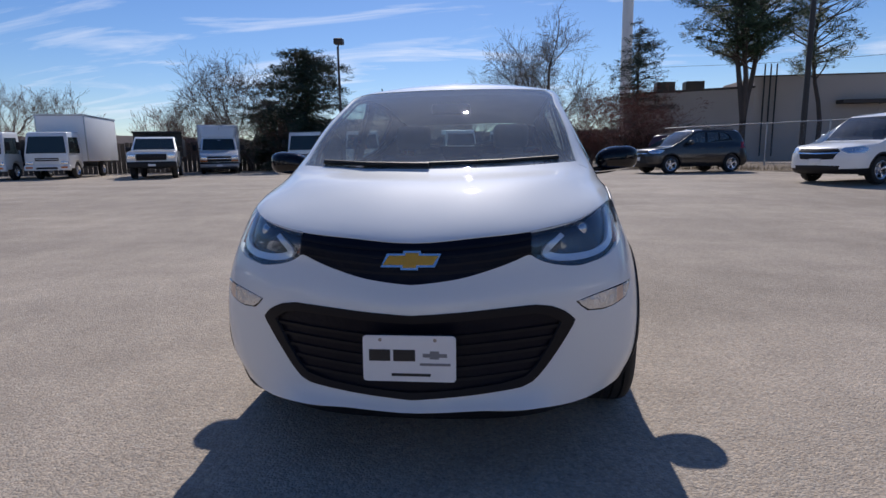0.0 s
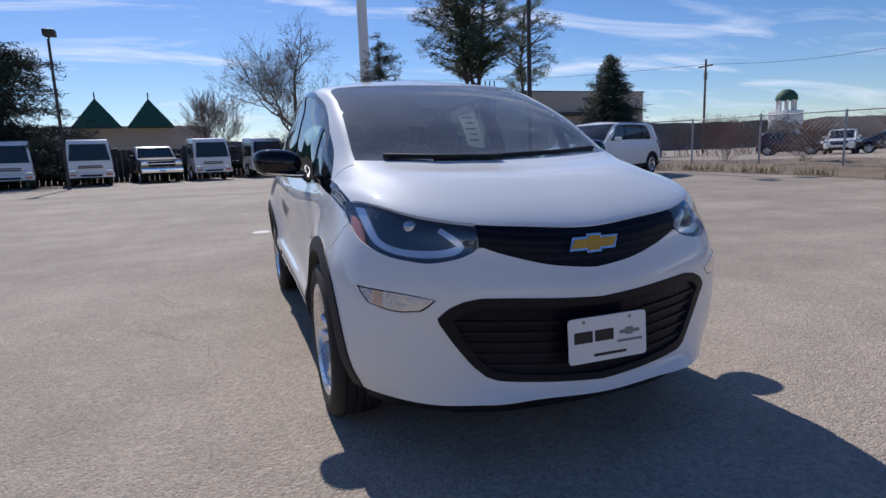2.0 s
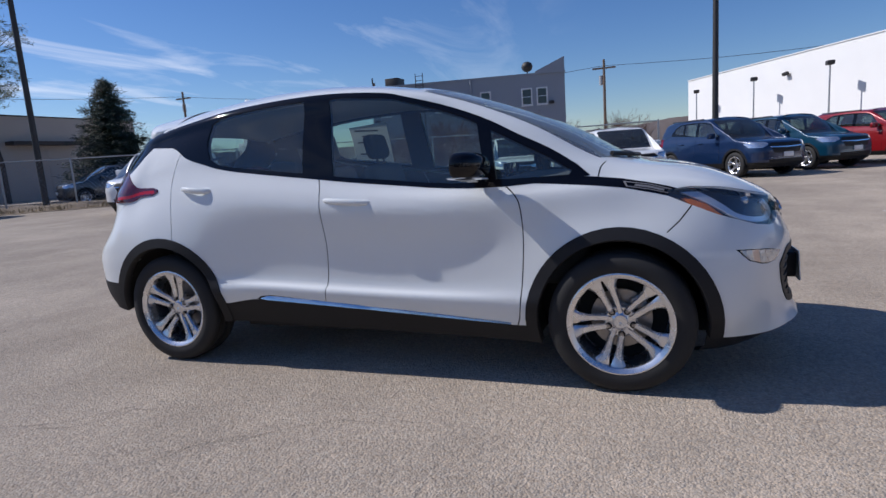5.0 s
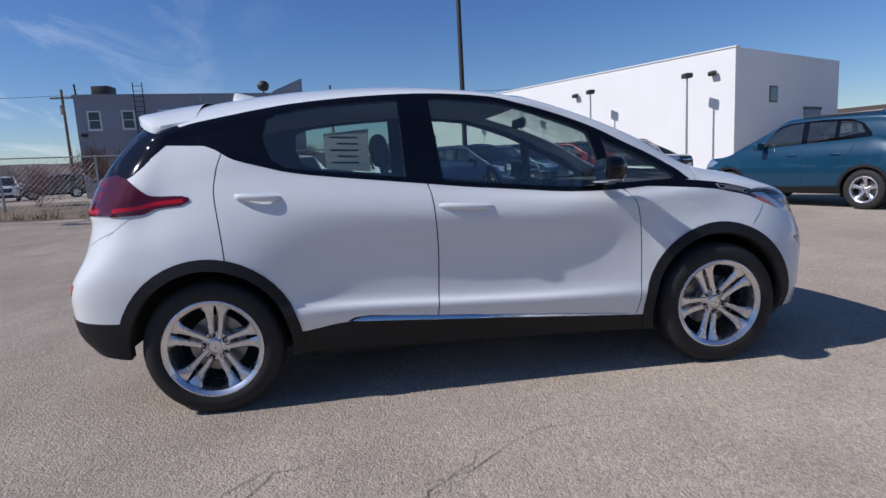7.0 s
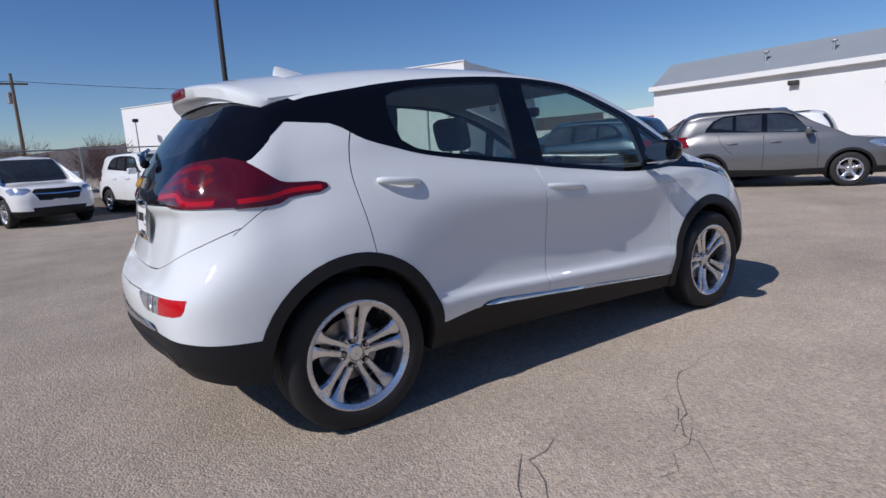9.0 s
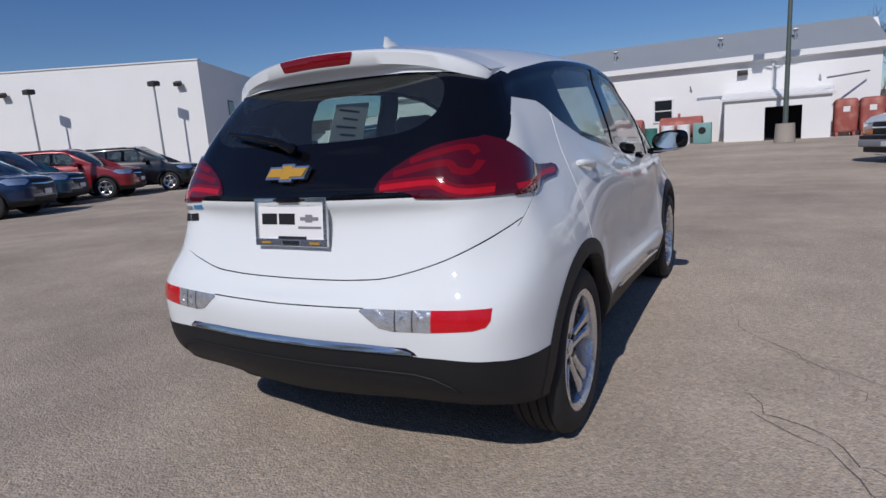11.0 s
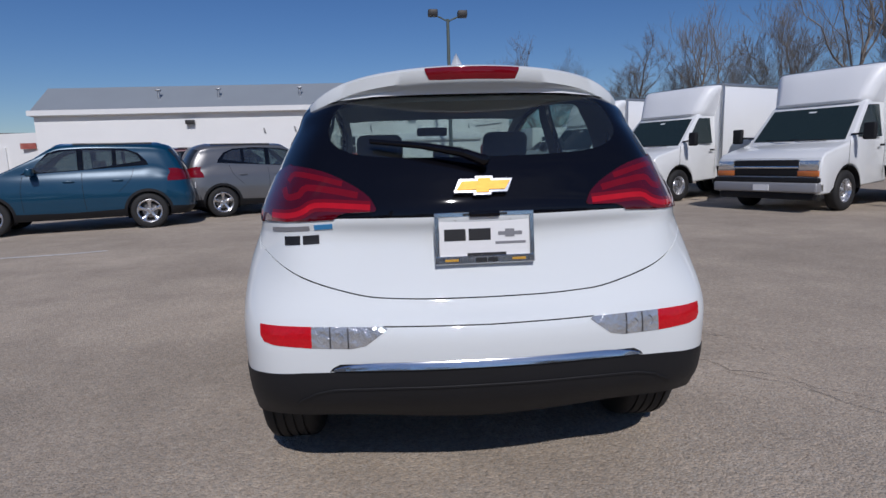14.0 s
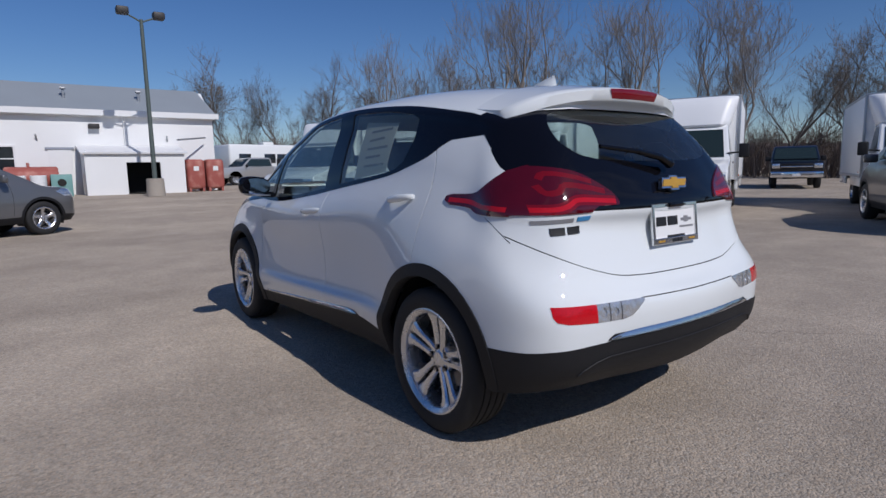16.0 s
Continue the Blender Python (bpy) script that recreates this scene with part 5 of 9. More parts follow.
P_WHITE = paint("fleet_white_paint", (0.80, 0.81, 0.80))
P_BLUE = paint("teal_blue_paint", (0.001, 0.044, 0.090))
P_NAVY = paint("deep_blue_paint", (0.005, 0.022, 0.075))
P_SILVER = material("silver_grey_paint", (0.17, 0.17, 0.172), 0.32, 0.5, var=0.04, scale=3, coat=0.9)
P_GREY = material("dark_grey_paint", (0.06, 0.062, 0.066), 0.32, 0.4, var=0.04, scale=3, coat=0.9)
P_RED = paint("red_paint", (0.24, 0.008, 0.012))
P_MAROON = paint("maroon_paint", (0.06, 0.008, 0.012))
P_BLACK = paint("black_paint", (0.004, 0.005, 0.008))


def loft_vehicle(name, label, col, L=4.26, W=1.78, H=1.66, wheelbase=2.56, front_over=.86, hood=1.0, nose=.86, belt=1.06, ws_base=-.95, ws_top=-.25, tail_top=None,
                 tail_mid=.16, wheel=.335, tail_rise=.10, category="car"):
    """A car body in the same loft as the hatchback, from a few leading dimensions. The nose points along -y."""
    yF = -wheelbase / 2 - front_over
    yB = yF + L
    w = W / 2
    tail_top = yB - .45 if tail_top is None else tail_top
    xs = np.array([0, .25, .5, .7, .87, .975, 1, 1, 1, 1, 1, 1, .985, .90, .72, .5, .25, 0])
    fa, ra = -wheelbase / 2, wheelbase / 2
    sides = [fa, fa + .5, -.25, .35, .9 * ra, ra + .1]

    def ring(k, z, f_in=0.0, b_in=0.0, z_f=None, z_b=None):
        ys = [yF + f_in + d for d in (0, .012, .045, .10, .22, .46)] + sides + [yB - b_in - d for d in (.34, .13, .05, .02, .005, 0)]
        zz = []
        for j in range(18):
            t = 1 if j < 4 else max(0, 1 - (j - 3) / 3) if j < 7 else 0
            r = 1 if j > 13 else max(0, 1 - (14 - j) / 3) if j > 10 else 0
            zz.append(z + ((z_f - z) * t if z_f is not None else 0) + ((z_b - z) * r if z_b is not None else 0))
        return [(x * k * w, y, zc) for x, y, zc in zip(xs, ys, zz)]
    rail_x = .78 * w
    top = H - .09
    rail = [(x * rail_x, y, z) for x, y, z in zip(np.array([0, .3, .58, .80, .93, .97, .99, 1, 1, 1, 1, .99, .97, .94, .80, .55, .28, 0]),
            [ws_top - .05, ws_top - .045, ws_top - .03, ws_top - .01, ws_top + .02, ws_top + .06, ws_top + .14, ws_top + .28, ws_top + .5, .45, .85, tail_top - .30, tail_top - .12, tail_top - .03, tail_top + .03, tail_top + .05, tail_top + .06, tail_top + .06],
            [top] * 5 + [top, top + .01, top + .02, top + .03, top + .03, top + .02, top, top - .02, top - .04, top - .02, top, top, top])]
    mid_hood = [(x * .93 * w, y, z) for x, y, z in zip(xs, [yF + .5, yF + .505, yF + .52, yF + .55, yF + .64, ws_base - .12], [hood - .03, hood - .03, hood - .035, hood - .05, hood - .06, hood - .05])]
    base = [(x * .90 * w, y, z) for x, y, z in zip(xs, [ws_base - .10, ws_base - .095, ws_base - .07, ws_base - .03, ws_base + .01, ws_base + .08], [hood + .02, hood + .02, hood + .025, hood + .02, hood + .015, hood + .02])]
    rise_b = np.linspace(0, tail_rise, 7)
    beltr = mid_hood + [(.935 * w * (1 - .01 * i), y, belt + rise_b[i]) for i, y in enumerate([fa + .12, fa + .62, -.2, .4, .9 * ra, ra + .15])] + \
        [(x * .92 * w, yB - .10 - d, belt - .02) for x, d in ((.97, .26), (.90, .12), (.72, .05), (.5, .02), (.25, .005), (0, 0))]
    mids = []
    for i, t in enumerate((0.0, .36, .70)):
        ts = (.22, .48, .75)[i]
        row = []
        for j in range(18):
            a, b, tt = (base[j], rail[j], t) if j < 6 else (beltr[j], rail[j], ts if j < 13 else (.24, .5, .76)[i])
            bul = 4 * tt * (1 - tt)
            o = (0, -.02 * bul, .025 * bul) if j < 6 else (.012 * bul, 0, 0) if j < 13 else (0, .05 * bul, .0)
            row.append(tuple(p + (q - p) * tt + k for p, q, k in zip(a, b, o)))
        mids.append(row)
    inner = [(r[0] * .70, r[1] * .93 + .02, H - .035 + .0 * j) if 3 < j < 14 else (r[0] * .8, r[1] + (.12 if j < 4 else -.10), H - .045) for j, r in enumerate(rail)]
    crown = [(0, r[1] * .8 + .06, H) if 3 < j < 14 else (0, r[1] + (.30 if j < 4 else -.28), H - .012) for j, r in enumerate(rail)]
    crown_y = sorted(c[1] for c in crown)
    crown = [(0, y, c[2]) for y, c in zip(crown_y, crown)]
    rows = [ring(.93, .25, .07, .10), ring(.985, .36, .0, .02), ring(1, .52, -.0, 0), ring(1, .68, .0, .02), ring(.985, .82, .03, .05, z_f=nose - .06),
            ring(.965, .95, .10, .07, z_f=nose + .04, z_b=.95), beltr, *mids, rail, inner, crown]
    S = Body(rows, 5, 4, 2)
    S.grid("glass_front", -1, 4, 7, 10)
    S.grid("glass_rear", 13.2, 18, 6.6, 9.8)
    sd = lambda c, n: c.x > .45 * w
    bf = belt + .03
    back = .26 if H > 1.5 else 0.0
    dlo = [(ws_base + .22, bf), (ws_base + .42, bf + .12), (ws_top - .05, top - .10), (ws_top + .15, top - .045), (.5, top - .02), (tail_top - .45 - back, top - .045), (tail_top - .24 - back, top - .13),
           (tail_top - .10 - back, bf + tail_rise + .09), (ra + .05, bf + tail_rise + .02), (0, bf + .04)]
    S.cut("surround", dlo, "x", lambda c, n: c.x > .45 * w and c.z > belt - .1)
    ap, bp, cp = ws_top + .02, ws_top + (.47 if back else .85), tail_top - (.90 if back else .70)
    glass = lambda u0, u1: [(u0, bf + .03 + .03 * (u0 > 0)), (u0, top - .05), ((u0 + u1) / 2, top - .045), (u1, top - .06), (u1, bf + .05 + tail_rise * .7 * (u1 > .5))]
    S.cut("pane_front", [(ws_base + .30, bf + .025), (ap - .05, top - .125), (ap + .14, top - .075), (bp - .06, top - .055), (bp - .06, bf + .06)], "x", sd, over=["surround"])
    S.cut("pane_rear", [(bp + .04, bf + .06), (bp + .04, top - .055), (cp - .04, top - .06), (cp - .04, bf + .06 + tail_rise * .7)], "x", sd, over=["surround"])
    S.cut("pane_quarter", [(cp + .03, bf + .06 + tail_rise * .8), (cp + .03, top - .065), (tail_top - .42 - back, top - .085), (tail_top - .27 - back, top - .16), (tail_top - .20 - back, bf + tail_rise + .10)], "x", sd, over=["surround"])
    for nm, line in (("gap_a", [(ws_base + .25, belt), (ws_base + .20, .8), (ws_base + .22, .42)]), ("gap_b", [(bp, belt + .03), (bp - .01, .8), (bp + .02, .40)]), ("gap_c", [(cp + .30, belt + tail_rise), (cp + .24, .95), (cp + .02, .72)])):
        S.cut(nm, ribbon(spline(line, 2), .004), "x", sd, over=[""])
    S.cut("cladding", [(yF - .1, .1), (yB + .1, .1), (yB + .1, .40), (ra + .3, .42), (-.0, .37), (fa - .3, .40), (yF - .1, .37)], "x", None)
    S.cut("head_lamp", [(.58 * w, nose - .03), (.62 * w, nose + .03), (.92 * w, nose + .05), (.97 * w, nose - .0), (.95 * w, nose - .10), (.75 * w, nose - .11)], "y", lambda c, n: c.y < yF + .55)
    S.cut("grille", [(-.1, nose + .0), (.50 * w, nose + .01), (.58 * w, nose - .06), (.50 * w, nose - .16), (.46 * w, nose - .25), (-.1, nose - .27)], "y", lambda c, n: c.y < yF + .5)
    S.cut("grille_bar", [(-.1, nose - .10), (.56 * w, nose - .085), (.56 * w, nose - .11), (-.1, nose - .13)], "y", lambda c, n: c.y < yF + .5, over=["grille"])
    S.cut("intake", [(-.1, .46), (.62 * w, .45), (.58 * w, .33), (-.1, .31)], "y", lambda c, n: c.y < yF + .5)
    S.cut("tail_lamp", [(.66 * w, .93), (.98 * w, .90), (.98 * w, 1.12), (.86 * w, 1.14), (.70 * w, 1.06)], "y", lambda c, n: c.y > yB - .45)
    S.cut("tail_lamp", [(yB - .42, 1.0), (yB - .30, .92), (yB + .1, .90), (yB + .1, 1.14), (yB - .30, 1.10)], "x", lambda c, n: c.x > .55 * w and c.y > yB - .5, over=["", "cladding"])
    S.cut("gap_d", ribbon([(-.05, .62), (.6 * w, .63), (.70 * w, .9)], .004), "y", lambda c, n: c.y > yB - .3, over=[""])

    def arcs(cy, r):
        return [(cy + r * math.cos(a), wheel + r * math.sin(a)) for a in np.linspace(-.35, math.pi + .35, 24)]
    for cy in (fa, ra):
        S.cut("arch_front" if cy < 0 else "arch_rear", arcs(cy, wheel + .095), "x", lambda c, n: c.x > .6 * w)
        S.cut("opening", arcs(cy, wheel + .045) + [(cy - wheel, .1), (cy + wheel, .1)], "x", lambda c, n: c.x > .6 * w)
    S.finish()
    t = thing(name, (0, 0, 0), label, category)
    S.panel("body_shell", [""], col, t, depth=.01)
    S.panel("lower_cladding", ["cladding"], BLACK_PLASTIC, t, label="black plastic lower cladding")
    for a in ("arch_front", "arch_rear"):
        S.pair("wheel_arch", [a], BLACK_PLASTIC, t, push=.004, depth=.05)
    S.pair("window_surround", ["surround"], BLACK_GLOSS, t, push=.001)
    for nm, g in (("side_window", "pane_front"), ("side_window", "pane_rear"), ("side_window", "pane_quarter")):
        S.pair(nm, [g], GREEN_GLASS, t, "tinted glass", push=-.004, depth=.004)
    S.panel("windscreen", ["glass_front"], GREEN_GLASS, t, label="windscreen", push=-.002, depth=.004)
    S.panel("rear_window", ["glass_rear"], GREEN_GLASS, t, label="rear window", push=-.002, depth=.004)
    S.pair("head_lamp", ["head_lamp"], CLEAR_LENS, t, "clear headlamp", push=.002, depth=.03)
    S.pair("tail_lamp", ["tail_lamp"], RED_LENS, t, "red rear lamp", push=.003, depth=.03)
    S.panel("grille", ["grille"], BLACK_PLASTIC, t, push=-.004, depth=0)
    S.panel("grille_bar", ["grille_bar"], CHROME, t, "LR", "chrome bar", push=.004)
    S.panel("lower_intake", ["intake"], BLACK_PLASTIC, t, push=-.006, depth=0)
    for g in ("gap_a", "gap_b", "gap_c"):
        S.pair("shut_line", [g], GAP, t, push=-.004, depth=0)
    S.panel("tailgate_shut_line", ["gap_d"], GAP, t, push=-.004, depth=0)
    bm = bmesh.new()
    box(bm, -w * .62, w * .62, yF + .25, yB - .25, .26, .40)
    box(bm, -w * .8, w * .8, fa + .42, ra - .42, .26, .40)
    box(bm, -w * .80, w * .80, ws_base + .25, yB - .35, .40, belt - .02)
    part("cabin_interior", bm, CABIN, t, "dark cabin", smooth=0)
    for x in (-.38, .38):
        part("headrest", boxed(x - .13, x + .13, ws_top + .62, ws_top + .72, belt, belt + .26, bevel=.04), SEAT, t)
        part("headrest", boxed(x - .13, x + .13, ws_top + 1.5, ws_top + 1.6, belt, belt + .22, bevel=.04), SEAT, t)
    for sx in (1, -1):
        for cy in (fa, ra):
            wheel_mesh(t, (sx * (w - .115), cy, wheel), 0 if sx > 0 else 180, wheel, wheel * .66, .215, 5, "silver five-spoke wheel", simple=True)
            bm = bmesh.new()
            pts = arcs(cy, wheel + .055)
            a0 = [bm.verts.new((sx * (w - .03), y, z)) for y, z in pts]
            a1 = [bm.verts.new((sx * (w - .30), y, z)) for y, z in pts]
            for i in range(len(pts) - 1):
                bm.faces.new((a0[i], a0[i + 1], a1[i + 1], a1[i]))
            bm.faces.new(a1)
            part("wheel_liner", bm, GAP, t)
        part("door_mirror", boxed(sx * (w - .02), sx * (w + .20), ws_base + .34, ws_base + .45, belt + .0, belt + .15, bevel=.035, seg=3), col, t)
        part("roof_rail", boxed(sx * (rail_x - .06), sx * (rail_x - .02), ws_top + .35, tail_top - .25, top + .035, top + .072, bevel=.012), ALLOY_DARK, t)
        for hy in (bp - .22, cp + .02):
            part("door_handle", boxed(sx * (w * .965), sx * (w * .965 + .03), hy - .09, hy + .09, .93, .955, bevel=.008), col, t)
    part("plate", boxed(-.15, .15, yF - .025, yF - .005, .50, .62, bevel=.005), PLATE_WHITE, t)
    part("plate", boxed(-.15, .15, yB + .0, yB + .012, .70, .82, bevel=.005), PLATE_WHITE, t)
    t["paint"] = col.name
    return t


def recolour(t, col):
    """The same vehicle in another paint: its painted parts take the new one."""
    for o in t.children_recursive:
        if o.type == "MESH" and o.material_slots and o.material_slots[0].material.name == t["paint"]:
            o.material_slots[0].link = "OBJECT"
            o.material_slots[0].material = col
    t["paint"] = col.name
    return t


def facing(x, y, hx, hy, z=None):
    """The pose of a vehicle whose nose points along (hx, hy)."""
    return pose(x, y, rise(x, y) if z is None else z, 0, 0, math.degrees(math.atan2(hx, -hy)))


suv = loft_vehicle("suv_car", "teal blue compact suv parked on the asphalt lot", P_BLUE)
suv.matrix_world = facing(6.50, -8.15, .95, .31)
tagged(suv, group="compact suvs")


def another(src, label, col, x, y, hx, hy, group="compact suvs", scale=1.0):
    o = copy_thing(src, facing(x, y, hx, hy))
    for c in (o, *o.children_recursive):
        for s in c.material_slots:
            s.link = "DATA"
    o["paint"] = src["paint0"]
    o.scale = (scale,) * 3
    recolour(o, col)
    return tagged(o, label, group=group)


suv["paint0"] = P_BLUE.name
another(suv, "silver grey compact suv parked on the asphalt lot", P_SILVER, 3.41, -10.87, -.88, -.47)
another(suv, "dark maroon compact suv parked beside a white one", P_MAROON, 6.1, -12.3, .95, .31)
another(suv, "white compact suv parked beside a dark maroon one", P_WHITE, 5.7, -14.4, .95, .31)
another(suv, "black compact suv parked in front of the shrubs", P_BLACK, 7.5, 19.7, -.95, -.30)
another(suv, "teal blue suv parked in front of the white warehouse", P_NAVY, 16.3, -3.4, -.80, -.60, scale=1.06)
another(suv, "bright blue suv parked in front of the white warehouse", P_BLUE, 18.6, -5.6, -.80, -.60, scale=1.06)
another(suv, "red suv parked in front of the white warehouse", P_RED, 19.6, -8.3, -.80, -.60, scale=1.06)
another(suv, "black suv parked in front of the white warehouse", P_BLACK, 19.9, -11.0, -.80, -.60, scale=1.06)
another(suv, "white suv parked facing the lot beside the fence", P_WHITE, 14.9, 2.75, -.94, -.33, scale=1.0)
another(suv, "silver white suv parked facing the lot", P_WHITE, 14.7, -.35, -.93, -.30, scale=1.0)
another(suv, "dark grey suv parked beside the white box vans", P_GREY, -10.8, .45, -.87, -.50, scale=1.06)
another(suv, "maroon suv parked beside the warehouse", P_MAROON, 25.7, -25.4, -.3, .95, scale=1.0)
for x_, y_, c_, lab_ in ((31.5, -42.5, P_WHITE, "white suv in a far row beyond the annexe"), (34.6, -43.0, P_WHITE, "white suv in a far row before a low shop"), (37.8, -43.4, P_MAROON, "dark red suv in a far row before a low shop")):
    another(suv, lab_, c_, x_, y_, -.5, .86)
another(suv, "maroon suv parked far behind the fence", P_MAROON, 35.9, 26.5, .5, -.86)
another(suv, "white suv parked far behind the fence", P_WHITE, 37.7, 24.1, -.86, -.5)
another(suv, "dark grey suv parked far behind the fence", P_GREY, 39.3, 21.8, -.5, .86)
another(suv, "dark red suv behind the black one at the shrubs", P_MAROON, 9.4, 25.2, .8, -.6)
another(suv, "dark grey suv parked behind the fence", P_GREY, 16.0, 21.9, -.9, .4)
another(suv, "black suv parked far behind the fence", P_BLACK, 19.1, 23.2, -.9, .4)
minivan = loft_vehicle("minivan", "white minivan parked beside the chain-link fence", P_WHITE, L=4.92, W=1.98, H=1.76, wheelbase=3.03, front_over=.98, hood=1.04, nose=.86, belt=1.10,
                       ws_base=-1.28, ws_top=-.52, tail_mid=.1, wheel=.34, tail_rise=.02, category="minivan")
minivan.matrix_world = facing(10.4, 12.6, -.915, -.40)
sedan = loft_vehicle("sedan_car", "white sedan parked behind the fence", P_WHITE, L=4.8, W=1.82, H=1.46, wheelbase=2.75, front_over=.95, hood=.96, nose=.80, belt=.95, ws_base=-.85, ws_top=-.12,
                     tail_top=1.15, wheel=.33, tail_rise=.05)
sedan.matrix_world = facing(19.2, 4.4, -.75, .66)

# ---- vans and trucks ----
def sheet(pts, thick, bm=None):
    """A flat plate: a polygon in space, thickened along its normal."""
    bm = bm or bmesh.new()
    P = [Vector(p) for p in pts]
    n = (P[1] - P[0]).cross(P[2] - P[0]).normalized() * thick
    lo = [bm.verts.new(p) for p in P]
    hi = [bm.verts.new(p + n) for p in P]
    fs = [bm.faces.new(lo[::-1]), bm.faces.new(hi)]
    for i in range(len(P)):
        j = (i + 1) % len(P)
        fs.append(bm.faces.new((lo[i], lo[j], hi[j], hi[i])))
    return bm


def profile_cab(poly, half, waist, lean, bevel=.03):
    """A cab from its side outline, leaning in above the waist."""
    bm = bmesh.new()
    prism(bm, poly, "x", -half, half)
    bmesh.ops.bevel(bm, geom=[e for e in bm.edges if abs(abs(e.verts[0].co.x) - half) < 1e-4 and abs(e.verts[0].co.x - e.verts[1].co.x) < 1e-4], offset=bevel, segments=3, affect="EDGES", profile=.5)
    for v in bm.verts:
        if v.co.z > waist:
            v.co.x *= 1 - lean * (v.co.z - waist)
    return bm


def arch_pts(cy, r, z0, zc, n=12):
    a0 = math.asin((z0 - zc) / r)
    return [(cy + r * math.cos(a), zc + r * math.sin(a)) for a in np.linspace(a0, math.pi - a0, n)]


def truck_wheel(parent, at, turn, r=.37, w=.22):
    bm = bmesh.new()
    lathe(bm, [(w * .42, r * .60), (w * .44, r * .56), (w * .36, r * .54), (w * .12, r * .50), (w * .10, r * .36), (w * .22, r * .30), (w * .24, r * .17), (w * .30, r * .15), (w * .30, 0)], 28)
    bmesh.ops.recalc_face_normals(bm, faces=bm.faces)
    hub = part("wheel", bm, ALLOY, parent, "steel wheel", at=pose(*at, 0, 0, turn))
    bm = bmesh.new()
    lathe(bm, [(-w * .45, r * .58), (-w * .5, r * .78), (-w * .42, r * .96), (-w * .3, r), (w * .3, r), (w * .42, r * .96), (w * .5, r * .78), (w * .45, r * .60), (w * .40, r * .57)], 36)
    bmesh.ops.recalc_face_normals(bm, faces=bm.faces)
    part("tyre", bm, RUBBER, hub, smooth=50)
    for k in range(8):
        a = 2 * math.pi * k / 8
        bm = bmesh.new(); tube(bm, (w * .1, r * .25 * math.cos(a), r * .25 * math.sin(a)), (w * .24, r * .25 * math.cos(a), r * .25 * math.sin(a)), .012, .010, 6)
        part("lug_nut", bm, STEEL, hub)
    return hub


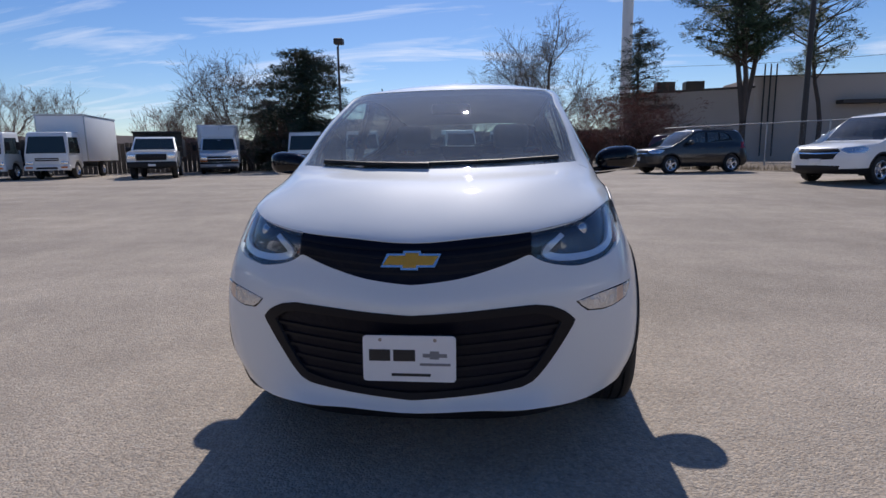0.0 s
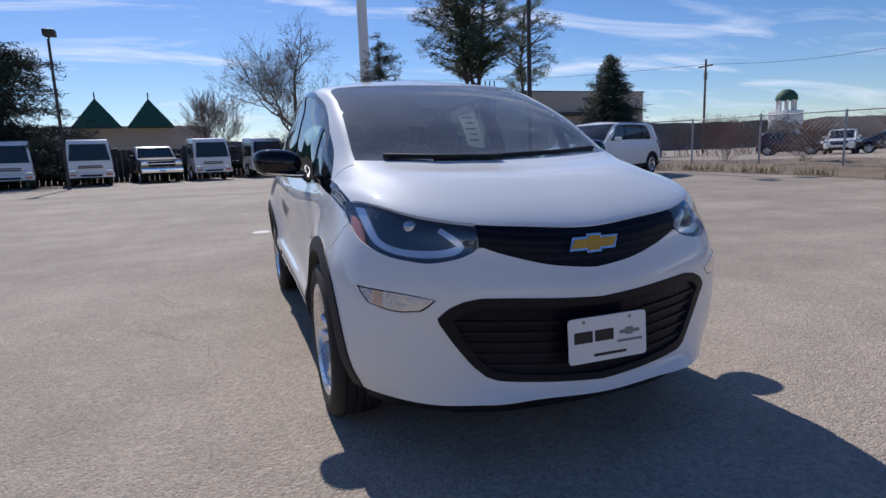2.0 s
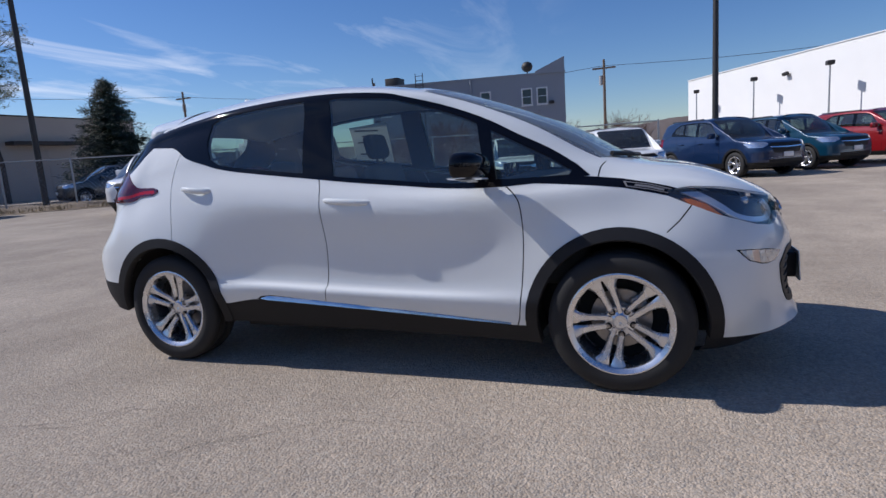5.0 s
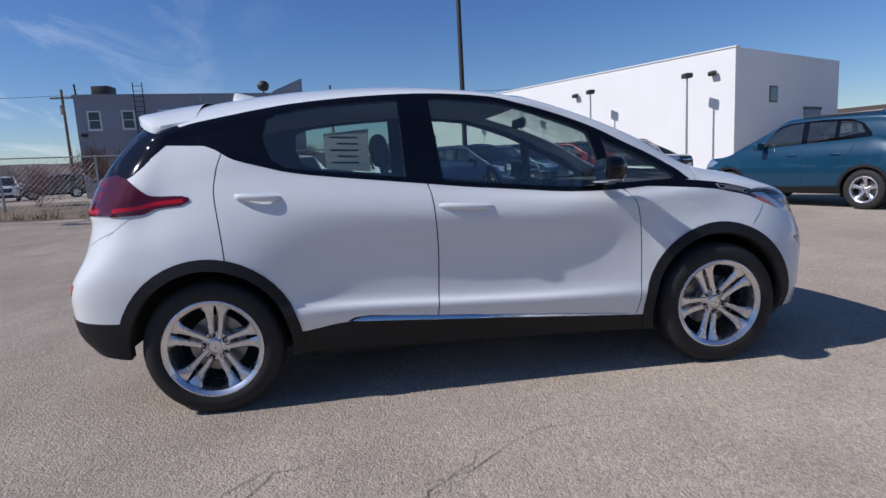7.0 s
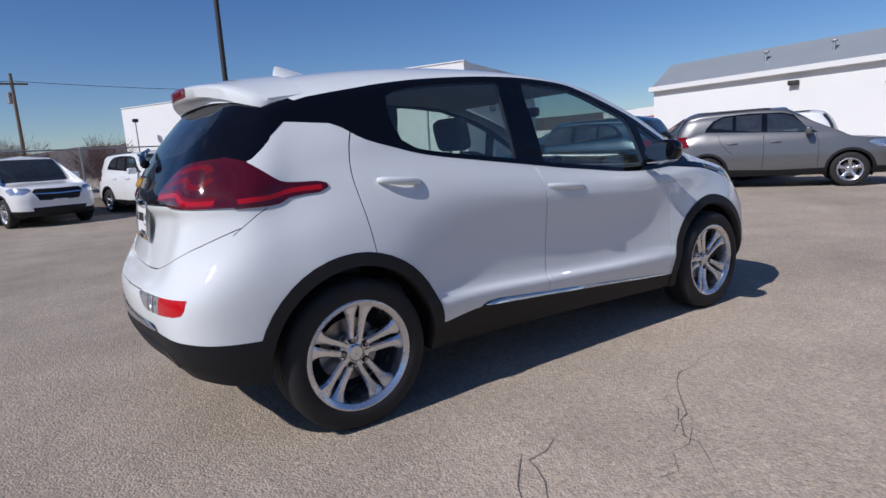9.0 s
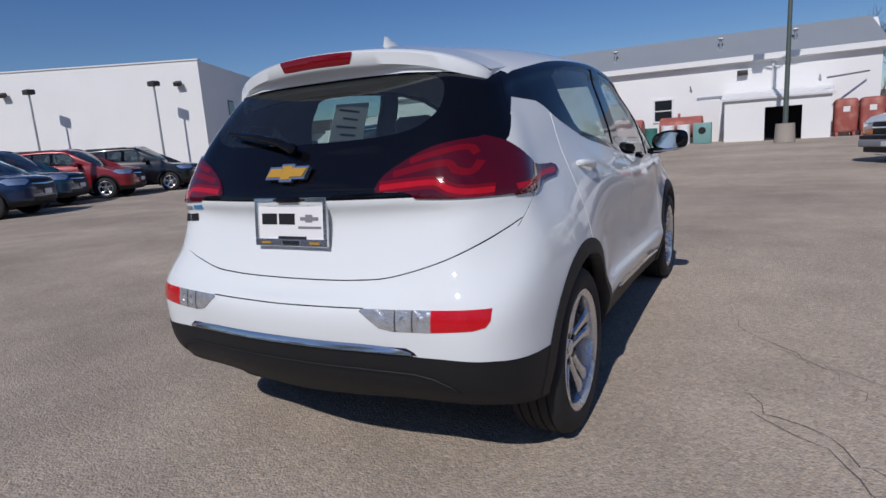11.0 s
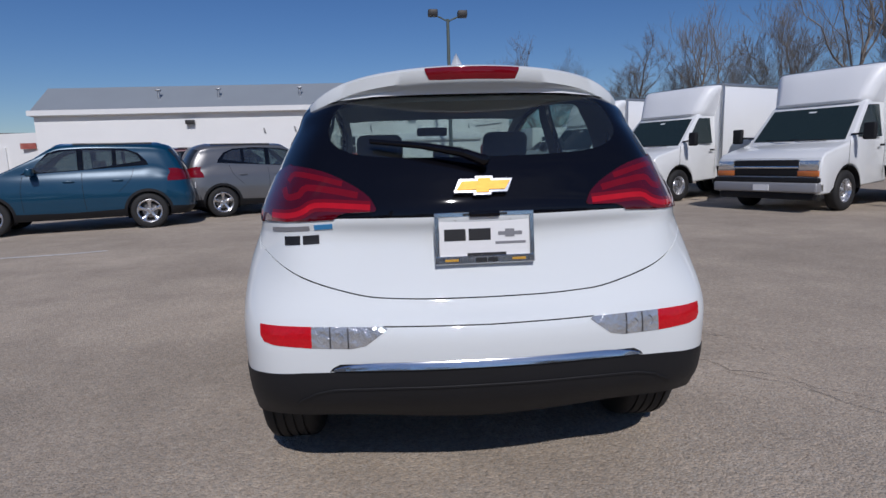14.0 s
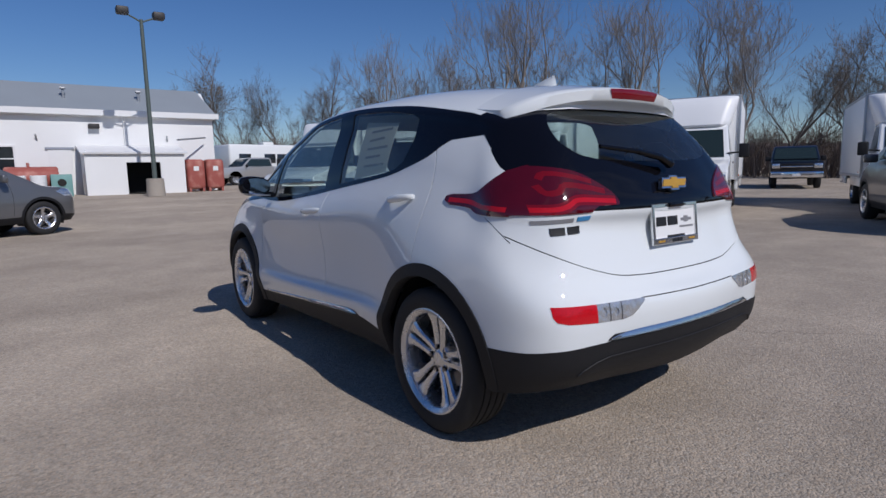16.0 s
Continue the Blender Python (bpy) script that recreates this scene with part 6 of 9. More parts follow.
def box_van(label, at, detail=True):
    """A cutaway van: white nose and cab, and a tall plastic cargo box that leans over the cab. Origin: the middle of the front axle."""
    t = thing("box_van", (0, 0, 0), label, "van", group="white box vans")
    poly = [(-.60, .34), (-.90, .34), (-.95, .48), (-.945, .80), (-.90, .99), (-.80, 1.07), (-.30, 1.19), (.02, 1.26), (.62, 1.93), (.74, 2.03), (.90, 2.07), (1.40, 2.07), (1.40, .48), (.62, .44)] + arch_pts(0, .47, .44, .37)
    cab = part("cab", profile_cab(poly, .99, 1.28, .16, .05), P_WHITE, t, "white van cab", smooth=30)
    k = lambda z: 1 - .16 * max(0, z - 1.28)
    ws = sheet([(-.86, .050, 1.30), (.86, .050, 1.30), (.99 * k(1.92) - .10, .598, 1.912), (-.99 * k(1.92) + .10, .598, 1.912)], .012)
    part("windscreen", ws, GREEN_GLASS_V, t, "dark windscreen")
    for sx in (1, -1):
        x0 = lambda z: sx * (.99 * k(z) + .003)
        pts = [(x0(1.34), .24, 1.34), (x0(1.50), .34, 1.50), (x0(1.93), .72, 1.93), (x0(1.94), 1.12, 1.94), (x0(1.34), 1.12, 1.34)]
        part("side_window", sheet(pts if sx > 0 else pts[::-1], .006), GREEN_GLASS_V, t, "dark door window", smooth=0)
        part("door_seam", sheet([(sx * .993, -.05, .55), (sx * .993, -.042, .55), (sx * .993, -.042, 1.28), (sx * .993, -.05, 1.28)][::sx], .002), GAP, t, smooth=0)
        part("door_seam", sheet([(sx * .993, 1.22, .55), (sx * .993, 1.228, .55), (sx * .993, 1.228, 1.28), (sx * .993, 1.22, 1.28)][::sx], .002), GAP, t, smooth=0)
        part("door_handle", boxed(sx * .99, sx * 1.015, 1.04, 1.18, 1.16, 1.20, bevel=.006), BLACK_PLASTIC, t)
        arm = part("mirror_arm", tubed((sx * .92, .12, 1.38), (sx * 1.22, .08, 1.40), .018), BLACK_PLASTIC, t)
        part("door_mirror", boxed(sx * 1.14, sx * 1.34, .02, .12, 1.28, 1.58, bevel=.03, seg=3), BLACK_PLASTIC, t, "large black door mirror")
        lamp = part("head_lamp", boxed(sx * .62, sx * .955, -.975, -.86, .775, .945, bevel=.02), CLEAR_LENS, t, "clear headlamp")
        part("turn_lamp", boxed(sx * .60, sx * .965, -.972, -.84, .655, .765, bevel=.015), AMBER, t, "amber turn lamp")
        truck_wheel(t, (sx * .86, 0, .37), 0 if sx > 0 else 180)
        for dx in (.88, .64):
            truck_wheel(t, (sx * dx, 3.55, .37), 0 if sx > 0 else 180)
        bm = bmesh.new()
        pts = arch_pts(0, .46, .40, .37, 14)
        a0 = [bm.verts.new((sx * .985, y, z)) for y, z in pts]; a1 = [bm.verts.new((sx * .60, y, z)) for y, z in pts]
        for i in range(len(pts) - 1):
            bm.faces.new((a0[i], a0[i + 1], a1[i + 1], a1[i]))
        bm.faces.new(a1)
        part("wheel_liner", bm, GAP, t)
    part("grille", boxed(-.61, .61, -.968, -.86, .66, .955, bevel=.02), BLACK_PLASTIC, t, "black grille")
    part("grille_bar", boxed(-.62, .62, -.985, -.955, .80, .845, bevel=.012), CHROME, t, "chrome grille bar")
    part("front_bumper", boxed(-.99, .99, -1.05, -.80, .37, .55, bevel=.035, seg=3), STEEL_GREY, t, "silver grey bumper")
    part("bumper_top", boxed(-.985, .985, -1.03, -.82, .55, .64, bevel=.02), BLACK_PLASTIC, t)
    part("air_dam", boxed(-.90, .90, -.98, -.82, .24, .37, bevel=.03), BLACK_PLASTIC, t)
    part("plate", boxed(-.15, .15, -1.065, -1.05, .40, .51), PLATE_WHITE, t)
    blade(t, [(.55, .03, 1.30), (.1, .02, 1.31), (-.1, .05, 1.325)], .010, "wiper")
    blade(t, [(-.05, .0, 1.30), (-.4, .02, 1.31), (-.6, .06, 1.335)], .010, "wiper")
    q = sheet([(.42, .085, 1.335), (.70, .085, 1.335), (.66, .135, 1.40), (.46, .140, 1.405)], .004)
    part("dashboard_papers", q, PAPER, t)
    part("windscreen_note", sheet([(-.06, .52, 1.825), (.08, .52, 1.825), (.08, .56, 1.865), (-.06, .56, 1.865)], .014), PAPER, t)
    part("cabin_interior", boxed(-.78, .78, .45, 1.2, 1.0, 1.62, bevel=.08), CABIN, t)
    # cargo box, and a rounded fairing over the cab
    cargo = part("cargo_box", boxed(-1.10, 1.10, 1.30, 5.30, .78, 2.72, bevel=.02), BOX_WHITE, t, "white moulded cargo box", smooth=30)
    bm = bmesh.new(); rows = []
    for z, f, w, c in ((1.99, .66, .885, .18), (2.04, .63, .905, .20), (2.12, .66, .93, .22), (2.30, .735, .975, .24), (2.46, .82, 1.02, .25), (2.59, .90, 1.05, .25), (2.655, .96, 1.06, .25), (2.69, 1.05, 1.05, .22)):
        half = [(w, 1.305), (w, f + c + .18)] + [(w - c + c * math.cos(a), f + c - c * math.sin(a) + .05 * max(0, math.cos(a))) for a in np.linspace(0, math.pi / 2, 7)] + [(w * .4, f - .012)]
        rows.append([bm.verts.new((x, y, z)) for x, y in half + [(-x, y) for x, y in half[::-1]]])
    for a, b in zip(rows, rows[1:]):
        for k in range(len(a) - 1):
            bm.faces.new((a[k], a[k + 1], b[k + 1], b[k]))
    bm.faces.new(rows[0]); bm.faces.new(rows[-1])
    bmesh.ops.recalc_face_normals(bm, faces=bm.faces)
    part("cab_fairing", bm, BOX_WHITE, t, "rounded white fairing over the cab", smooth=40)
    part("box_edge", boxed(-1.085, 1.085, 1.275, 1.33, 2.67, 2.735, bevel=.008), ALLOY_DULL, cargo, "aluminium edge")
    for sx in (1, -1):
        part("box_edge", boxed(sx * 1.085, sx * 1.115, 1.30, 5.32, 2.67, 2.735, bevel=.008), ALLOY_DULL, cargo, "aluminium edge")
        part("box_edge", boxed(sx * 1.085, sx * 1.115, 1.30, 5.32, .76, .84, bevel=.008), ALLOY_DULL, cargo, "aluminium edge")
        part("box_post", boxed(sx * 1.06, sx * 1.115, 1.28, 1.34, .84, 2.67, bevel=.012), ALLOY_DULL, cargo, "aluminium post")
        part("box_post", boxed(sx * 1.085, sx * 1.115, 5.25, 5.32, .84, 2.67, bevel=.008), ALLOY_DULL, cargo, "aluminium post")
        for y0, y1 in ((1.36, 3.02), (4.08, 5.26)):
            part("side_skirt", boxed(sx * 1.04, sx * 1.097, y0, y1, .54, .78, bevel=.012), P_WHITE, t)
        part("marker_lamp", boxed(sx * 1.11, sx * 1.125, 1.5, 1.56, .86, .90), AMBER, t)
    part("chassis", boxed(-.45, .45, .2, 5.0, .50, .78, bevel=.01), GAP, t)
    part("box_floor_shadow_gap", boxed(-1.0, 1.0, 1.4, 4.9, .70, .78), GAP, t)
    t.matrix_world = at
    return t


GREEN_GLASS_V = material("van_window_glass", (0.020, 0.032, 0.030), 0.04, rough_var=0.01, spec=0.7)
STEEL_GREY = material("grey_bumper_paint", (0.33, 0.33, 0.34), 0.45, 0.3, var=0.06, scale=5)
BOX_WHITE = material("white_moulded_plastic", (0.83, 0.84, 0.84), 0.42, var=0.025, scale=1.2, fine=0.01)
ALLOY_DULL = material("dull_aluminium", (0.50, 0.51, 0.52), 0.42, 0.9, var=0.08, scale=6)
TRUCK_DARK = material("dark_truck_paint", (0.025, 0.027, 0.03), 0.5, 0.2, var=0.15, scale=3)
TRUCK_ROOF = material("truck_side_white", (0.66, 0.66, 0.65), 0.5, var=0.05, scale=2)


def van_at(lx, ly, hx=.906, hy=.423):
    """From the ground under the left front wheel."""
    return facing(lx + .86 * hy, ly - .86 * hx, hx, hy)


van = box_van("white box van with black grille and amber lamps", van_at(-7.89, -6.19))
for lx, ly, lab in ((-6.33, -9.35, "white box van in a row of three"), (-5.35, -12.7, "white box van at the far end of a row"), (-10.1, -3.2, "white box van with papers behind the windscreen"),
                    (-13.8, .35, "white box van behind a dark suv")):
    tagged(copy_thing(van, van_at(lx, ly)), lab)


def cabover(label, at, body):
    """A small cab-over truck, white, with a cargo box, an empty frame or a flat bed behind."""
    t = thing("cabover_truck", (0, 0, 0), label, "truck", group="cab-over trucks")
    poly = [(-.50, .50), (-1.02, .50), (-1.08, .62), (-1.09, 1.12), (-.86, 2.06), (-.76, 2.18), (-.60, 2.22), (.50, 2.24), (.58, 2.16), (.60, .62), (.48, .50)] + arch_pts(0, .47, .50, .40)
    part("cab", profile_cab(poly, .94, 1.2, .09, .05), P_WHITE, t, "white upright cab", smooth=30)
    k = lambda z: 1 - .09 * max(0, z - 1.2)
    part("windscreen", sheet([(-.85, -1.075, 1.22), (.85, -1.075, 1.22), (.80 * k(2.0), -.888, 2.0), (-.80 * k(2.0), -.888, 2.0)], .010), GREEN_GLASS_V, t, "tall dark windscreen")
    part("grille", boxed(-.50, .50, -1.11, -1.05, .86, 1.0, bevel=.012), BLACK_PLASTIC, t, "black slotted grille")
    part("grille_bar", boxed(-.48, .48, -1.118, -1.10, .92, .945), P_WHITE, t)
    part("front_bumper", boxed(-.97, .97, -1.17, -.92, .42, .66, bevel=.035, seg=3), P_WHITE, t, "white bumper")
    part("bumper_slot", boxed(-.45, .45, -1.178, -1.15, .48, .57), BLACK_PLASTIC, t)
    for sx in (1, -1):
        part("head_lamp", boxed(sx * .58, sx * .90, -1.115, -1.0, .70, .84, bevel=.02), CLEAR_LENS, t, "clear headlamp")
        part("turn_lamp", boxed(sx * .60, sx * .88, -1.18, -1.15, .52, .60), AMBER, t)
        x0 = lambda z: sx * (.94 * k(z) + .003)
        pts = [(x0(1.22), -.93, 1.22), (x0(1.95), -.74, 1.95), (x0(1.98), .30, 1.98), (x0(1.22), .30, 1.22)]
        part("side_window", sheet(pts if sx > 0 else pts[::-1], .006), GREEN_GLASS_V, t, smooth=0)
        part("mirror_arm", tubed((sx * .93, -.92, 1.75), (sx * 1.12, -1.05, 1.72), .014), BLACK_PLASTIC, t)
        part("door_mirror", boxed(sx * 1.04, sx * 1.22, -1.08, -1.02, 1.38, 1.76, bevel=.02), BLACK_PLASTIC, t, "tall black mirror")
        truck_wheel(t, (sx * .80, 0, .40), 0 if sx > 0 else 180, .40)
        truck_wheel(t, (sx * .80, 3.4, .40), 0 if sx > 0 else 180, .40)
    part("chassis", boxed(-.40, .40, .3, 4.9, .52, .76, bevel=.01), TRUCK_DARK, t)
    if body == "box":
        cargo = part("cargo_box", boxed(-1.1, 1.1, .80, 5.2, .82, 3.12, bevel=.03), BOX_WHITE, t, "white cargo box")
        for sx in (1, -1):
            part("box_edge", boxed(sx * 1.08, sx * 1.115, .79, 5.21, 3.05, 3.135, bevel=.01), ALLOY_DULL, cargo, "aluminium edge")
            part("box_post", boxed(sx * 1.06, sx * 1.115, .785, .85, .82, 3.06, bevel=.01), ALLOY_DULL, cargo, "aluminium post")
        part("box_edge", boxed(-1.08, 1.08, .785, .82, 3.05, 3.135, bevel=.01), ALLOY_DULL, cargo)
    elif body == "flat":
        part("flat_bed", boxed(-1.05, 1.05, .75, 4.9, .86, 1.0, bevel=.01), TRUCK_DARK, t)
        part("head_board", boxed(-1.05, 1.05, .72, .78, .9, 1.9, bevel=.01), TRUCK_DARK, t)
    t.matrix_world = at
    return t


boxed_truck = cabover("white cab-over truck with a white cargo box", facing(-21.3, 22.3, .30, -.95), "box")
bare_truck = cabover("white cab-over truck with a dark flat bed", facing(-10.9, 28.6, .22, -.97), "flat")
for x, y, hx, hy, lab in ((-23.6, 21.2, .30, -.95, "white cab-over truck at the end of the row"), (-7.7, 28.9, .22, -.97, "white cab-over truck with a flat bed in a row"),
                          (-2.4, 30.6, .30, -.95, "white cab-over truck beside a silver pickup"), (.5, 31.6, .32, -.95, "white cab-over truck beside a bare tree")):
    tagged(copy_thing(bare_truck, facing(x, y, hx, hy)), lab)


def pickup(label, at, col, dump=False, category="pickup truck"):
    """A pickup, nose along -y, origin between the axles."""
    t = thing("pickup_truck", (0, 0, 0), label, category, group="pickups")
    fa, ra = -1.85, 1.85
    poly = [(fa - .52, .50), (-2.80, .50), (-2.86, .75), (-2.84, 1.08), (-2.74, 1.18), (-1.28, 1.28), (-.62, 1.84), (-.45, 1.90), (.95, 1.90), (1.08, 1.80), (1.16, 1.25), (1.18, .50), (fa + .52, .50)] + arch_pts(fa, .50, .50, .42)
    part("cab", profile_cab(poly, .98, 1.2, .20, .05), col, t, smooth=30)
    k = lambda z: 1 - .20 * max(0, z - 1.2)
    part("windscreen", sheet([(-.86, -1.262, 1.31), (.86, -1.262, 1.31), (.98 * k(1.8) - .08, -.675, 1.81), (-.98 * k(1.8) + .08, -.675, 1.81)], .010), GREEN_GLASS_V, t, "dark windscreen")
    part("grille", boxed(-.60, .60, -2.90, -2.80, .82, 1.10, bevel=.02), BLACK_PLASTIC, t, "black grille")
    part("grille_bar", boxed(-.60, .60, -2.915, -2.88, .94, .99, bevel=.01), CHROME if not dump else BLACK_PLASTIC, t)
    part("front_bumper", boxed(-.98, .98, -2.99, -2.75, .50, .76, bevel=.04, seg=3), CHROME if not dump else BLACK_PLASTIC, t, "front bumper")
    part("plate", boxed(-.15, .15, -3.0, -2.98, .56, .66), PLATE_WHITE, t)
    for sx in (1, -1):
        part("head_lamp", boxed(sx * .63, sx * .94, -2.885, -2.76, .90, 1.10, bevel=.02), CLEAR_LENS, t, "clear headlamp")
        x0 = lambda z: sx * (.98 * k(z) + .003)
        pts = [(x0(1.30), -1.12, 1.30), (x0(1.80), -.56, 1.80), (x0(1.80), .95, 1.80), (x0(1.30), 1.05, 1.30)]
        part("side_window", sheet(pts if sx > 0 else pts[::-1], .006), GREEN_GLASS_V, t, smooth=0)
        part("door_mirror", boxed(sx * .98, sx * 1.20, -1.05, -.97, 1.22, 1.44, bevel=.03), BLACK_PLASTIC, t)
        for cy in (fa, ra):
            truck_wheel(t, (sx * .84, cy, .41), 0 if sx > 0 else 180, .41, .26)
    part("chassis", boxed(-.5, .5, -2.6, 2.8, .45, .60), GAP, t)
    if dump:
        for b in ((-1.1, 1.1, 1.25, 4.1, .95, 1.05), (-1.1, -1.04, 1.25, 4.1, 1.0, 1.85), (1.04, 1.1, 1.25, 4.1, 1.0, 1.85), (-1.1, 1.1, 1.22, 1.28, 1.0, 2.2), (-1.1, 1.1, 4.05, 4.1, 1.0, 1.8), (-1.1, 1.1, .62, 1.28, 2.14, 2.2)):
            part("bed_panel", boxed(*b, bevel=.01, seg=1), TRUCK_DARK, t, "black steel panel of the dump bed")
    else:
        bm = bmesh.new()
        for b in ((-.98, .98, 1.20, 2.95, .62, .75), (-.98, -.90, 1.20, 2.95, .62, 1.28), (.90, .98, 1.20, 2.95, .62, 1.28), (-.98, .98, 2.88, 2.96, .62, 1.28)):
            box(bm, *b, bevel=.02, seg=2)
        part("cargo_bed", bm, col, t)
    t.matrix_world = at
    return t


pickup("white pickup with a black steel dump bed", facing(-16.3, 22.6, .46, -.89), P_WHITE, True, "dump truck")
pickup("silver pickup parked between cab-over trucks", facing(-5.2, 31.6, .25, -.97), P_SILVER)
pickup("black pickup parked by the bare woods", facing(-27.5, -9.0, .90, .42), P_BLACK)
cut2 = tagged(copy_thing(van, facing(-15.4, 27.0, .44, -.90)), "white box van between the trucks and a dark fence")

# ---- buildings, fences, poles ----
WALL_WHITE = material("white_painted_block", (0.79, 0.79, 0.775), 0.8, var=0.05, scale=.5, fine=0.03, bump=0.002, bump_scale=30)
WALL_GREY = material("grey_painted_wall", (0.30, 0.325, 0.37), 0.85, var=0.06, scale=.6, fine=0.04, bump=0.002, bump_scale=20)
WALL_TAN = material("tan_block_wall", (0.52, 0.44, 0.375), 0.85, var=0.08, scale=.5, fine=0.05, bump=0.003, bump_scale=15)
ROOF_METAL = material("grey_metal_roof", (0.30, 0.33, 0.355), 0.5, 0.2, var=0.06, scale=.8)
ROOF_GREEN = material("green_shingle_roof", (0.022, 0.085, 0.055), 0.7, var=0.15, scale=2, fine=0.1)
ROOF_BROWN = material("brown_roof_edge", (0.075, 0.058, 0.048), 0.7, var=0.12, scale=2)
TRIM_WHITE = material("white_trim", (0.76, 0.76, 0.75), 0.6, var=0.03, scale=3)
DARK_PANE = material("dark_window_pane", (0.02, 0.024, 0.028), 0.05, spec=0.8, rough_var=0.01)
# Near-black colour that paints the shade inside openings.
DARK_IN = material("dark_doorway", (0.02, 0.019, 0.018), 0.9, var=0.2)
TANK_RED = material("faded_red_tank", (0.33, 0.085, 0.065), 0.65, var=0.18, scale=2.5, fine=0.06, second=(0.42, 0.18, 0.14))
BARREL_GREEN = material("green_drum", (0.035, 0.16, 0.13), 0.55, var=0.15, scale=4)
CONCRETE = material("stained_concrete", (0.36, 0.32, 0.27), 0.9, var=0.15, scale=2, fine=0.1, bump=0.004, bump_scale=40)
GALV = material("galvanised_steel", (0.42, 0.43, 0.44), 0.5, 0.8, var=0.1, scale=8)
POLE_DARK = material("dark_bronze_pole", (0.045, 0.042, 0.040), 0.55, 0.3, var=0.1, scale=4)
POLE_GREEN = material("weathered_green_pole", (0.10, 0.125, 0.115), 0.6, 0.2, var=0.15, scale=4)
WOOD_POLE = material("weathered_wood_pole", (0.17, 0.125, 0.095), 0.9, var=0.2, scale=5, fine=0.1)
FENCE_WOOD = material("dark_weathered_boards", (0.085, 0.070, 0.058), 0.9, var=0.25, scale=3, fine=0.1, per_object=0.2)
CREAM = material("cream_painted_board", (0.62, 0.52, 0.33), 0.75, var=0.1, scale=3)
BLUE_GREEN_BIN = material("pale_green_metal", (0.17, 0.33, 0.31), 0.6, var=0.15, scale=4)


def wall(parent, a, b, z0, z1, thick, mat, name="wall", label=""):
    """An upright wall from a to b; its outer face lies on that line and it thickens to the left of it."""
    a, b = Vector((*a, 0)), Vector((*b, 0))
    d = (b - a).normalized()
    a = a + d * (thick + .002 if thick > 0 else 0)
    n = Vector((-d.y, d.x, 0)) * thick
    bm = bmesh.new()
    prism(bm, [(p.x, p.y) for p in (a, b, b + n, a + n)], "z", z0, z1)
    return part(name, bm, mat, parent, label, smooth=0)


def on_wall(a, b, s, out=0.0):
    a, b = Vector((*a, 0)), Vector((*b, 0))
    d = (b - a).normalized()
    return a + d * s + Vector((d.y, -d.x, 0)) * out, math.degrees(math.atan2(d.y, d.x))


def window(parent, a, b, s, z, w, h, bars_h=1, frame=.09):
    """A window on the wall a-b, s metres along it, standing a little proud, with frame, sill and two sashes."""
    p, ang = on_wall(a, b, s)
    m = pose(p.x, p.y, z, 0, 0, ang)
    bm = bmesh.new()
    for bx in ((-w / 2 - frame, w / 2 + frame, -.05, .02, h / 2, h / 2 + frame), (-w / 2 - frame, w / 2 + frame, -.05, .02, -h / 2 - frame, -h / 2),
               (-w / 2 - frame, -w / 2, -.05, .02, -h / 2, h / 2), (w / 2, w / 2 + frame, -.05, .02, -h / 2, h / 2)):
        box(bm, *bx, bevel=.008, seg=1)
    win = part("window", bm, TRIM_WHITE, parent, "white framed sash window", at=m)
    part("sill", boxed(-w / 2 - frame - .03, w / 2 + frame + .03, -.09, .02, -h / 2 - frame - .04, -h / 2 - frame, bevel=.008), TRIM_WHITE, win)
    part("pane", boxed(-w / 2, w / 2, -.020, .0, .015, h / 2), DARK_PANE, win, smooth=0)
    part("pane", boxed(-w / 2, w / 2, -.012, .004, -h / 2, -.015), DARK_PANE, win, smooth=0)
    part("meeting_rail", boxed(-w / 2, w / 2, -.035, .0, -.02, .02), TRIM_WHITE, win, smooth=0)
    return win


def flood(parent, p, ang, z, name="floodlight"):
    m = pose(p.x, p.y, z, 0, 0, ang)
    f = part(name, boxed(-.2, .2, -.42, -.12, -.12, .10, bevel=.03, m=pose(0, 0, 0, 25)), POLE_DARK, parent, "wall floodlight", at=m)
    part("bracket", boxed(-.03, .03, -.2, .05, -.03, .03), POLE_DARK, f)


# white warehouse with a long sunlit wall
C0, CA, CB = Vector((26.6, -20.1)), Vector((.884, .467)), Vector((.467, -.884))
whs = thing("warehouse", (C0.x, C0.y, 0), "tall plain white painted warehouse with flat roof", "building")
whs.matrix_world = Matrix.Identity(4)
A1, B1 = C0 + CA * 34, C0 + CB * 13.6
wall(whs, A1, C0, -.4, 6.62, .3, WALL_WHITE, label="long white painted wall").name = "wall"
wall(whs, C0, B1, -.4, 6.62, .3, WALL_WHITE)
wall(whs, A1 + CB * 13.6, A1, -.4, 6.62, .3, WALL_WHITE)
wall(whs, B1, A1 + CB * 13.6, -.4, 6.62, .3, WALL_WHITE)
bm = bmesh.new(); prism(bm, [tuple(p) for p in (C0 + CA * .3 + CB * .3, A1 - CA * .3 + CB * .3, A1 - CA * .3 + CB * 13.3, C0 + CA * .3 + CB * 13.3)], "z", 6.3, 6.45)
part("roof", bm, ROOF_METAL, whs, smooth=0)
for s0, s1, z in ((0, 34, 6.62),):
    p, ang = on_wall(A1, C0, 17)
    part("coping", boxed(-17.05, 17.05, -.06, .34, 0, .07), TRIM_WHITE, whs, smooth=0, at=pose(p.x, p.y, 6.62, 0, 0, ang))
p, ang = on_wall(C0, B1, 9.7)
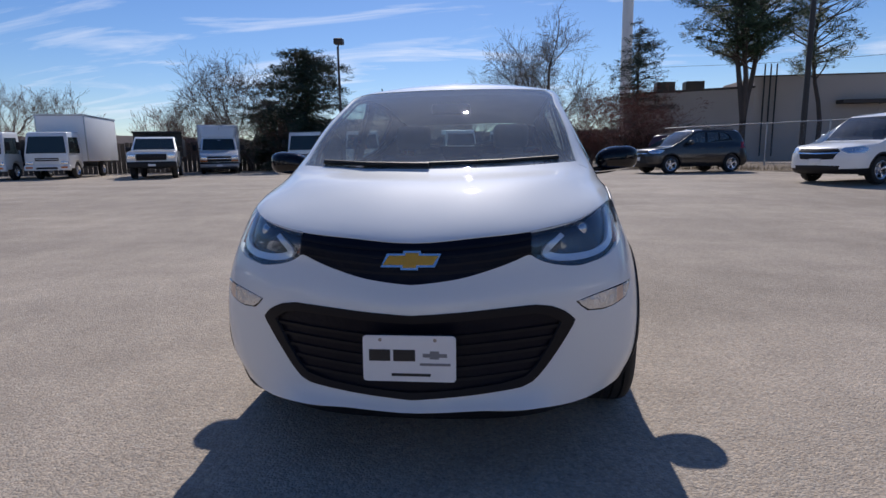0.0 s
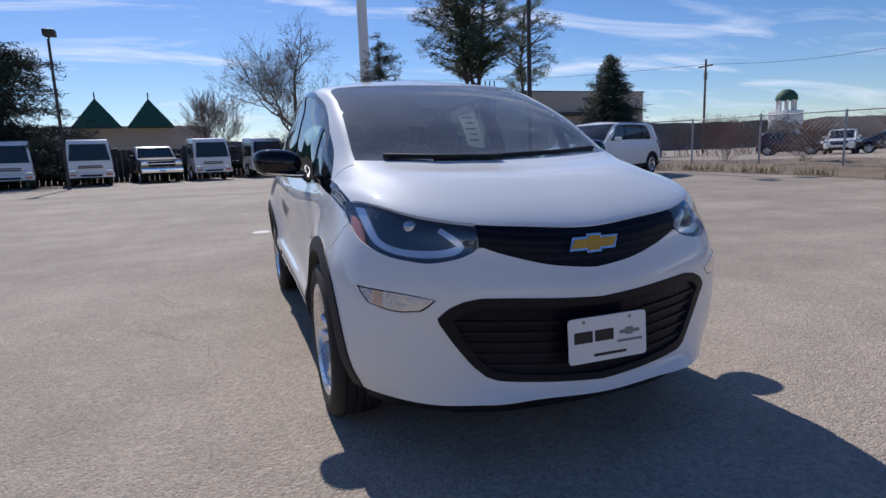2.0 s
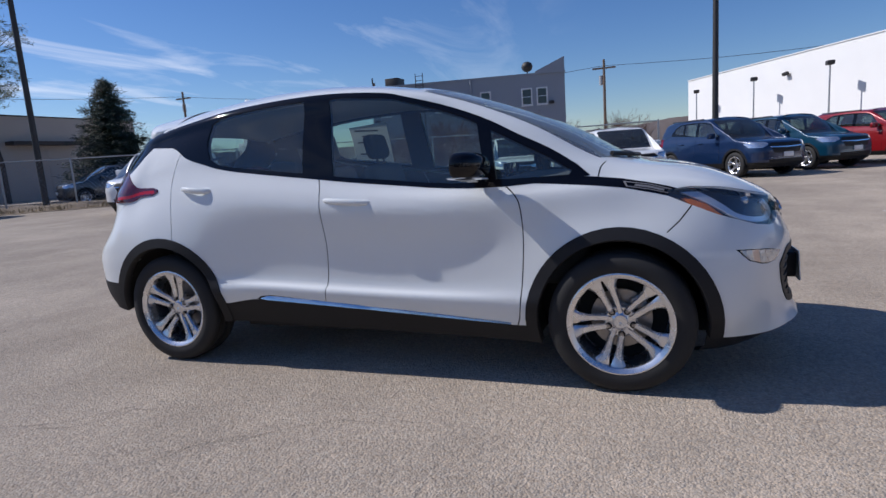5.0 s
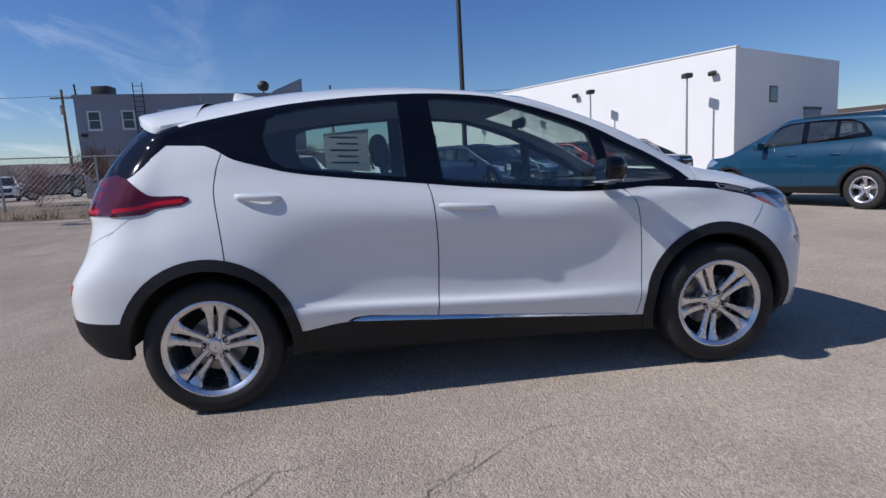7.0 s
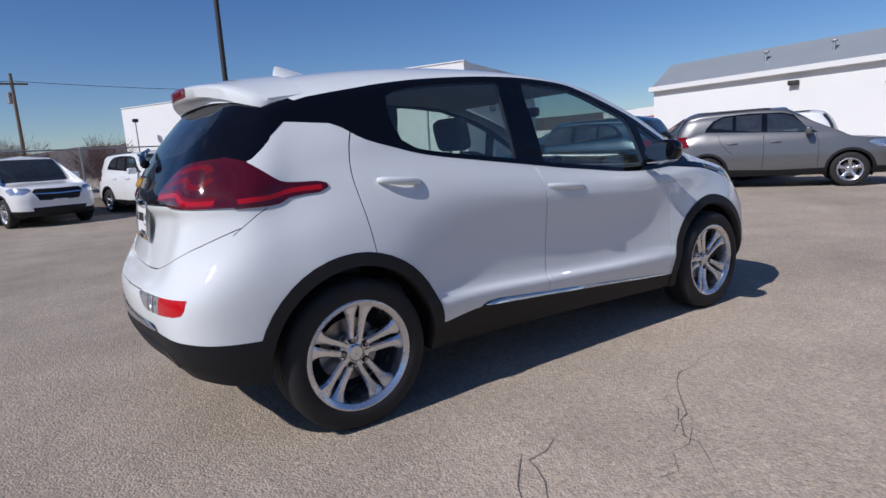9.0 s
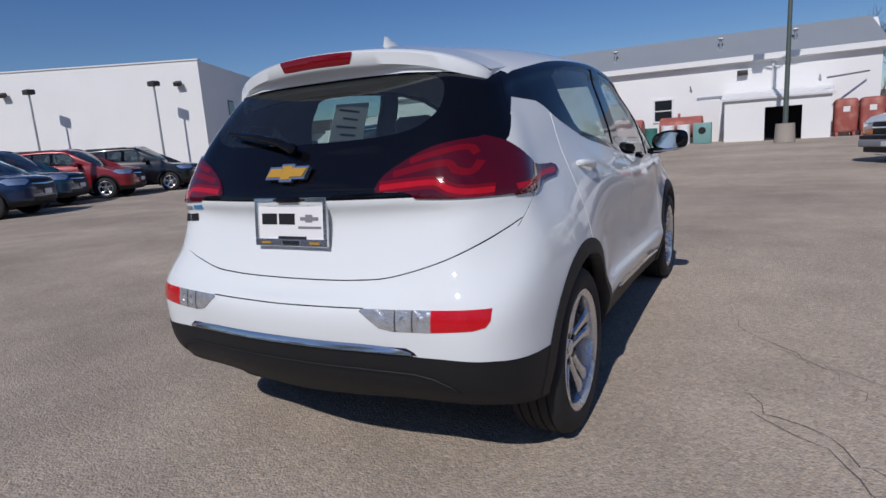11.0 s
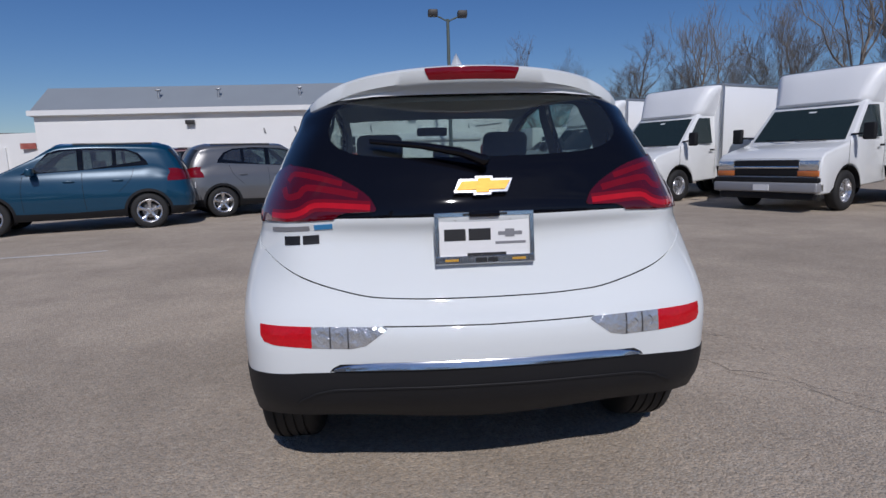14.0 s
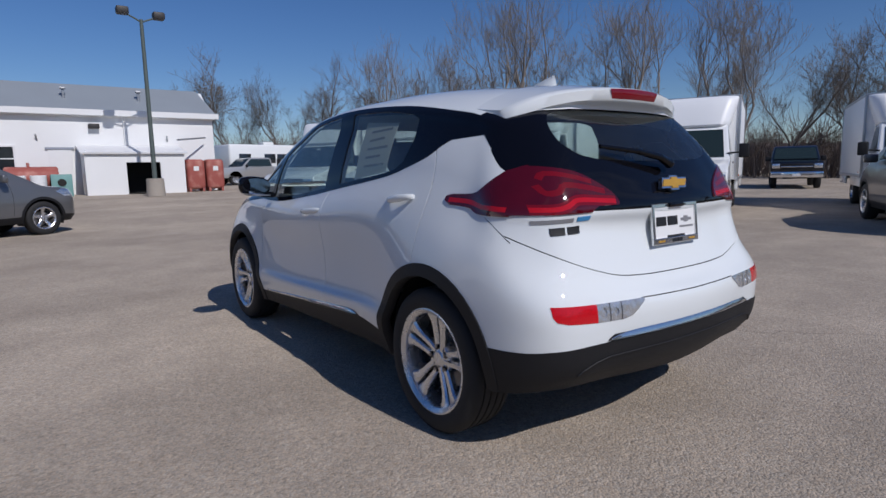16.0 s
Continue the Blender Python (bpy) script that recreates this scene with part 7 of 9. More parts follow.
# The open bay is a flat dark panel: its shade is painted.
part("loading_door", boxed(-1.2, 1.2, -.03, .05, 0, 3.45), DARK_IN, whs, "flat dark panel standing for the shaded loading opening", smooth=0, at=pose(p.x, p.y, -.1, 0, 0, ang))
part("door_frame", boxed(-1.3, 1.3, -.06, .02, 3.45, 3.62), POLE_DARK, whs, smooth=0, at=pose(p.x, p.y, -.1, 0, 0, ang))
part("roller_shutter", boxed(-1.18, 1.18, -.045, .02, 2.3, 3.45), WALL_GREY, whs, smooth=0, at=pose(p.x, p.y, -.1, 0, 0, ang))
p, ang = on_wall(C0, B1, 4.4)
vent = part("vent_window", boxed(-.42, .42, -.03, .05, -.4, .4), DARK_PANE, whs, "small dark vent window", smooth=0, at=pose(p.x, p.y, 4.2, 0, 0, ang))
part("vent_frame", boxed(-.5, .5, -.02, .03, -.48, .48), POLE_DARK, whs, smooth=0, at=pose(p.x, p.y, 4.2, 0, 0, ang))
for s in (1.2, 11.3, 21):
    p, ang = on_wall(A1, C0, 34 - s)
    flood(whs, p, ang, 5.5)
p, ang = on_wall(A1, C0, 25)
part("lean_fence", boxed(-3, 3, -1.3, -1.2, 0, 1.1), FENCE_WOOD, whs, smooth=0, at=pose(p.x, p.y, 0, 0, 0, ang))
for s in (1.9, 8.8, 15.4, 22.5, 30):
    p, ang = on_wall(A1, C0, 34 - s, 1.6)
    lp = thing("lot_lamp", (p.x, p.y, 0), "slim pale lamp post in front of the warehouse", "lamp post", group="warehouse lamps")
    part("post", tubed((0, 0, 0), (0, 0, 5.2), .07, .05), GALV, lp)
    part("lamp_head", boxed(-.28, .28, -.22, .22, 5.15, 5.42, bevel=.06), POLE_DARK, lp)
for x, y, hh in ((28.2, -22.5, .9), (31.0, -28.8, .9)):
    bo = thing("bollard", (x - 1.0, y - .3, 0), "white steel bollard beside the warehouse", "bollard", group="bollards")
    part("post", tubed((0, 0, 0), (0, 0, 1.1), .08), TRIM_WHITE, bo)
cr = thing("crate", (30.3, -29.2, 0), "pale cream wooden crate against the warehouse", "crate", turn=28)
part("side", boxed(-.9, .9, -.7, .7, 0, 1.7, bevel=.02), CREAM, cr)
part("batten", boxed(-.95, -.80, -.75, -.68, 0, 1.72), CREAM, cr)
part("batten", boxed(.80, .95, -.75, -.68, 0, 1.72), CREAM, cr)

# long white workshop with a grey metal roof
wk = thing("workshop_building", (6.2, -28, .3), "long low white workshop with a grey metal roof", "building")
wk.matrix_world = Matrix.Identity(4)
XL, XR, YF, YK, ZE, ZR = 18.6, -6.1, -28.0, -38.5, 4.05, 5.50
wall(wk, (XL, YF), (XR, YF), 0, ZE, .3, WALL_WHITE, label="long white painted wall")
wall(wk, (XR, YF), (XR, YK), 0, ZE, .3, WALL_WHITE)
wall(wk, (XL, YK), (XL, YF), 0, ZE, .3, WALL_WHITE)
ym = YF - 1.9
for x in (XL - .15, XR + .15):
    bm = bmesh.new(); prism(bm, [(YF, ZE), (YK, ZE), (ym, ZR - .1)], "x", x - .15, x + .15)
    part("gable", bm, WALL_WHITE, wk, smooth=0)
for sgn, y0 in ((1, YF + .25), (-1, YK - .25)):
    bm = bmesh.new()
    sheet([(XR - .25, y0, ZE - .05), (XL + .15, y0, ZE - .05), (XL + .15, ym, ZR), (XR - .25 + .5, ym, ZR)][::sgn], .12, bm)
    part("roof", bm, ROOF_METAL, wk, "plain grey metal roof", smooth=0)
part("fascia", boxed(XR - .25, XL + .15, YF + .22, YF + .32, ZE - .16, ZE + .10), TRIM_WHITE, wk, "white eaves board", smooth=0)
part("soffit_band", boxed(XR - .05, XL + .05, YF - .05, YF + .22, ZE - .20, ZE - .10), TRIM_WHITE, wk, smooth=0)
a, b = (XL, YF), (XR, YF)
a, b = (XR, YF), (XL, YF)
for x in (2.7,):
    p = Vector((x, YF, 0))
    m = pose(x, YF, 1.95, 0, 0, 180)
    bm = bmesh.new()
    w, h, fr = .80, 1.0, .09
    for bx in ((-w / 2 - fr, w / 2 + fr, -.06, .02, h / 2, h / 2 + fr), (-w / 2 - fr, w / 2 + fr, -.06, .02, -h / 2 - fr, -h / 2), (-w / 2 - fr, -w / 2, -.06, .02, -h / 2, h / 2), (w / 2, w / 2 + fr, -.06, .02, -h / 2, h / 2)):
        box(bm, *bx, bevel=.008, seg=1)
    win = part("window", bm, TRIM_WHITE, wk, "white framed sash window", at=m)
    part("pane", boxed(-w / 2, w / 2, -.02, .0, .02, h / 2), DARK_PANE, win, smooth=0)
    part("pane", boxed(-w / 2, w / 2, -.012, .004, -h / 2, -.02), DARK_PANE, win, smooth=0)
    part("meeting_rail", boxed(-w / 2, w / 2, -.04, .0, -.025, .025), TRIM_WHITE, win, smooth=0)
part("side_door", boxed(.15, 1.05, YF - .02, YF + .04, .3, 2.35), TRIM_WHITE, wk, "white flush door", smooth=0)
part("door_head", boxed(.05, 1.15, YF - .02, YF + .07, 2.35, 2.45), WALL_GREY, wk, smooth=0)
for x in (10.8, -.8):
    part("wall_light", boxed(x - .22, x + .22, YF, YF + .28, 3.30, 3.52, bevel=.03), POLE_DARK, wk, "wall pack light")
for x, z in ((7.0, 2.75), (5.4, 2.8), (1.4, 2.75), (-3.9, 2.75)):
    part("wall_hook", tubed((x, YF, z), (x + .05, YF + .2, z + .25), .035), GALV, wk)
part("downpipe", tubed((-2.05, YF + .06, 2.3), (-2.05, YF + .06, ZE), .05), TRIM_WHITE, wk)
for x in (12.6, 9.5, 5.2, .2, -2.9):
    part("roof_vent", tubed((x, YF - .8, ZR - 1.0), (x, YF - .8, ZR - .36), .06), GALV, wk)
    part("vent_cap", boxed(x - .12, x + .12, YF - .92, YF - .68, ZR - .38, ZR - .29, bevel=.02), GALV, wk)
sh = thing("lean_to_shed", (-2.4, -26.9, .3), "white lean-to shed with a dark open doorway", "shed")
sh.matrix_world = Matrix.Identity(4)
wall(sh, (-1.75, -26.1), (-.15, -26.1), .2, 2.15, -.12, WALL_WHITE)
wall(sh, (-4.2, -26.1), (-3.15, -26.1), .2, 2.15, -.12, WALL_WHITE)
wall(sh, (-3.15, -26.1), (-1.75, -26.1), 1.72, 2.15, -.12, WALL_WHITE)
wall(sh, (-.15, -27.98), (-.15, -26.225), .2, 2.25, .12, WALL_WHITE)
wall(sh, (-4.2, -26.1), (-4.2, -27.98), .2, 2.25, .12, WALL_WHITE)
# Back and floor coloured near black for the shade inside the shed.
part("inside", boxed(-4.0, -.35, -27.9, -27.6, .3, 2.1), DARK_IN, sh, "shed interior with its shade painted dark", smooth=0)
part("inside_floor", boxed(-4.0, -.35, -27.6, -26.15, .26, .31), DARK_IN, sh, smooth=0)
bm = bmesh.new(); sheet([(-4.35, -25.95, 2.16), (.0, -25.95, 2.16), (.0, -27.97, 2.55), (-4.35, -27.97, 2.55)], .07, bm)
part("shed_roof", bm, TRIM_WHITE, sh, "pale lean-to roof", smooth=0)
part("pipe", tubed((-4.0, -26.3, 2.75), (-5.6, -27.6, 2.95), .04), GALV, sh)


def lying_tank(x, y, r, L, label):
    t = thing("fuel_tank", (x, y, rise(x, y)), label, "tank", group="fuel tanks")
    bm = bmesh.new()
    lathe(bm, [(-L / 2, 0), (-L / 2, r * .9), (-L / 2 + .05, r), (L / 2 - .05, r), (L / 2, r * .9), (L / 2, 0)], 28)
    bmesh.ops.recalc_face_normals(bm, faces=bm.faces)
    part("drum", bm, TANK_RED, t, at=pose(0, 0, r + .28))
    for sx in (-1, 1):
        part("cradle", boxed(sx * L * .32 - .06, sx * L * .32 + .06, -r * .7, r * .7, 0, .45, bevel=.01), TANK_RED, t)
    part("filler", tubed((.1, 0, 2 * r + .25), (.1, 0, 2 * r + .45), .06), TANK_RED, t)
    return t


lying_tank(4.35, -26.9, .50, 1.75, "faded red fuel tank lying on a cradle")
lying_tank(1.75, -27.0, .50, 1.9, "faded red fuel tank lying behind drums")
for x, mat, lab, hh in ((3.0, BARREL_GREEN, "green steel drum beside the workshop", .85), (2.25, TRIM_WHITE, "white rusty drum beside the workshop", .92), (1.55, TRIM_WHITE, "white rusty drum by a pale green bin", .92)):
    d = thing("steel_drum", (x, -26.1, rise(x, -26.1)), lab, "drum", group="drums")
    bm = bmesh.new()
    lathe(bm, [(0, 0), (0, .27), (.02, .29), (hh * .33, .285), (hh * .35, .30), (hh * .37, .285), (hh * .66, .285), (hh * .68, .30), (hh * .70, .285), (hh - .02, .29), (hh, .27), (hh - .03, 0)], 24, axis="z")
    bmesh.ops.recalc_face_normals(bm, faces=bm.faces)
    part("shell", bm, mat, d)
bn = thing("metal_bin", (.75, -26.2, rise(.75, -26.2)), "pale green metal bin with a round opening", "bin")
part("shell", boxed(-.38, .38, -.3, .3, 0, .95, bevel=.02), BLUE_GREEN_BIN, bn)
# The hole is a dark disc, its inner shade painted on.
bm = bmesh.new(); tube(bm, (0, .30, .6), (0, .315, .6), .16, .16, 20)
part("opening", bm, DARK_IN, bn)
for x in (-4.75, -5.65):
    tk = thing("upright_tank", (x, -26.7, rise(x, -26.7)), "upright faded red tank beside the shed", "tank", group="upright tanks")
    part("shell", boxed(-.42, .42, -.40, .40, .12, 1.55, bevel=.16, seg=4), TANK_RED, tk)
    for sx in (-1, 1):
        part("foot", boxed(sx * .3 - .05, sx * .3 + .05, -.35, .35, 0, .2), TANK_RED, tk)
    part("label_patch", boxed(-.12, .12, .40, .406, 1.0, 1.22), PAPER, tk, smooth=0)
# lower white building and dark-roofed shop further along
lo = thing("low_building", (25, -34, 0), "low white annexe joining the workshop", "building")
lo.matrix_world = Matrix.Identity(4)
wall(lo, (24.6, -30.4), (18.6, -29.2), 0, 3.15, .3, WALL_WHITE, label="low white wall")
part("roof", boxed(18.7, 24.6, -38, -30.6, 3.0, 3.12), ROOF_METAL, lo, smooth=0)
part("sign", boxed(19.4, 20.2, -29.30, -29.25, 2.3, 2.6), TANK_RED, lo, "faded red sign", smooth=0)
part("garage_door", boxed(21.2, 23.8, -29.72, -29.62, .2, 2.4), TRIM_WHITE, lo, smooth=0)
fs = thing("far_shop", (50, -60, 0), "distant low white shop with a dark roof", "building")
fs.matrix_world = Matrix.Identity(4)
wall(fs, (66, -62), (34, -54), 0, 3.6, .3, WALL_WHITE)
part("roof_band", boxed(-17, 17, -.6, .3, 3.3, 5.0), ROOF_BROWN, fs, smooth=0, at=pose(50, -58, 0, 0, 0, 194))
for i in range(5):
    part("shop_window", boxed(-1.3, 1.3, -.05, .05, .8, 2.4), DARK_PANE, fs, smooth=0, at=pose(62 - i * 5.6, -60.95 + i * 1.40, 0, 0, 0, 194))

# grey two-storey building
GA, GB = (33.2, 17.0), (36.0, 4.2)
gr = thing("grey_building", (34.6, 10.6, .3), "grey painted two-storey building with white framed windows", "building")
gr.matrix_world = Matrix.Identity(4)
wall(gr, GA, GB, .0, 6.15, .3, WALL_GREY, label="grey painted wall")
dv = (Vector(GB) - Vector(GA)).normalized(); nv = Vector((-dv.y, dv.x))
wall(gr, GB, tuple(Vector(GB) + nv * 9), 0, 6.15, .3, WALL_GREY)
wall(gr, tuple(Vector(GA) + nv * 9), GA, 0, 6.15, .3, WALL_GREY)
wall(gr, tuple(Vector(GB) + nv * 9), tuple(Vector(GA) + nv * 9), 0, 6.15, .3, WALL_GREY)
bm = bmesh.new(); prism(bm, [tuple(p) for p in (Vector(GA) + nv * .2 + dv * .2, Vector(GB) + nv * .2 - dv * .2, Vector(GB) + nv * 8.8 - dv * .2, Vector(GA) + nv * 8.8 + dv * .2)], "z", 5.75, 5.9)
part("roof", bm, ROOF_METAL, gr, smooth=0)
p, ang = on_wall(GA, GB, 6.55)
part("coping", boxed(-6.6, 6.6, -.05, .34, 6.15, 6.25), WALL_GREY, gr, smooth=0, at=pose(p.x, p.y, 0, 0, 0, ang))
for s in (.95, 2.75, 4.75, 7.85, 10.6, 11.6):
    window(gr, GA, GB, s, 4.75, .55, .95)
for s in (1.0, 2.35, 3.4):
    window(gr, GA, GB, s, 1.75, .7, 1.2, frame=.05)
p, ang = on_wall(GA, GB, 2.3)
part("entrance_door", boxed(-.5, .5, -.04, .03, .3, 2.4), DARK_PANE, gr, smooth=0, at=pose(p.x, p.y, 0, 0, 0, ang))
for s, z in ((.35, 3.9), (5.3, 4.1), (12.2, 4.3)):
    p, ang = on_wall(GA, GB, s)
    part("wall_light", boxed(-.16, .16, -.28, 0, -.09, .09, bevel=.03), POLE_DARK, gr, at=pose(p.x, p.y, z, 0, 0, ang))
p, ang = on_wall(GA, GB, 6.9)
part("downpipe", tubed((p.x - .08, p.y, .3), (p.x - .08, p.y, 6.1), .06), WALL_GREY, gr)
p, ang = on_wall(GA, GB, 3.45, .18)
bm = bmesh.new()
dl = Vector((dv.x, dv.y, 0)) * .25
for sgn in (-1, 1):
    tube(bm, Vector((p.x, p.y, 2.6)) + dl * sgn, Vector((p.x, p.y, 6.9)) + dl * sgn, .03, seg=6)
for i in range(14):
    z = 2.8 + i * .3
    tube(bm, Vector((p.x, p.y, z)) - dl, Vector((p.x, p.y, z)) + dl, .018, seg=6)
part("wall_ladder", bm, POLE_DARK, gr, "dark roof ladder")
q = Vector(GA) + nv * 2.0 + dv * 1.3
part("roof_unit", boxed(q.x - .6, q.x + .6, q.y - .5, q.y + .5, 5.9, 6.95, bevel=.03), POLE_DARK, gr, "dark rooftop unit")
q = Vector(GA) + nv * .4 + dv * .1
part("roof_antenna", tubed((q.x, q.y, 6.1), (q.x - .1, q.y, 6.9), .05), POLE_DARK, gr)
q = Vector(GB) + nv * .5 - dv * 2.4
bm = bmesh.new(); bmesh.ops.create_uvsphere(bm, u_segments=16, v_segments=8, radius=.38, matrix=Matrix.Translation((q.x, q.y, 6.75)) @ Matrix.Diagonal((1, 1, .9, 1)))
part("dish", bm, POLE_DARK, gr, "satellite dish")
part("dish_post", tubed((q.x, q.y, 5.9), (q.x, q.y, 6.6), .04), POLE_DARK, gr)
bm = bmesh.new()
g2 = Vector(GB)
prism(bm, [(0, 0), (1.9, 0), (1.9, .18), (0, 1.0)], "y", -.12, .12)
part("parapet", bm, WALL_GREY, gr, smooth=0, at=pose(g2.x, g2.y, 6.15, 0, 0, math.degrees(math.atan2(-dv.y, -dv.x))))

# tan block building behind the pines
tb = thing("tan_building", (20, 38, .4), "low tan block building with a flat roof", "building")
tb.matrix_world = Matrix.Identity(4)
T0, T1, T2 = (9.4, 43.4), (18.1, 40.3), (34.6, 40.6)
wall(tb, T0, T1, 0, 5.3, .3, WALL_TAN)
wall(tb, T1, T2, 0, 6.05, .3, WALL_TAN, label="tan block wall")
td = (Vector(T2) - Vector(T1)).normalized(); tn = Vector((-td.y, td.x))
wall(tb, T2, tuple(Vector(T2) + tn * 12), 0, 6.05, .3, WALL_TAN)
wall(tb, tuple(Vector(T1) + tn * 6), T1, 0, 6.05, .3, WALL_TAN)
p, ang = on_wall(T1, T2, 8.25)
part("coping", boxed(-8.35, 8.35, -.06, .34, 6.05, 6.14), ROOF_BROWN, tb, smooth=0, at=pose(p.x, p.y, 0, 0, 0, ang))
p, ang = on_wall(T0, T1, 4.6)
part("coping", boxed(-4.7, 4.7, -.06, .34, 5.3, 5.45), ROOF_BROWN, tb, smooth=0, at=pose(p.x, p.y, 0, 0, 0, ang))
p, ang = on_wall(T1, T2, 8.2, .9)
part("awning", boxed(-2.6, 2.6, 0, 1.0, 4.05, 4.3), ROOF_BROWN, tb, "dark awning", smooth=0, at=pose(p.x, p.y, 0, 0, 0, ang))
for s in (6.6, 9.8):
    p, ang = on_wall(T1, T2, s)
    part("bay_door", boxed(-1.3, 1.3, -.03, .05, .4, 3.7), WALL_TAN, tb, smooth=0, at=pose(p.x, p.y, 0, 0, 0, ang))
p, ang = on_wall(T1, T2, .9, .12)
for dx in (-.3, .1, .5):
    part("pipe", tubed((p.x + dx, p.y, .5), (p.x + dx, p.y, 6.9), .05), POLE_DARK, tb)
for x in (13.0, 15.2, 22.0):
    part("roof_unit", boxed(x - .7, x + .7, 44.0, 45.0, 5.4, 6.3, bevel=.03), POLE_DARK, tb, smooth=0)

# green pyramid roofs
py = thing("pavilion_building", (-10, 58, .4), "brown building with two green pyramid roofs", "building")
py.matrix_world = Matrix.Identity(4)
wall(py, (-24, 57.5), (-3, 60), 0, 4.9, .3, WALL_TAN)
for x, y in ((-12.6, 58.6), (-8.2, 59.2)):
    bm = bmesh.new()
    v = [bm.verts.new(p) for p in ((-2.0, -2.0, 0), (2.0, -2.0, 0), (2.0, 2.0, 0), (-2.0, 2.0, 0), (0, 0, 2.75))]
    bm.faces.new(v[:4])
    for i in range(4):
        bm.faces.new((v[i], v[(i + 1) % 4], v[4]))
    bmesh.ops.recalc_face_normals(bm, faces=bm.faces)
    part("pyramid_roof", bm, ROOF_GREEN, py, "dark green pyramid roof", smooth=0, at=pose(x, y, 4.7, 0, 0, 8))
    part("finial", tubed((x, y, 7.4), (x, y, 8.0), .06), POLE_DARK, py)

# cupola far off
cu = thing("cupola", (95, 76, 4.6), "distant white cupola with a dark dome", "cupola")
part("drum", boxed(-3.2, 3.2, -3.2, 3.2, -8, 3.6, bevel=.1), TRIM_WHITE, cu)
for k in range(8):
    a_ = 2 * math.pi * k / 8
    part("column", tubed((2.4 * math.cos(a_), 2.4 * math.sin(a_), 3.6), (2.4 * math.cos(a_), 2.4 * math.sin(a_), 6.6), .35), TRIM_WHITE, cu)
bm = bmesh.new(); bmesh.ops.create_uvsphere(bm, u_segments=20, v_segments=12, radius=3.0, matrix=Matrix.Translation((0, 0, 6.8)))
bmesh.ops.bisect_plane(bm, geom=bm.verts[:] + bm.edges[:] + bm.faces[:], plane_co=(0, 0, 6.6), plane_no=(0, 0, -1), clear_outer=True)
part("dome", bm, ROOF_GREEN, cu, "dark dome")
cu.scale = (.62, .62, .62)

# lamp and utility poles
def lamp_pole(at, h, mat, r, label, arms=(), base=False, group="lot lamp poles", name="lamp_pole"):
    t = thing(name, at, label, "lamp post", group=group)
    part("pole", tubed((0, 0, 0), (0, 0, h), r, r * .7, 12), mat, t)
    if base:
        bm = bmesh.new(); tube(bm, (0, 0, 0), (0, 0, .75), .38, .34, 20)
        part("footing", bm, CONCRETE, t, "stained concrete footing")
    for dx, dy in arms:
        part("arm", tubed((0, 0, h - .1), (dx, dy, h + .15), .035), mat, t)
        part("lamp_head", boxed(dx * 1.25 - .22, dx * 1.25 + .22, dy * 1.25 - .22, dy * 1.25 + .22, h + .10, h + .38, bevel=.05), POLE_DARK, t, "dark floodlight head")
    return t


lamp_pole((-7.7, 24.6, rise(0, 24)), 6.1, POLE_DARK, .075, "slim dark lamp pole among the trucks", [(.05, 0)])
lamp_pole((12.4, 21.2, rise(12, 21)), 11.5, POLE_DARK, .12, "tall dark lamp pole beside the fence", [(.6, 0), (-.6, 0)])
lamp_pole((17.8, -3.25, 0), 11.5, POLE_DARK, .10, "tall dark lamp pole behind the parked suvs", [(.6, .2)])
lamp_pole((-2.45, -23.7, rise(-2, -23.7)), 7.2, POLE_GREEN, .10, "green lamp pole with two floodlights on a concrete footing", [(.55, .1), (-.55, -.1)], True)
sg = thing("sign_pole", (11.2, 50.5, 0), "tall thick white steel sign pole", "pole")
part("pole", tubed((0, 0, 0), (0, 0, 24), .48, .44, 24), TRIM_WHITE, sg)
for x, y, h in ((54.5, 53.8, 11.5), (57.2, 3.4, 9.6), (60, 30, 10.5)):
    up = thing("utility_pole", (x, y, 0), "wooden utility pole with cross arm", "utility pole", group="utility poles")
    part("pole", tubed((0, 0, 0), (0, 0, h), .16, .12), WOOD_POLE, up)
    part("cross_arm", boxed(-.1, .1, -1.1, 1.1, h - .9, h - .75), WOOD_POLE, up)
    part("transformer", tubed((.3, .3, h - 2.4), (.3, .3, h - 1.5), .22), GALV, up)
for (p0, p1) in (((54.5, 53.8, 10.9), (60, 30, 9.9)), ((60, 30, 9.9), (57.2, 3.4, 9.0)), ((54.5, 53.8, 10.9), (20, 75, 11.5)), ((57.2, 3.4, 9.0), (56, -30, 9.2))):
    bm = bmesh.new()
    pts = [Vector(p0).lerp(Vector(p1), k / 10) - Vector((0, 0, .7 * math.sin(math.pi * k / 10))) for k in range(11)]
    for p_, q_ in zip(pts, pts[1:]):
        tube(bm, p_, q_, .022, seg=5, caps=False)
    tagged(part("overhead_wire", bm, POLE_DARK), "thin sagging overhead wire between poles", "wire", group="overhead wires")

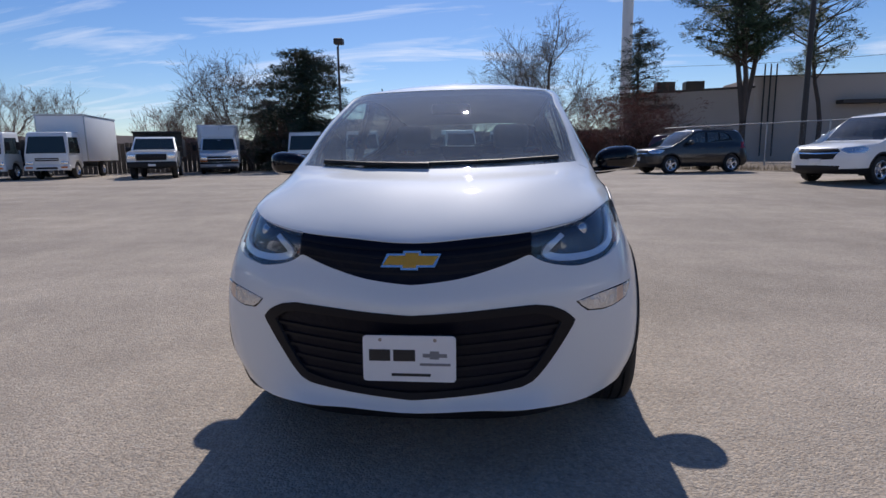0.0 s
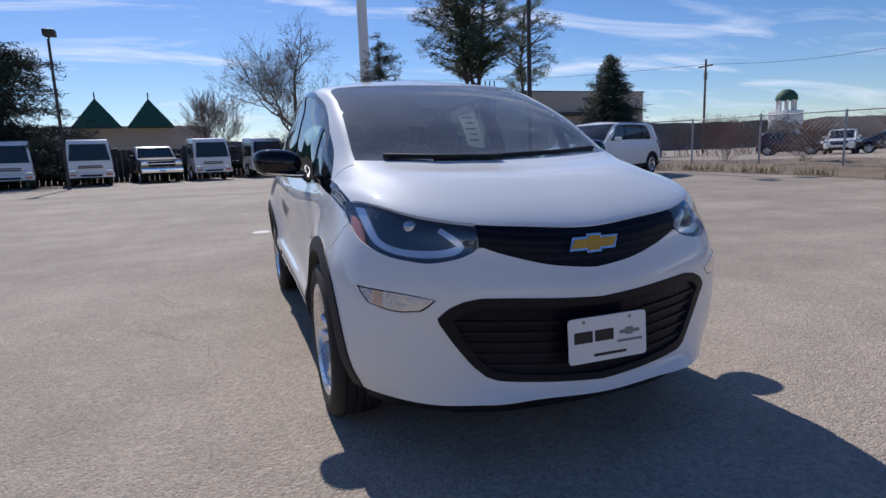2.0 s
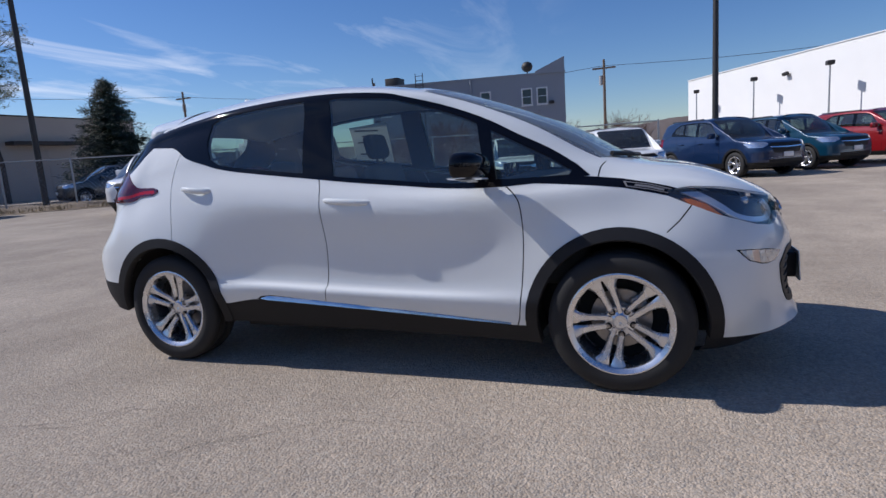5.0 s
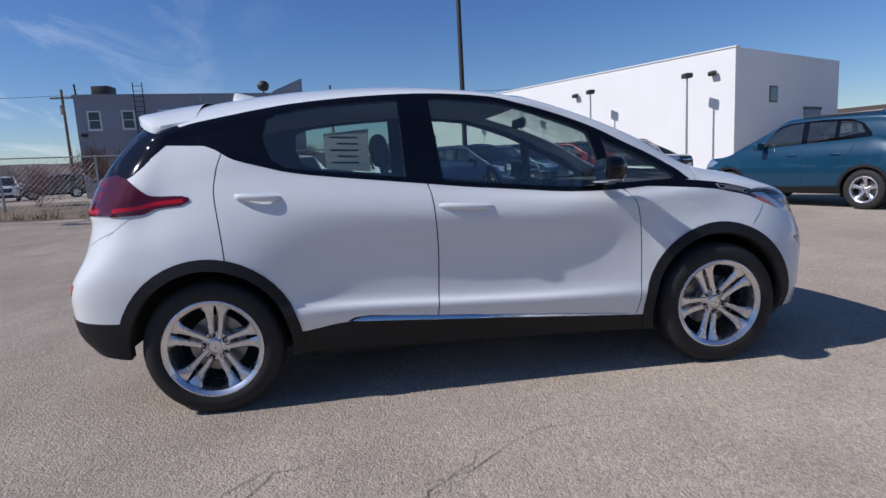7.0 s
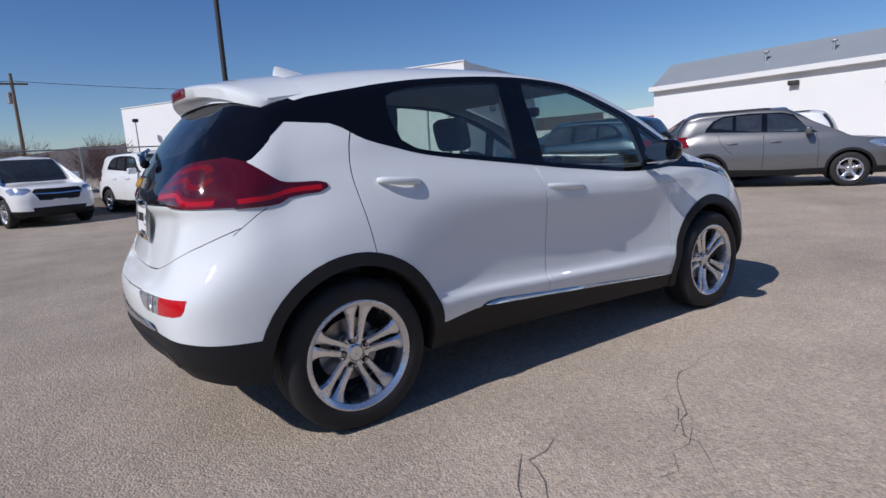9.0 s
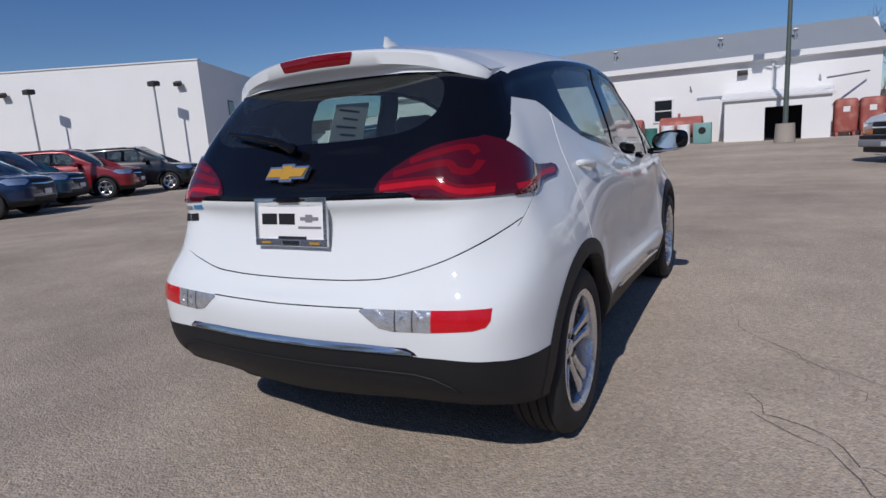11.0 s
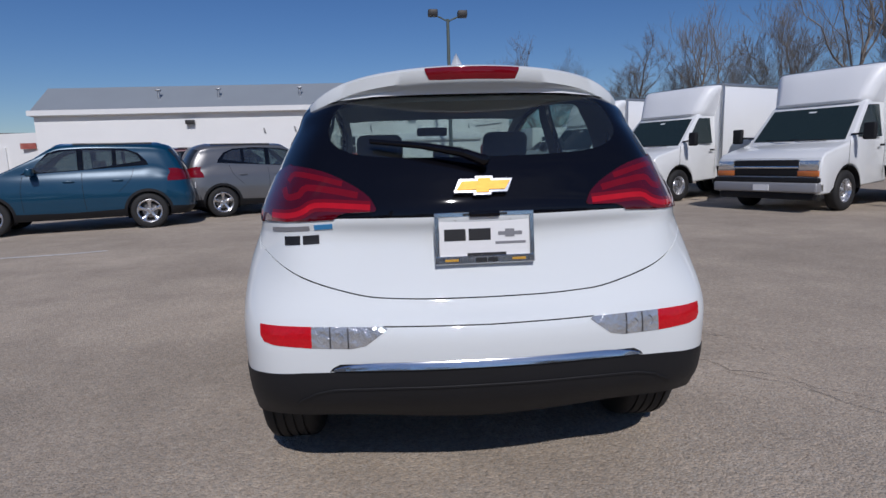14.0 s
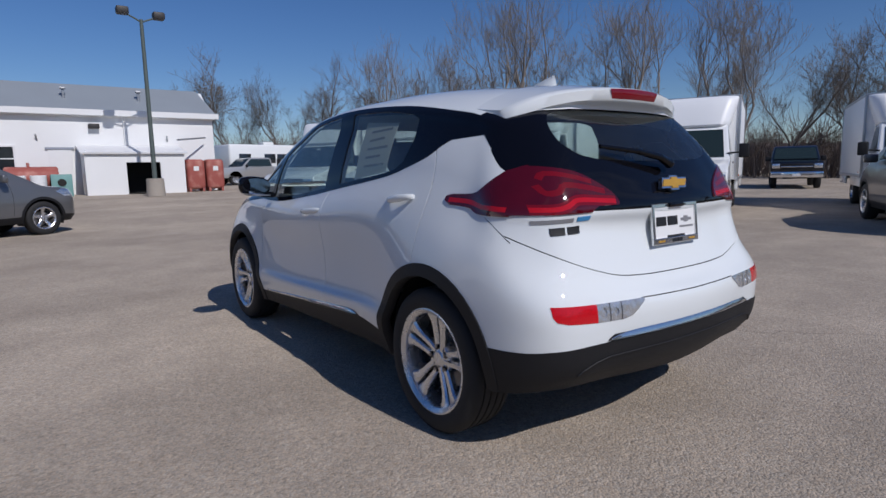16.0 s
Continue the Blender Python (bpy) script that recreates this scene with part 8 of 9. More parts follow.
# chain-link fence with a strip of dry grass along it
FENCE = [(18.6, -1.5), (18.2, 4.0), (17.4, 9.5), (16.4, 15.0), (12.8, 20.0), (8.0, 25.0)]
cf = thing("chain_link_fence", (16, 9, 0), "galvanised chain-link fence along the lot", "fence")
cf.matrix_world = Matrix.Identity(4)
wires = bmesh.new()
for (x0, y0), (x1, y1) in zip(FENCE, FENCE[1:]):
    L = math.hypot(x1 - x0, y1 - y0)
    n = max(2, round(L / 2.7))
    for k in range(n):
        x, y = x0 + (x1 - x0) * k / n, y0 + (y1 - y0) * k / n
        z = rise(x, y)
        part("post", tubed((x, y, z), (x, y, z + 1.95), .035), GALV, cf)
    za, zb = rise(x0, y0), rise(x1, y1)
    part("top_rail", tubed((x0, y0, za + 1.9), (x1, y1, zb + 1.9), .022), GALV, cf)
    m = int(L / .16)
    for k in range(m):
        for sgn in (1, -1):
            a_, b_ = k / m, min(1, max(0, (k + sgn * 11) / m))
            f = abs(b_ - a_) * m / 11
            zz = za + (zb - za) * a_
            pa = (x0 + (x1 - x0) * a_, y0 + (y1 - y0) * a_, zz + .05)
            pb = (x0 + (x1 - x0) * b_, y0 + (y1 - y0) * b_, zz + .05 + 1.83 * f)
            if f > .05:
                tube(wires, pa, pb, .003, seg=3, caps=False)
w_ = part("wire_mesh", wires, GALV, cf, smooth=0)
w_["kind"] = "stuff"
wf = thing("board_fence", (-14, 33, 0), "dark weathered board fence behind the trucks", "fence")
wf.matrix_world = Matrix.Identity(4)
wa, wb_ = Vector((-36, 25.5)), Vector((3.0, 37.5))
n = 150
board = None
for k in range(n):
    p = wa.lerp(wb_, (k + .5) / n)
    hh = 1.85 + .06 * math.sin(k * 12.9898) * math.sin(k * 4.1)
    m = pose(p.x, p.y, rise(p.x, p.y), 0, 0, math.degrees(math.atan2(12, 39)))
    if board is None:
        board = part("board", boxed(-.125, .125, -.012, .012, 0, 1.9), FENCE_WOOD, wf, smooth=0, at=m)
    else:
        o = again(board, wf, m @ Matrix.Diagonal((1, 1, hh / 1.9, 1)))


# a camper and a pickup beyond the red tanks
cam_x, cam_y = -13.6, -41.9
camper = thing("camper", (cam_x, cam_y, rise(cam_x, cam_y)), "white camper parked behind the workshop", "camper", turn=12)
part("body", boxed(-3.6, 3.6, -1.2, 1.2, .6, 2.95, bevel=.15, seg=3), P_WHITE, camper, smooth=40)
part("skirt", boxed(-3.4, 3.4, -1.1, 1.1, .4, .62), GAP, camper)
part("roof_unit", boxed(-.6, .3, -.4, .4, 2.95, 3.2, bevel=.05), P_WHITE, camper)
for x in (-2.4, -1.3, -.2, 1.9):
    part("window", boxed(x, x + .95, 1.19, 1.215, 1.55, 2.25, bevel=.01), DARK_PANE, camper)
for x in (-1.9, 1.9):
    for y, tr in ((1.05, 90), (-1.05, -90)):
        truck_wheel(camper, (x, y, .37), tr)
P_PALE = material("pale_silver_paint", (0.42, 0.42, 0.42), 0.32, 0.4, var=0.04, scale=3, coat=0.9)
pickup("silver pickup parked beside the red tanks", facing(-11.4, -38.6, .97, .25), P_PALE)

# ---- trees and shrubs ----
BARK = material("grey_bark", (0.155, 0.135, 0.118), 0.95, var=0.25, scale=3, fine=0.15, bump=0.01, bump_scale=12)
BARK_PALE = material("pale_bark", (0.23, 0.20, 0.172), 0.95, var=0.3, scale=2, fine=0.15, bump=0.01, bump_scale=12)
BARK_DARK = material("dark_bark", (0.085, 0.070, 0.060), 0.95, var=0.25, scale=3, fine=0.15)
TWIG_BROWN = material("reddish_twigs", (0.15, 0.085, 0.065), 0.95, var=0.3, scale=2)
NEEDLE = material("pine_needles", (0.055, 0.085, 0.032), 0.7, var=0.35, scale=1.2, fine=0.15)
NEEDLE_DARK = material("dark_evergreen_needles", (0.026, 0.042, 0.022), 0.75, var=0.35, scale=1.2, fine=0.15)
DEAD_LEAF = material("dark_dead_leaves", (0.060, 0.042, 0.034), 0.9, var=0.3, scale=2, per_object=0.15)
RED_LEAF = material("russet_leaves", (0.16, 0.055, 0.040), 0.8, var=0.35, scale=2)
DRY_LEAF = material("dry_brown_leaves", (0.17, 0.115, 0.070), 0.85, var=0.35, scale=2)
DRY_GRASS = material("dry_grass", (0.25, 0.20, 0.115), 0.95, var=0.3, scale=1.5, fine=0.2)
WOODS = material("bare_twig_haze", (0.165, 0.130, 0.110), 0.95, var=0.35, scale=.5, fine=0.2)


def prisms(segs, sides=5):
    """Tapered limbs (p, q, r0, r1) as one mesh."""
    verts, faces = [], []
    for p, q, r0, r1 in segs:
        n = sides if r0 > .03 else 3
        d = (q - p)
        if d.length < 1e-5:
            continue
        d.normalize()
        u = d.orthogonal().normalized(); v = d.cross(u)
        b = len(verts)
        for c, r in ((p, r0), (q, r1)):
            for k in range(n):
                a = 2 * math.pi * k / n
                verts.append(tuple(c + u * (r * math.cos(a)) + v * (r * math.sin(a))))
        for k in range(n):
            j = (k + 1) % n
            faces.append((b + k, b + j, b + n + j, b + n + k))
    me = bpy.data.meshes.new("limbs")
    me.from_pydata(verts, [], faces)
    me.polygons.foreach_set("use_smooth", [True] * len(faces))
    return me


def grow(rng, p, d, length, r, level, segs, tips, spread=.5, up=.18, kids=(3, 4), bend=.22, shrink=.68):
    n = 4 if level > 1 else 3
    pts = [p]
    for i in range(n):
        d = (d + Vector((rng.gauss(0, bend), rng.gauss(0, bend), rng.gauss(0, bend * .5) + up * .35))).normalized()
        q = pts[-1] + d * (length / n)
        k0, k1 = 1 - .45 * i / n, 1 - .45 * (i + 1) / n
        segs.append((pts[-1], q, r * k0, r * k1))
        pts.append(q)
    if level == 0:
        tips.append((pts[-1], d))
        return
    for k in range(rng.randint(*kids)):
        t = rng.uniform(.35, 1.0)
        i = min(n - 1, int(t * n))
        base = pts[i].lerp(pts[i + 1], t * n - i)
        a = rng.uniform(0, 2 * math.pi)
        side = (d.orthogonal().normalized() * math.cos(a) + d.cross(d.orthogonal().normalized()) * math.sin(a))
        nd = (d * (1 - spread) + side * spread * rng.uniform(.7, 1.3) + Vector((0, 0, up))).normalized()
        grow(rng, base, nd, length * shrink * rng.uniform(.75, 1.15), r * .52 * (1 - .3 * t), level - 1, segs, tips, spread, up, kids, bend, shrink)
    grow(rng, pts[-1], d, length * shrink, r * .55, level - 1, segs, tips, spread, up, kids, bend, shrink)


def bare_tree(seed, h, r, mat=BARK, spread=.5, levels=4, trunk=.34, kids=(3, 4), up=.18, stems=1, name="bare_tree", label="tall bare deciduous tree", twig=None, group="bare trees", lean=0):
    rng = random.Random(seed)
    segs, tips = [], []
    for s in range(stems):
        d = Vector((rng.gauss(0, .06 + .25 * (stems > 1)) + lean, rng.gauss(0, .06 + .25 * (stems > 1)), 1)).normalized()
        grow(rng, Vector((0, 0, -.1)), d, h * trunk, r / (1 if stems == 1 else 1.6), levels, segs, tips, spread, up, kids)
    top = max(q.z for _, q, _, _ in segs)
    k = h / top
    segs = [(p * k, q * k, max(a, .008), max(b, .006)) for p, q, a, b in segs]
    t = thing(name, (0, 0, 0), label, "tree", group=group)
    big = [s for s in segs if s[2] > r * .30]
    small = [s for s in segs if s[2] <= r * .30]
    for nm, ss, m in (("trunk", big, mat), ("crown", small, twig or mat)):
        me = prisms(ss, 7 if nm == "trunk" else 4)
        me.materials.append(m)
        o = new(nm, me); o.parent = t
    return t


def tuft_mesh(spots, mat, rng, size, blades, flat=.5):
    """Small needle blades round each spot, one mesh."""
    verts, faces = [], []
    for c, s in spots:
        for _ in range(blades):
            d = Vector((rng.gauss(0, 1), rng.gauss(0, 1), rng.gauss(0, flat) + .15)).normalized()
            w = d.orthogonal().normalized() * size * s * .10
            o = Vector((rng.gauss(0, 1), rng.gauss(0, 1), rng.gauss(0, flat))) * size * s * .45
            b = len(verts)
            q = c + o + d * size * s * rng.uniform(.6, 1.2)
            verts += [tuple(c + o - w), tuple(c + o + w), tuple(q)]
            faces.append((b, b + 1, b + 2))
    me = bpy.data.meshes.new("needles")
    me.from_pydata(verts, [], faces)
    me.materials.append(mat)
    return me


def pine(seed, h, r, bare=.35, spread=2.6, label="tall pine with a bare lower trunk", name="pine_tree", mat=NEEDLE, forks=2, dens=1.0):
    """A pine with forked stems, level limbs and clumps of needles."""
    rng = random.Random(seed)
    segs, spots = [], []
    stems = []
    for s in range(forks):
        p = Vector((0, 0, -.1)); d = Vector((0, 0, 1))
        off = Vector((rng.uniform(-.35, .35), rng.uniform(-.35, .35), 1)).normalized()
        pts = [p]
        for i in range(9):
            d = (d * .8 + (off if i < 4 else Vector((0, 0, 1))) * .25 + Vector((rng.gauss(0, .06), rng.gauss(0, .06), 0))).normalized() if i > 1 else Vector((0, 0, 1))
            q = pts[-1] + d * h / 9
            segs.append((pts[-1], q, r * (1 - .085 * i), r * (1 - .085 * (i + 1))))
            pts.append(q)
        stems.append(pts)
    for pts in stems:
        for k in range(int(26 * dens)):
            t = bare + (1 - bare) * (k + rng.random()) / (26 * dens)
            i = min(8, int(t * 9)); base = pts[i].lerp(pts[i + 1], t * 9 - i)
            a = rng.uniform(0, 2 * math.pi)
            f_ = (t - bare) / (1 - bare)
            L = spread * math.sqrt(max(.06, 1 - (1.55 * (f_ - .42)) ** 2)) * rng.uniform(.55, 1.1)
            d = Vector((math.cos(a), math.sin(a), rng.uniform(.0, .55))).normalized()
            p = base
            n = 4
            for j in range(n):
                d = (d + Vector((rng.gauss(0, .12), rng.gauss(0, .12), .08))).normalized()
                q = p + d * L / n
                segs.append((p, q, .05 * (1 - j / n) + .012, .05 * (1 - (j + 1) / n) + .010))
                if j > 0:
                    for _ in range(4 + 2 * j):
                        spots.append((q + Vector((rng.gauss(0, .22), rng.gauss(0, .22), rng.gauss(.05, .13))), rng.uniform(.7, 1.3)))
                p = q
    t = thing(name, (0, 0, 0), label, "tree", group="pines")
    me = prisms(segs, 6); me.materials.append(BARK_DARK)
    o = new("trunk", me); o.parent = t
    o = new("crown", tuft_mesh(spots, mat, rng, .26, 11)); o.parent = t
    return t


def conifer(seed, h, w, label, mat=NEEDLE_DARK, dens=1.0, ragged=.25, power=.8):
    """A cone of drooping boughs covered in needles."""
    rng = random.Random(seed)
    segs = [(Vector((0, 0, -.1)), Vector((0, 0, h)), h * .018 + .03, .02)]
    spots = []
    for k in range(int(150 * dens)):
        t = rng.uniform(.06, .99)
        L = w * (1 - t) ** power * rng.uniform(1 - ragged * 1.4, 1 + ragged)
        a = rng.uniform(0, 2 * math.pi)
        base = Vector((0, 0, t * h))
        d = Vector((math.cos(a), math.sin(a), rng.uniform(-.25, .15))).normalized()
        tip = base + d * L
        segs.append((base, tip, .03, .008))
        m = max(2, int(L / .22))
        for j in range(m):
            f = (j + 1) / m
            spots.append((base.lerp(tip, f) + Vector((rng.gauss(0, .10), rng.gauss(0, .10), rng.gauss(0, .08) - .12 * f * f)), rng.uniform(.7, 1.3)))
    t = thing("conifer_tree", (0, 0, 0), label, "tree", group="conifers")
    me = prisms(segs, 4); me.materials.append(BARK_DARK)
    o = new("trunk", me); o.parent = t
    o = new("crown", tuft_mesh(spots, mat, rng, .24, 12, .6)); o.parent = t
    return t


def leafy_shrub(seed, h, w, mat, label, dens=1.0):
    rng = random.Random(seed)
    segs, tips = [], []
    for s in range(9):
        a = rng.uniform(0, 2 * math.pi)
        d = Vector((math.cos(a) * .5, math.sin(a) * .5, 1)).normalized()
        grow(rng, Vector((rng.uniform(-w, w) * .3, rng.uniform(-w, w) * .3, 0)), d, h * .45, .03, 3, segs, tips, .5, .15, (2, 3))
    spots = [(p + Vector((rng.gauss(0, .12), rng.gauss(0, .12), rng.gauss(0, .12))), rng.uniform(.5, 1.2)) for p, d in tips for _ in range(max(1, int(2 * dens)))]
    t = thing("shrub", (0, 0, 0), label, "shrub", group="shrubs")
    me = prisms(segs, 3); me.materials.append(TWIG_BROWN)
    o = new("stem", me); o.parent = t
    o = new("leaves", tuft_mesh(spots, mat, rng, .13, 5, .9)); o.parent = t
    return t


def plant(src, x, y, turn=0, s=1.0, z=None, label=None, first=False):
    m = Matrix.Translation((x, y, rise(x, y) if z is None else z)) @ Matrix.Rotation(radians(turn), 4, "Z") @ Matrix.Scale(s, 4)
    if first:
        src.matrix_world = m
        return src
    o = copy_thing(src, Matrix.Identity(4))
    o.matrix_basis = m
    if label:
        o["label"] = label
    return o


# towards the trucks
plant(bare_tree(11, 11.4, .25, BARK, .56, 5, .24, (4, 5), .10, label="tall bare tree with a rounded crown behind the trucks"), 3.6, 42.5, first=True)
plant(bare_tree(12, 8.2, .18, BARK_DARK, .55, 5, .26, (3, 4), .10, stems=2, label="wide bare tree with tangled branches"), -15.0, 30.5, s=.88, first=True)
plant(bare_tree(13, 7.6, .10, BARK, .35, 4, .30, (3, 4), .25, stems=7, label="bare many-stemmed tree behind the parked trucks"), -2.6, 49.0, first=True)
ever = conifer(21, 7.2, 3.4, "broad dark evergreen behind the trucks", NEEDLE_DARK, 2.2, .5, .26)
plant(ever, -11.8, 31.5, first=True)
plant(ever, -14.6, 33.0, 70, .62, label="small dark evergreen beside a bare tree")
p1 = pine(31, 12.2, .22, .48, 3.4, "tall forked pine in front of the tan building", forks=3, dens=1.9)
plant(p1, 15.2, 34.5, first=True)
plant(pine(32, 11.4, .17, .46, 3.3, "open pine with a leaning trunk", forks=1, dens=1.5), 20.6, 36.2, first=True)
plant(conifer(22, 7.1, 3.1, "dense dark conifer beside the tan building", NEEDLE_DARK, 4.0, .25, .7), 23.5, 30.2, first=True)
plant(conifer(23, 10.4, 2.9, "slender open conifer beside the sign pole", NEEDLE_DARK, 1.5, .55, .45), 10.4, 42.0, first=True)
shrub_r = leafy_shrub(41, 4.2, 2.2, RED_LEAF, "russet leaved shrub behind the black suv", 2.0)
plant(shrub_r, 6.7, 28.2, first=True)
plant(shrub_r, 8.2, 29.5, 80, .8, label="low russet shrub behind the black suv")
plant(shrub_r, 4.9, 29.5, 160, .55, label="small russet shrub at the edge of the lot")
plant(shrub_r, 7.4, 30.2, 220, 1.15, label="tall russet shrub before the tan building")
brown_hedge = leafy_shrub(42, 2.3, 2.8, DEAD_LEAF, "tangled dark brown hedge at the edge of the lot", 3.0)
plant(brown_hedge, 2.4, 31.0, first=True)
for x, y, turn, k in ((.9, 32.2, 50, .9), (3.7, 31.6, 110, 1.05), (5.1, 31.2, 170, .95), (6.0, 30.0, 200, .8), (8.4, 30.6, 260, 1.0), (9.8, 29.8, 310, .9), (11.3, 30.0, 20, .95)):
    plant(brown_hedge, x, y, turn, k)
thicket = bare_tree(14, 3.6, .03, TWIG_BROWN, .5, 3, .35, (3, 4), .2, stems=11, name="thicket", label="tangled brown thicket behind the fence", group="thickets")
plant(thicket, -13.0, 31.0, first=True)
rng = random.Random(5)
for x, y, s in ((-17.5, 31.2, 1.1), (-20.5, 30.5, 1.0), (-9.5, 34.0, .8), (3.5, 33.5, .5), (5.6, 31.5, .55), (10.5, 27.0, .6), (19.4, 12.5, .55), (19.0, 15.8, .6), (24.0, 3.0, .8), (26.0, 6.0, .9), (27.5, 9.0, .9),
                (26.5, 12.0, .8), (28.5, 4.5, .9), (25.4, 0.0, .7), (23.2, 8.4, .6), (29.5, 14.5, .8), (31.0, 11.0, .9), (30.5, 7.2, .9), (-26, 29.5, 1.0), (-30, 28, 1.0)):
    plant(thicket, x, y, rng.uniform(0, 360), s * rng.uniform(.9, 1.15))
small = bare_tree(15, 6.0, .09, BARK, .45, 4, .30, (3, 4), .2, label="small bare tree in the distance")
plant(small, -26, 40, first=True)
for x, y, s in ((-33, 38, 1.1), (-38, 33, 1.0), (-44, 44, 1.4), (-22, 46, 1.0), (8, 60, 1.2), (14.5, 52, 1.1), (6, 70, 1.3)):
    plant(small, x, y, rng.uniform(0, 360), s)

IVY = material("dark_ivy_leaves", (0.055, 0.048, 0.028), 0.7, var=0.3, scale=2, per_object=0.15)
hedge = leafy_shrub(43, 3.3, 3.4, IVY, "overgrown dark hedge far behind the fence", 1.6)
plant(hedge, 36.1, 36.6, first=True)
for k in range(1, 5):
    plant(hedge, 36.1 + 1.3 * k, 36.6 - 1.4 * k, 70 * k, rng.uniform(.85, 1.1))

# the woods behind the white vans
tall = [bare_tree(51, 14.5, .22, BARK_PALE, .34, 5, .36, (2, 4), .30, label="tall slender bare tree at the edge of the woods", group="woodland trees"),
        bare_tree(52, 13.0, .19, BARK_PALE, .38, 5, .34, (2, 4), .26, stems=2, label="twin-stemmed bare tree at the edge of the woods", group="woodland trees"),
        bare_tree(53, 10.5, .18, BARK, .50, 5, .28, (3, 4), .14, label="spreading bare tree at the edge of the woods", group="woodland trees"),
        bare_tree(54, 12.0, .16, BARK, .42, 5, .32, (3, 4), .22, label="bare tree with fine twigs at the edge of the woods", group="woodland trees")]
used = [False] * 4
edge_near = [(-11.5, -47.0, 2, 1.0), (-14, -50, 3, .85), (-18, -48, 3, .8), (-20, -44, 2, .95), (-24.5, -44, 2, 1.0), (-27, -39, 0, .95), (-29.5, -38, 1, .95), (-27.5, -34, 3, .9), (-31, -34.0, 0, 1.05),
             (-33.5, -31, 1, 1.05), (-35, -28.0, 0, 1.1), (-36.8, -25.5, 1, 1.05), (-38.0, -22.5, 0, 1.0), (-39.5, -21, 0, 1.12), (-40.5, -18.0, 1, 1.0), (-42, -15.5, 3, .95), (-43, -12.5, 2, 1.05), (-44, -9.5, 2, 1.0)]
edge_far = [(-45, -6, 3, 1.0), (-46, -2.0, 0, .95), (-47, 2, 3, 1.0), (-34, -40, 3, 1.0), (-38, -34, 2, 1.0), (-42, -28, 3, 1.05), (-46, -22, 3, 1.0), (-48, -14, 3, 1.0), (-50, -6, 2, 1.0),
            (-22, -52, 3, 1.0), (-28, -48, 3, 1.0), (-8, -58, 3, .8), (-3, -60, 2, .75), (2, -62, 3, .7), (-48, 8, 3, 1.0), (-50, 14, 2, 1.0), (-48, 20, 3, 1.0), (-49, 27, 2, 1.0)]
for x, y, k, s in edge_near + edge_far[::2]:
    plant(tall[k], x, y, rng.uniform(0, 360), s * rng.uniform(.95, 1.15), first=not used[k])
    used[k] = True
# a deep belt of brush and fine twigs under them
segs = []
for k in range(5200):
    t = rng.random()
    a = Vector((-9, -54, 0)).lerp(Vector((-40, -30, 0)), min(1, t * 2)) if t < .5 else Vector((-40, -30, 0)).lerp(Vector((-52, 30, 0)), (t - .5) * 2)
    out = Vector((-.77, -.63, 0)) if t < .5 else Vector((-.98, -.2, 0))
    p = a + out * rng.uniform(0, 12) + Vector((rng.gauss(0, 1), rng.gauss(0, 1), 0))
    h = rng.uniform(1.2, 6.0)
    d = Vector((rng.gauss(0, .3), rng.gauss(0, .3), 1)).normalized()
    q = p + d * h * .6
    segs.append((p, q, .05, .03))
    for _ in range(5):
        e = (d + Vector((rng.gauss(0, .5), rng.gauss(0, .5), rng.gauss(.1, .3)))).normalized()
        s0 = p.lerp(q, rng.uniform(.3, 1))
        segs.append((s0, s0 + e * h * rng.uniform(.25, .5), .022, .010))
me = prisms(segs, 3); me.materials.append(WOODS)
tagged(new("brushwood", me), "dense belt of bare brown brushwood", "brushwood", kind="stuff")
# hill of far woods beyond, all round the horizon
HILL = material("far_winter_woods", (0.12, 0.10, 0.095), 1.0, var=0.3, scale=.08, fine=0.25, bump_scale=.6)
bm = bmesh.new()
N = 220
lo_, hi_ = [], []
for k in range(N):
    a = 2 * math.pi * k / N
    R = 150 + 25 * noise.noise(Vector((math.cos(a) * 3, math.sin(a) * 3, 1)))
    h = 6.5 + 2.6 * noise.noise(Vector((math.cos(a) * 5, math.sin(a) * 5, 7))) + 1.4 * noise.noise(Vector((math.cos(a) * 40, math.sin(a) * 40, 3)))
    lo_.append(bm.verts.new((R * math.cos(a), R * math.sin(a), -1)))
    hi_.append((bm.verts.new(((R + 4) * math.cos(a), (R + 4) * math.sin(a), h)), bm.verts.new(((R + 60) * math.cos(a), (R + 60) * math.sin(a), -1))))
for k in range(N):
    j = (k + 1) % N
    bm.faces.new((lo_[j], lo_[k], hi_[k][0], hi_[j][0]))
    bm.faces.new((hi_[j][0], hi_[k][0], hi_[k][1], hi_[j][1]))
tagged(part("distant_woods", bm, HILL, smooth=80), "low hazy belt of distant winter woods", "backdrop", kind="structure")

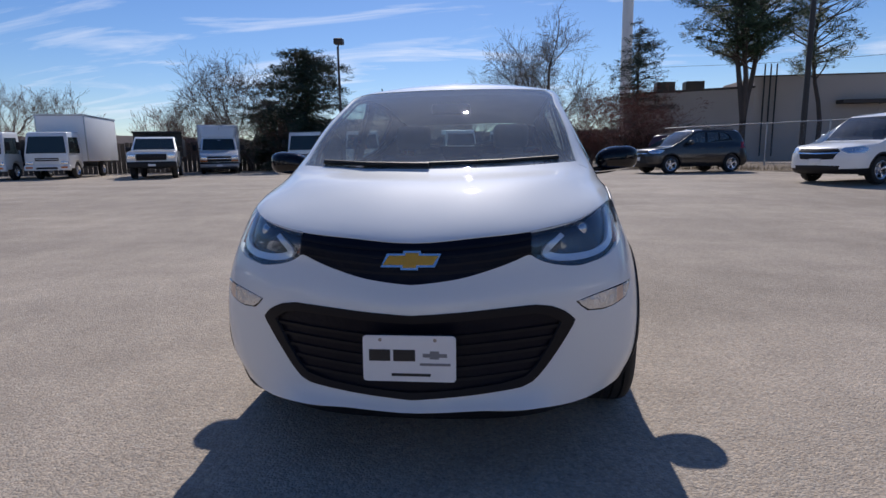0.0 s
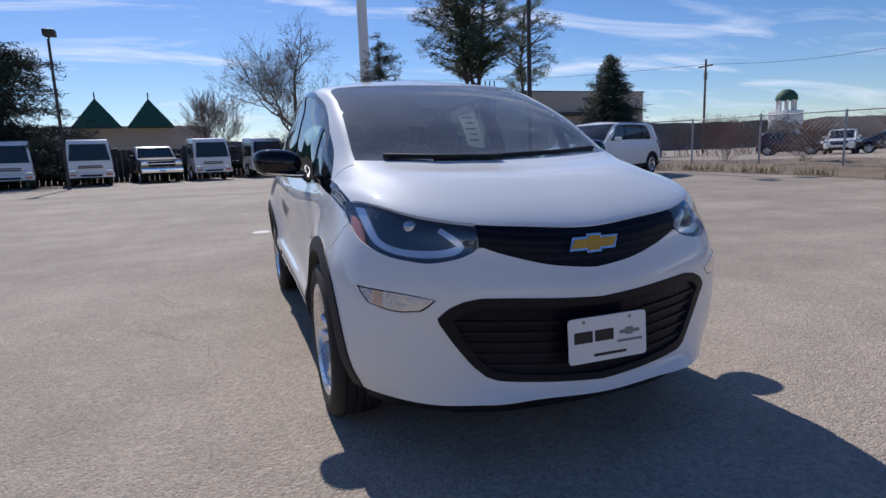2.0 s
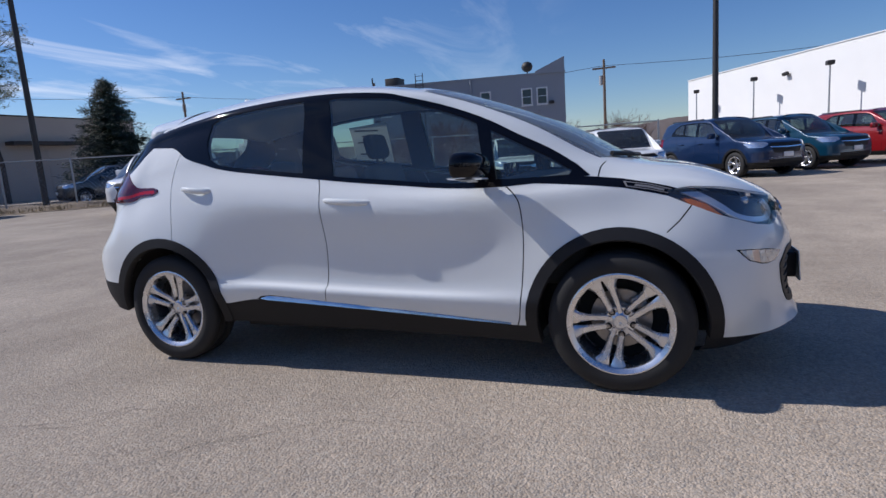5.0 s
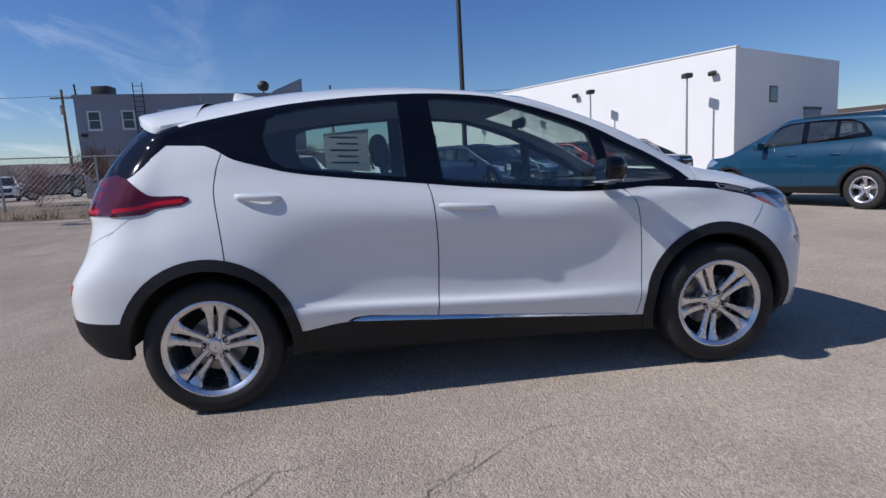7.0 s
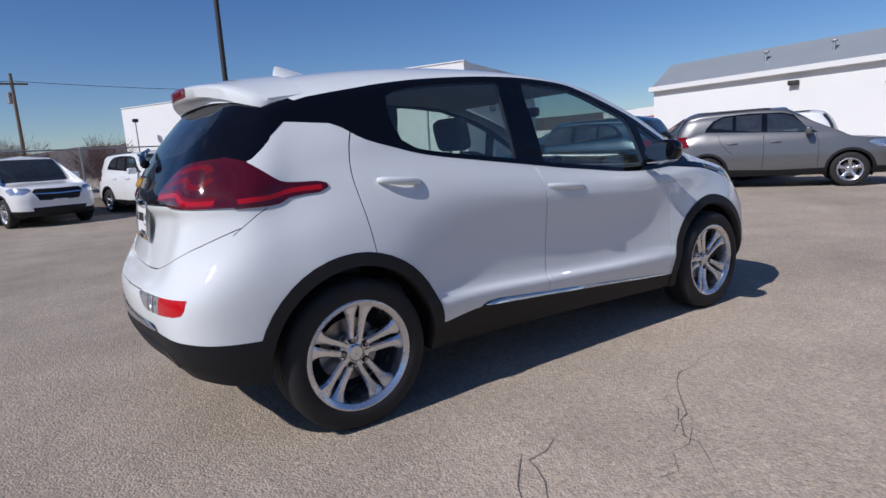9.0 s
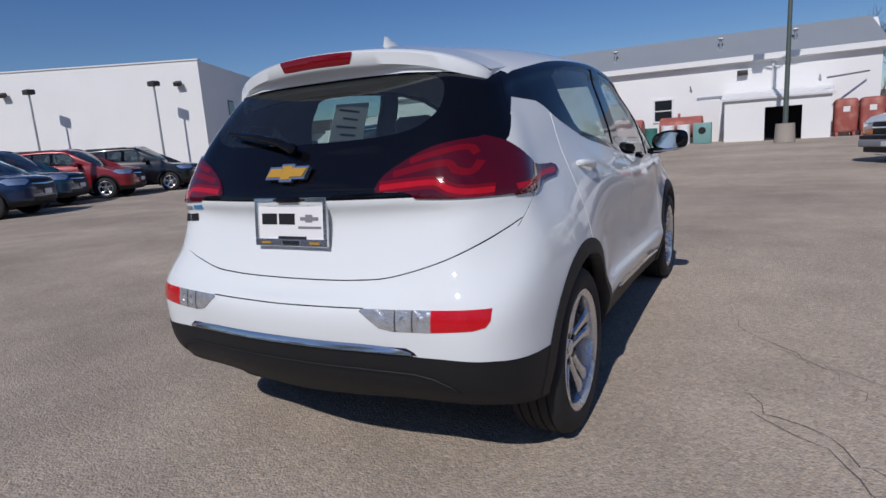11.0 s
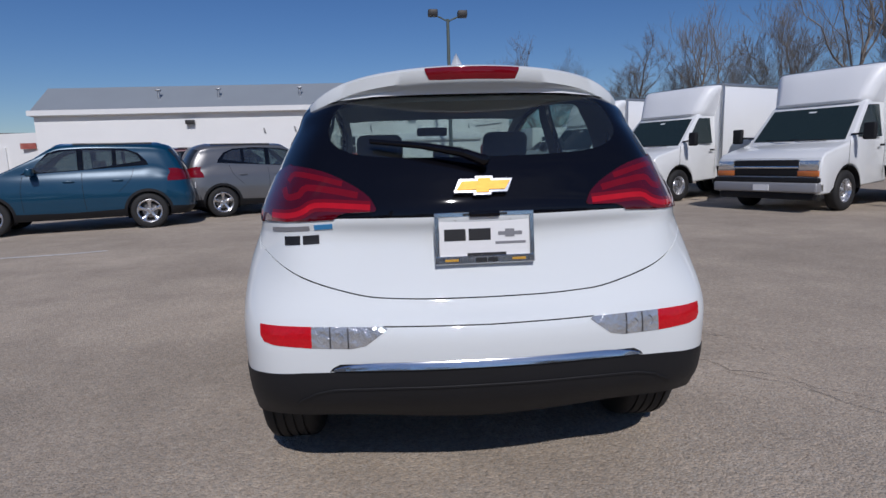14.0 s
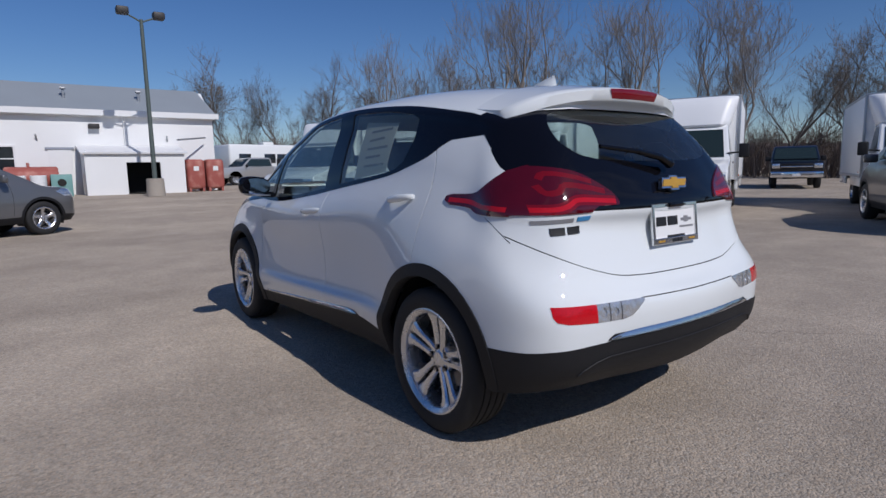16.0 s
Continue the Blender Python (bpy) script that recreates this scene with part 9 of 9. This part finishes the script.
# strip of dry grass and litter along the fence
strip = bmesh.new()
OUT = [(15.3, -3.5), (15.0, 2.0), (14.6, 8.0), (13.8, 13.8), (11.2, 18.6), (6.5, 23.6), (1.5, 27.0)]
INN = [(24.0, -3.5), (24.0, 4.0), (23.0, 11.0), (21.0, 17.0), (17.0, 23.0), (11.0, 28.5), (5.0, 33.0)]
op, ip = spline(OUT, 8), spline(INN, 8)
rows_ = []
for (x0, y0), (x1, y1) in zip(op, ip):
    row = []
    for k in range(15):
        t = k / 14
        x, y = x0 + (x1 - x0) * t, y0 + (y1 - y0) * t
        row.append(strip.verts.new((x + .25 * noise.noise(Vector((x, y, 0))), y, rise(x, y) + .012 + (.16 * min(1, t * 6) + .07 * noise.noise(Vector((x * .9, y * .9, 2)))) * (t > 0))))
    rows_.append(row)
for a_, b_ in zip(rows_, rows_[1:]):
    for k in range(14):
        strip.faces.new((a_[k], a_[k + 1], b_[k + 1], b_[k]))
VERGE = material("bare_earth_verge", (0.20, 0.155, 0.105), 0.95, var=0.3, scale=1.2, fine=0.25, bump=0.03, bump_scale=9, second=(0.12, 0.09, 0.065), second_at=(.45, .65))
tagged(part("verge", strip, VERGE), "bare earth verge with dry grass along the fence", "verge", kind="structure")
vv, ff = [], []
for k in range(9000):
    i = rng.randrange(len(op) - 1); t = rng.random() ** 2 * .9; f = rng.random()
    x = (op[i][0] * (1 - t) + ip[i][0] * t) * (1 - f) + (op[i + 1][0] * (1 - t) + ip[i + 1][0] * t) * f
    y = (op[i][1] * (1 - t) + ip[i][1] * t) * (1 - f) + (op[i + 1][1] * (1 - t) + ip[i + 1][1] * t) * f
    if noise.noise(Vector((x * .7, y * .7, 9))) < -.1:
        continue
    z = rise(x, y) + .10
    hgt = rng.uniform(.05, .22)
    b = len(vv)
    a = rng.uniform(0, 6.28)
    vv += [(x - .012 * math.cos(a), y - .012 * math.sin(a), z - .06), (x + .012 * math.cos(a), y + .012 * math.sin(a), z - .06), (x + rng.gauss(0, .06), y + rng.gauss(0, .06), z + hgt)]
    ff.append((b, b + 1, b + 2))
me = bpy.data.meshes.new("grass_blades"); me.from_pydata(vv, [], ff); me.materials.append(DRY_GRASS)
tagged(new("dry_grass", me), "thin dry winter grass on the verge", "grass", kind="stuff")
